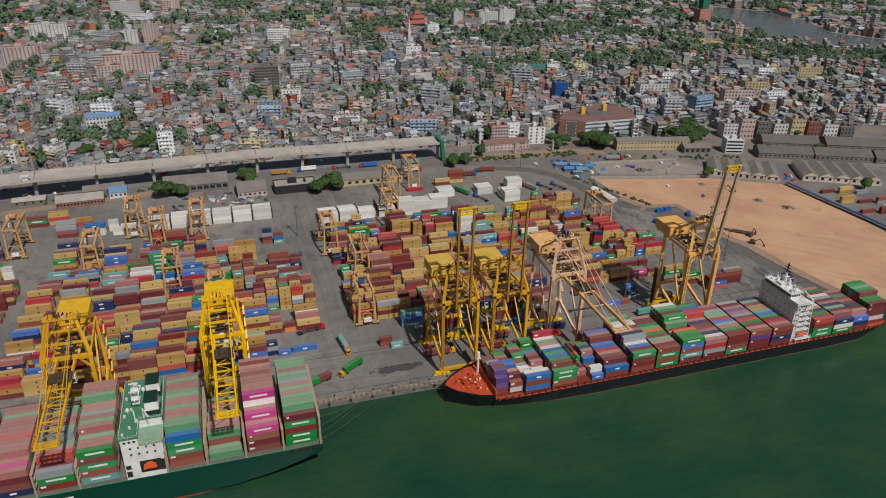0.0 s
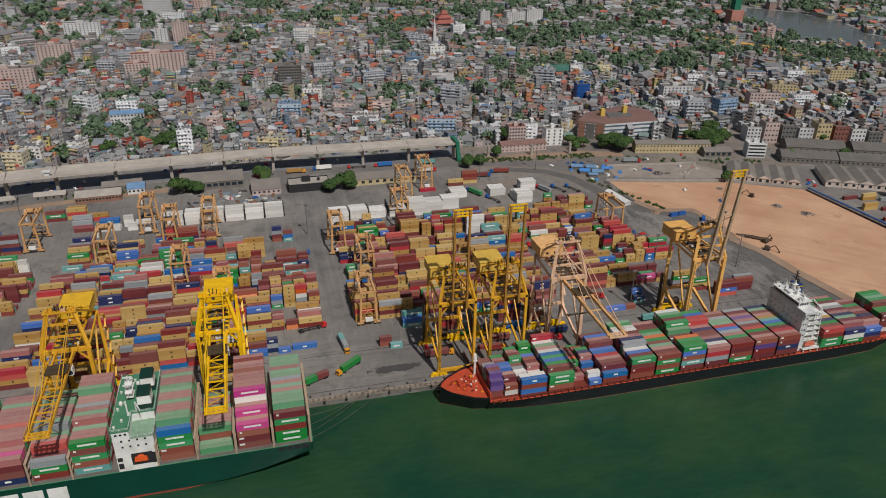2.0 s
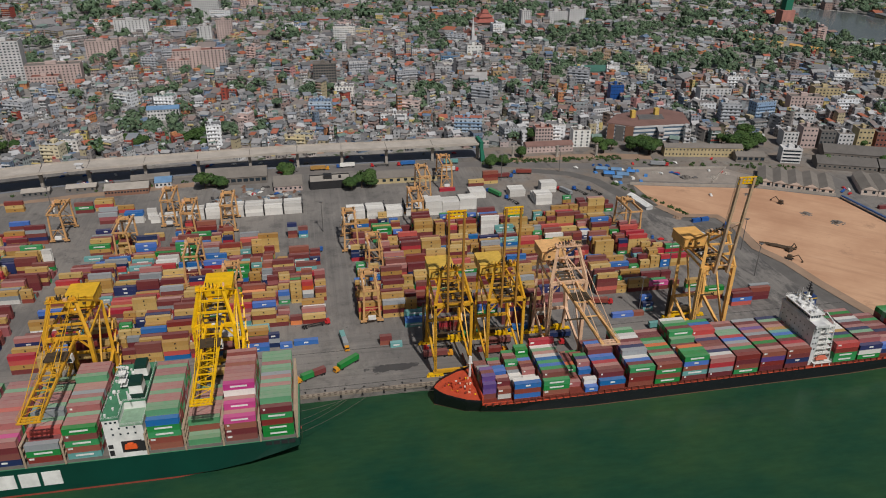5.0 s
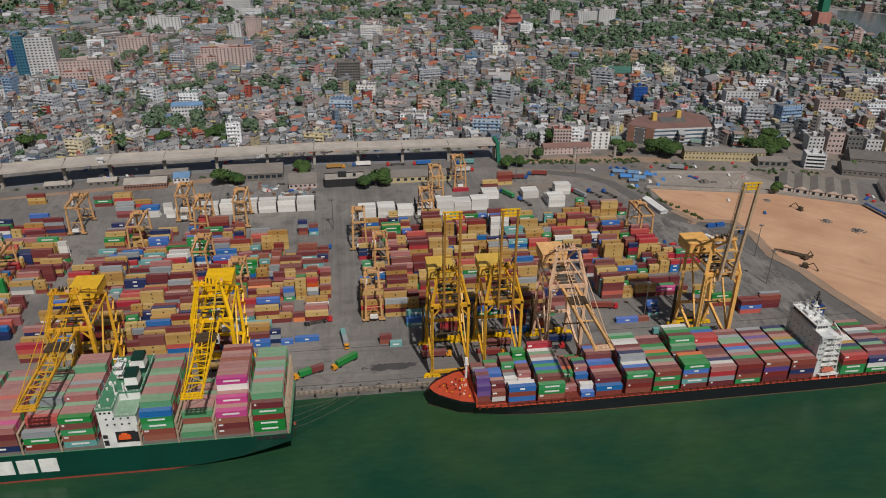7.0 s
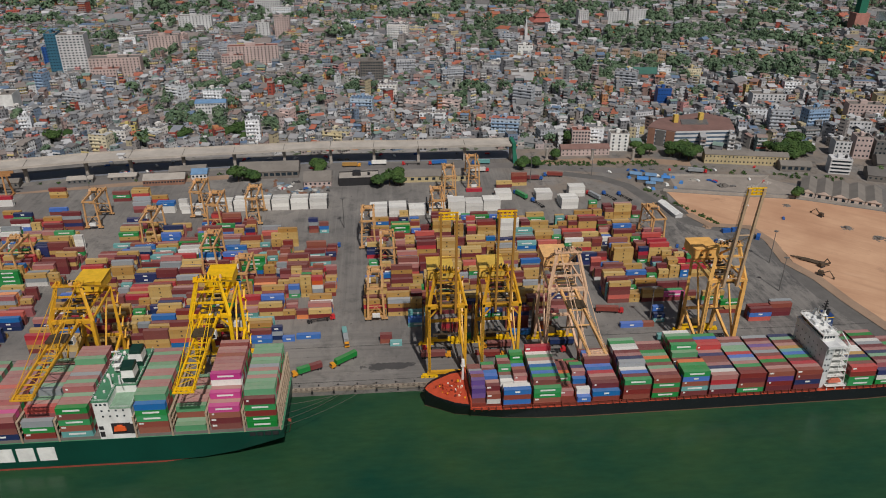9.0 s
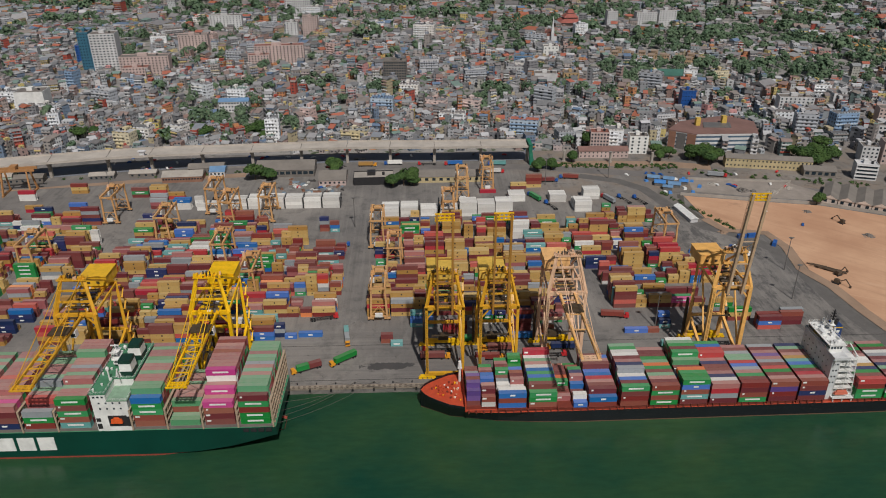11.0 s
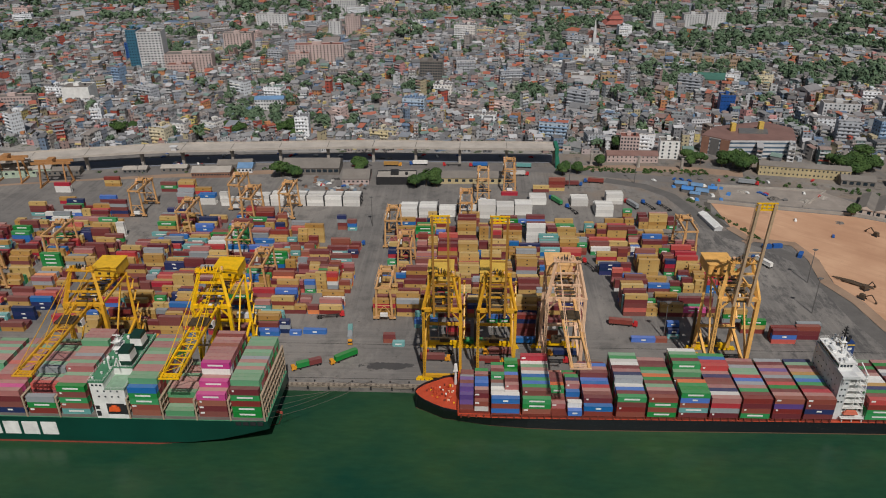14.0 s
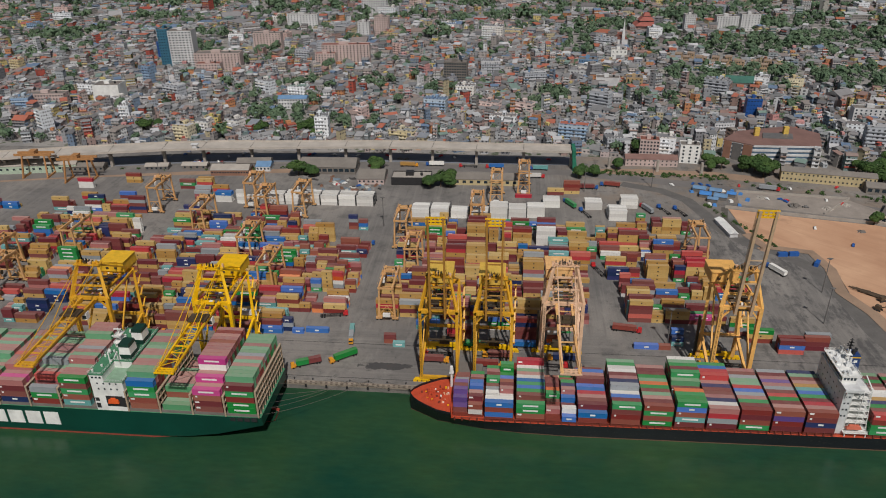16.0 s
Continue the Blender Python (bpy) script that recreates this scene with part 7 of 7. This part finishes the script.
bollard = Mesh().tube((0, 0, 0), (0, 0, 0.5), 0.28).tube((0, 0, 0.5), (0, 0, 0.75), 0.42)
for i in range(8):
    b = part("bollard", bollard, DARK)
    b.location = (-58 + i * 9.0, 3.2, 0)
    tagged(b, "dark cast iron mooring bollard", "bollard", "bollards on the quay")
for y in (5.9, 6.1, 34.9, 35.1):
    tagged(part("crane_rail", Mesh().box(-330, 48 if y < 20 else 330, y - 0.04, y + 0.04, 0.0, 0.05), DARK), "steel crane rail in the quay", "rail", kind="structure")


def line(a, b, sag):
    m, n, pts = Mesh(), 12, []
    for i in range(n + 1):
        t = i / n
        p = Vector(a).lerp(Vector(b), t)
        p.z -= sag * 4 * t * (1 - t)
        pts.append(p)
    side = (Vector(b) - Vector(a)).cross(Vector((0, 0, 1))).normalized() * 0.09
    up = Vector((0, 0, 0.09))
    m.add([q for p in pts for q in (p + side, p + up, p - side, p - up)], [(4 * i + k, 4 * i + 4 + k, 4 * i + 4 + (k + 1) % 4, 4 * i + (k + 1) % 4) for i in range(n) for k in range(4)])
    return tagged(part("mooring_line", m, CABLE), "grey mooring rope from ship to quay", "rope", "mooring lines")


for a, b, s in (((-60.5, -30, 8.5), (-31, 3.2, 0.7), 2.0), ((-60.5, -26, 8.5), (-31, 3.2, 0.7), 1.6), ((-60.5, -20, 8.5), (-22, 3.2, 0.7), 1.6), ((-60.5, -12, 8.5), (-40, 3.2, 0.7), 1.2), ((-60.5, -34, 8.5), (-22, 3.2, 0.7), 2.2),
                ((1.8, -11, 4.8), (-22, 3.2, 0.7), 1.5), ((2.2, -8, 4.8), (-31, 3.2, 0.7), 1.8), ((4, -5, 4.8), (-13, 3.2, 0.7), 1.0), ((4, -4, 4.8), (-40, 3.2, 0.7), 2.2)):
    line(a, b, s)


# ---------- vehicles ----------
def tractor(cab_mat, label):
    """A terminal tractor with a flat trailer; it heads along +x."""
    ob = root("truck", label, "truck", "trucks in the port")
    cab = part("cab", Mesh().box(6.9, 8.9, -1.2, 1.2, 0.7, 2.9, 0.12).box(6.2, 6.9, -1.1, 1.1, 0.7, 1.5), cab_mat, ob)
    part("windscreen", Mesh().box(8.86, 8.94, -1.0, 1.0, 1.8, 2.6), GLASS, cab)
    part("chassis", Mesh().box(-6.2, 6.9, -1.1, -0.8, 0.95, 1.3).box(-6.2, 6.9, 0.8, 1.1, 0.95, 1.3).box(-6.2, -5.8, -1.1, 1.1, 0.95, 1.3).box(-1, -0.6, -0.8, 0.8, 0.95, 1.25).box(4.2, 4.6, -0.8, 0.8, 0.95, 1.25), DARK, ob)
    for x in (-5.2, -3.9, 4.6, 7.8):
        for sy in (-1, 1):
            part("wheel", Mesh().tube((x, sy * 0.75, 0.5), (x, sy * 1.2, 0.5), 0.5, n=10), TYRE, ob)
    return ob


TRUCKS = {"yellow": tractor(ORANGE_CAB, "yellow terminal tractor with a container trailer"), "red": tractor(RED_CAB, "red cabbed truck with a flat trailer"), "blue": tractor(BLUE_CAB, "blue cabbed truck with a flat trailer")}
used = set()
for kind, x, y, head, load in (("yellow", -38, 42, -82, ("teal", "grey")), ("yellow", -37, 22, 218, ("green",)), ("yellow", -54, 15, 205, ("maroon", "green")), ("red", -53, 60, 12, ()), ("blue", -54, 149, 0, ()), ("red", 97, 121, 112, ()),
                               ("red", 104, 57, -8, ("brown",)), ("blue", 86, 222, 118, ("green",)), ("blue", 203, 128, 118, ("white",)), ("blue", 96, 206, 115, ()), ("red", 140, 216, 115, ("grey",)), ("blue", 152, 215, 115, ()),
                               ("blue", 163, 213, 115, ()), ("yellow", -146, 36, 0, ("maroon",)), ("red", 60, 277, 2, ("white",)), ("blue", 100, 256, 0, ("maroon",)), ("red", 30, 297, 180, ("blue",)), ("blue", -20, 300, 180, ("white",)),
                               ("yellow", -44, 297, 0, ("ochre",)), ("blue", 66, 295, 176, ("teal",)), ("red", 8, 298, 180, ()), ("blue", -100, 297, 5, ("grey",)), ("blue", 120, 262, 170, ("brown",)), ("red", 236, 262, -15, ("grey",)), ("yellow", 26, 36, 0, ("green",)), ("yellow", 52, 38, 0, ("blue",)), ("yellow", 128, 28, 0, ("teal",)), ("yellow", 6, 22, 0, ("maroon",)), ("red", 10, 28, 180, ()), ("yellow", 33, 20, 0, ("brown",)), ("yellow", 40, 28, 180, ("maroon",)), ("red", 64, 22, 0, ()), ("yellow", 72, 28, 180, ("navy",)), ("yellow", 141, 21, 0, ("brown",)), ("yellow", 152, 29, 180, ()), ("yellow", -96, 24, 0, ("ochre",)), ("yellow", -156, 27, 180, ("maroon",))):
    m = pose(x, y, 0, 0, 0, head)
    if kind in used:
        copy_thing(TRUCKS[kind], m)
    else:
        TRUCKS[kind].matrix_basis = m
        used.add(kind)
    for i, c in enumerate(load):
        dx = 0 if len(load) == 1 else (-3.1, 3.1)[i]
        b = container(0, 0, 0, c, 40 if len(load) == 1 else 20, False, "containers on trucks")
        b.matrix_basis = m @ pose(dx, 0, 1.3)


for x, y, n in ((25, 16, 3), (52, 18, 2), (86, 18, 3), (104, 17, 2)):
    for i in range(n):
        t = tagged(part("hatch_cover", Mesh().box(-6.2, 6.2, -4.6, 4.6, 0, 0.75, 0.12), (STEEL, RUST_SHADE_RED, DARK_CONCRETE)[i % 3]), "steel ship hatch cover laid on the quay", "hatch cover", "hatch covers on the quay")
        t.location = (x + i * 0.3, y - i * 0.2, i * 0.78)


def car(mat, label):
    ob = root("car", label, "car", "parked cars")
    part("body", Mesh().box(-2.1, 2.1, -0.85, 0.85, 0.3, 0.95, 0.06).box(-1.3, 1.0, -0.75, 0.75, 0.95, 1.5, 0.2), mat, ob)
    for x in (-1.3, 1.3):
        for sy in (-1, 1):
            part("wheel", Mesh().tube((x, sy * 0.65, 0.32), (x, sy * 0.87, 0.32), 0.32), TYRE, ob)
    return ob


CARS = [car(WHITE, "white parked car on the asphalt"), car(BLUE_CAB, "blue parked car on the asphalt"), car(RED_CAB, "red parked car on the asphalt"), car(STEEL, "grey parked car on the asphalt")]
crng = random.Random(11)
spots = [(-95 + crng.uniform(-20, 22), 250 + crng.uniform(-6, 8)) for _ in range(5)] + [(350 + crng.uniform(0, 46), 186 - crng.uniform(-4, 10)) for _ in range(14)] + [(380 + crng.uniform(0, 60), 112 + crng.uniform(-12, 12)) for _ in range(12)] + \
        [(-250 + crng.uniform(0, 220), 297 + crng.uniform(-3, 3)) for _ in range(14)] + [(150 + crng.uniform(0, 180), 272 - crng.uniform(0, 8)) for _ in range(10)] + [(228 + crng.uniform(0, 60), 236 + crng.uniform(-8, 8)) for _ in range(8)] + [(-250 + crng.uniform(0, 330), 316 + crng.uniform(-5, 8)) for _ in range(26)] + [(172, 132), (176, 128), (184, 122), (247, 193), (262, 168)]
for i, (x, y) in enumerate(spots):
    if i < 4:
        CARS[i].matrix_basis = pose(x, y, 0, 0, 0, crng.uniform(0, 360))
    else:
        copy_thing(CARS[i % 4], pose(x, y, 0.25 if i >= len(spots) - 2 else 0, 0, 0, crng.uniform(0, 360)))

# ---------- roads, walls, lot edges ----------
def ribbon(pts, width, z):
    m = Mesh()
    left, right = [], []
    for i, p in enumerate(pts):
        a, b = Vector(pts[max(0, i - 1)]), Vector(pts[min(len(pts) - 1, i + 1)])
        s = Vector((b - a).to_tuple() + (0,)).normalized().cross(Vector((0, 0, 1))) * width / 2
        left.append((p[0] - s.x, p[1] - s.y, z))
        right.append((p[0] + s.x, p[1] + s.y, z))
    n = len(pts)
    return m.add(left + right, [(i, n + i, n + i + 1, i + 1) for i in range(n - 1)])


structure("road", ribbon([(-520, 214), (-360, 254), (-230, 280), (-130, 294), (-20, 298), (90, 290), (180, 270), (275, 238), (372, 196), (520, 146), (700, 90)], 13, 0.03), ROAD, "worn grey port road", "road")
structure("under_road", ribbon([(-640, 197), (-540, 227), (-420, 262), (-336, 284), (-250, 302), (-178, 311), (-60, 318), (13, 317), (94, 318)], 21, 0.02), LIFTED_ROAD, "new asphalt of the road under the viaduct, coloured paler to lighten the shade", "road")
structure("dirt_verge", ribbon([(92, 293), (150, 296), (205, 292), (240, 283)], 13, 0.015), DIRT, "bare tan dirt strip beside the railway", "ground")
structure("dirt_strip", ribbon([(-420, 238), (-300, 264), (-230, 273), (-140, 284)], 15, 0.02), DIRT, "bare tan dirt strip", "ground")
structure("curved_road", ribbon([(128, 268), (156, 256), (172, 238), (179, 214), (184, 190), (196, 168), (214, 154), (227, 134), (231, 104), (233, 64), (242, 22)], 10, 0.012), paint("rubbed_road", (98, 95, 92), 0.9, wear=0.5, size=0.1, rust=(126, 120, 113)), "worn dark road curving round the sand lot", "road")
structure("gravel_yard", Mesh().prism([(208, 232), (262, 217), (298, 209), (306, 222), (288, 246), (232, 258), (212, 256)], -0.3, 0.04), paint("pale_gravel", (146, 137, 128), 0.95, wear=0.7, size=0.12, rust=(106, 100, 95)), "pale dusty gravel yard behind the sand lot", "ground")
structure("rubble_bank", ribbon([(196, 226), (191, 205), (196, 186), (205, 168)], 4.5, 0.03), paint("dark_rubble", (86, 82, 76), 0.95, wear=0.7, size=0.5, rust=(126, 118, 106)), "dark rubble bank along the road", "ground")
structure("yard_wall", Mesh().beam((212, 257, 0.8), (290, 247, 0.8), 0.4, 1.6).beam((262, 218, 0.8), (290, 247, 0.8), 0.4, 1.6), CONCRETE, "low concrete wall round the gravel yard", "wall")
structure("dirt_edge", ribbon([(199, 182), (206, 163), (232, 157), (236, 135), (232, 106), (240, 84), (243, 58), (250, 22), (264, 3)], 7, 0.28), DIRT, "brown dirt edge of the sand lot", "ground")
wall_pts = [(196, 225), (240, 214), (290, 203), (341, 177)]
for a, b in zip(wall_pts, wall_pts[1:]):
    structure("lot_wall", Mesh().beam((a[0], a[1], 1.1), (b[0], b[1], 1.1), 0.4, 2.2), CONCRETE, "low pale concrete wall round the sand lot", "wall")
cv = root("conveyor", "long low blue sided covered conveyor beside the sand lot", "conveyor")
for a, b in (((342, 172), (346, 132)), ((346, 132), (350, 92)), ((350, 92), (352, 56))):
    part("trough", Mesh().beam((*a, 1.6), (*b, 1.6), 3.0, 0.8), CONCRETE, cv)
    part("cover", Mesh().beam((*a, 2.4), (*b, 2.4), 1.8, 0.8), paint("blue_cover", (52, 84, 136), 0.6), cv)
    part("support", Mesh().beam((a[0], a[1] - 3, 0), (a[0], a[1] - 3, 1.2), 2.4, 0.6), DARK_CONCRETE, cv)
    part("support", Mesh().beam((b[0], b[1] + 3, 0), (b[0], b[1] + 3, 1.2), 2.4, 0.6), DARK_CONCRETE, cv)
for i in range(9):
    stack(362 + (i % 3) * 13, 150 - (i % 3) * 4 - (i // 3) * 20, 0, 1 + i % 2, 40, False, "containers in the far lot", MIX, False, "lot_container")

# blue tarpaulin stacks, machines and loose material
tarp = paint("blue_tarpaulin", (70, 130, 196), 0.6, wear=0.2, size=0.4, rust=(150, 170, 190))
trng = random.Random(5)
for x, y, w, d, k in ((185, 258, 9, 7, 1), (196, 254, 8, 7, 1), (187, 247, 8, 8, 0), (197, 243, 9, 8, 1), (206, 248, 6, 6, 0), (190, 237, 7, 5, 1)):
    ob = root("site_shed", "low site shed with a blue sheet roof", "shed", "blue roofed site sheds")
    ob.location, ob.rotation_euler[2] = (x, y, 0), -0.32
    part("wall", Mesh().box(-w / 2, w / 2, -d / 2, d / 2, 0, 2.6), STEEL, ob)
    part("roof", Mesh().gable(-w / 2, w / 2, -d / 2, d / 2, 2.6, 3.7, "x"), SHED_BLUE if k else tarp, ob)
for i in range(12):
    x, y = 178 + trng.uniform(0, 40), 262 - trng.uniform(0, 34)
    t = tagged(part("covered_pallet", Mesh().box(-1.4, 1.4, -1.8, 1.8, 0, trng.uniform(0.8, 1.8), 0.3), tarp if i % 3 else WHITE), "goods stacked under a blue tarpaulin", "stack", "tarpaulin stacks")
    t.location, t.rotation_euler[2] = (x, y, 0), trng.uniform(-0.6, 0.2)
for x, y, a in ((213, 151, 0.1), (220, 152, 0.1), (230, 140, 1.0)):
    t = tagged(part("site_cabin", Mesh().box(-3, 3, -1.2, 1.2, 0, 2.5, 0.03), BLUE_CAB), "blue steel site cabin by the sand", "cabin", "site cabins")
    t.location, t.rotation_euler[2] = (x, y, 0), a
logs = Mesh()
for i in range(26):
    u, v = trng.uniform(0, 16), trng.uniform(-2.5, 2.5)
    logs.tube((238 + u * 0.6, 112 - u * 0.5 + v, 0.5 + trng.uniform(0, 1)), (246 + u * 0.6, 106 - u * 0.5 + v, 0.5 + trng.uniform(0, 1)), 0.3, n=6)
tagged(part("log_pile", logs, BARK), "pile of dark brown timber logs on the sand", "logs", kind="stuff")


def digger(x, y, turn):
    ob = root("excavator", "dark worn excavator standing on the sand", "excavator")
    ob.location, ob.rotation_euler[2] = (x, y, 0.25), turn
    for sy in (-1, 1):
        part("track", Mesh().box(-2, 2, sy * 1.2 - 0.3, sy * 1.2 + 0.3, 0, 0.9, 0.15), DARK, ob)
    part("cab", Mesh().box(-1.8, 1.2, -1.2, 1.2, 0.9, 2.9, 0.2), BARK, ob)
    part("arm", Mesh().beam((1, 0, 1.8), (4.4, 0, 4.4), 0.5).beam((4.4, 0, 4.4), (7.6, 0, 1.2), 0.4).box(7.1, 8.1, -0.5, 0.5, 0.1, 1.2), BARK, ob)


digger(244, 88, -0.9)
digger(250, 98, 0.4)
digger(290, 170, 2.0)
for x, y, r, mat in ((298, 150, 4, DARK_CONCRETE), (310, 132, 5, DARK_CONCRETE), (276, 190, 3, DARK_CONCRETE), (228, 246, 4, CONCRETE), (247, 232, 5, DARK_CONCRETE), (268, 228, 4, CONCRETE), (283, 236, 3.5, CONCRETE), (190, 216, 3, DARK_CONCRETE), (194, 180, 3, DARK_CONCRETE), (204, 160, 3, DIRT)):
    m = Mesh()
    for i in range(40):
        a, d = trng.uniform(0, 6.28), trng.uniform(0, 1)
        s = trng.uniform(0.4, 1.1)
        z = 0.25 + (1 - d) * r * 0.35
        m.box(x + math.cos(a) * d * r - s, x + math.cos(a) * d * r + s, y + math.sin(a) * d * r - s, y + math.sin(a) * d * r + s, 0.0, z, s * 0.4)
    tagged(part("rubble_heap", m, mat), "small heap of rubble on the bare ground", "heap", kind="stuff")


def mast(x, y, h):
    ob = root("light_mast", "tall grey steel floodlight mast", "lamp mast", "floodlight masts")
    ob.location = (x, y, 0)
    part("pole", Mesh().tube((0, 0, 0), (0, 0, h), 0.35, 0.16), STEEL, ob)
    part("lamp_ring", Mesh().tube((0, 0, h - 0.6), (0, 0, h - 0.2), 1.1, n=10).box(-1.6, 1.6, -0.2, 0.2, h - 0.5, h - 0.1), STEEL, ob)


for x, y in ((221, 106), (210, 72), (124, 45), (160, 84), (-44, 178), (98, 250), (150, 262), (-230, 236)):
    mast(x, y, 22)

# big brown rail gantries far along the west yard
for x, y in ((-304, 250), (-345, 258)):
    ob = root("rail_gantry", "brown steel rail gantry crane far along the yard", "crane", "rail gantries")
    ob.location, ob.rotation_euler[2] = (x, y, 0), 0.1
    for sx in (-1, 1):
        for sy in (-1, 1):
            part("leg", Mesh().beam((sx * 10, sy * 7, 0), (sx * 9, sy * 3, 18), 1.1), BROWN_STEEL, ob)
        part("girder", Mesh().box(-15, 15, sx * 3 - 0.6, sx * 3 + 0.6, 18, 19.8), BROWN_STEEL, ob)
        part("sill_beam", Mesh().box(sx * 10 - 0.6, sx * 10 + 0.6, -8, 8, 0, 1.4), BROWN_STEEL, ob)
    part("trolley", Mesh().box(-3, 2, -3.4, 3.4, 19.8, 22), BROWN_STEEL, ob)


# ---------- scrap and stored goods behind the white boxes ----------
srng = random.Random(23)
SCRAP = [paint("rusty_scrap", (118, 84, 66), 0.8), paint("grey_scrap", (124, 122, 120), 0.7), paint("dark_scrap", (62, 60, 60), 0.8), paint("blue_scrap", (112, 128, 140), 0.7), paint("pale_scrap", (178, 176, 170), 0.8)]
for i in range(46):
    x, y = srng.uniform(-124, -58), srng.uniform(239, 254)
    if i > 34:
        x, y = srng.uniform(-126, -82), srng.uniform(256, 270)
    n, w, d, top = 6, srng.uniform(1.4, 3.6), srng.uniform(0.8, 1.8), srng.uniform(0.6, 1.7)
    v = [(w * (2 * (q % n) / (n - 1) - 1) + srng.uniform(-0.2, 0.2), d * (2 * (q // n) / (n - 1) - 1) + srng.uniform(-0.2, 0.2),
          0.0 if q % n in (0, n - 1) or q // n in (0, n - 1) else top * srng.uniform(0.3, 1.0)) for q in range(n * n)]
    m = Mesh().add(v, [(q, q + 1, q + 1 + n, q + n) for q in range(n * n - n) if q % n < n - 1])
    ob = tagged(part("scrap_mound", m, SCRAP[i % 5]), ("rusty", "grey", "dark", "faded blue", "pale")[i % 5] + " scrap metal heaped on the yard ground", "scrap", "scrap heaps")
    ob.location, ob.rotation_euler[2] = (x, y, 0), srng.uniform(0, 3)
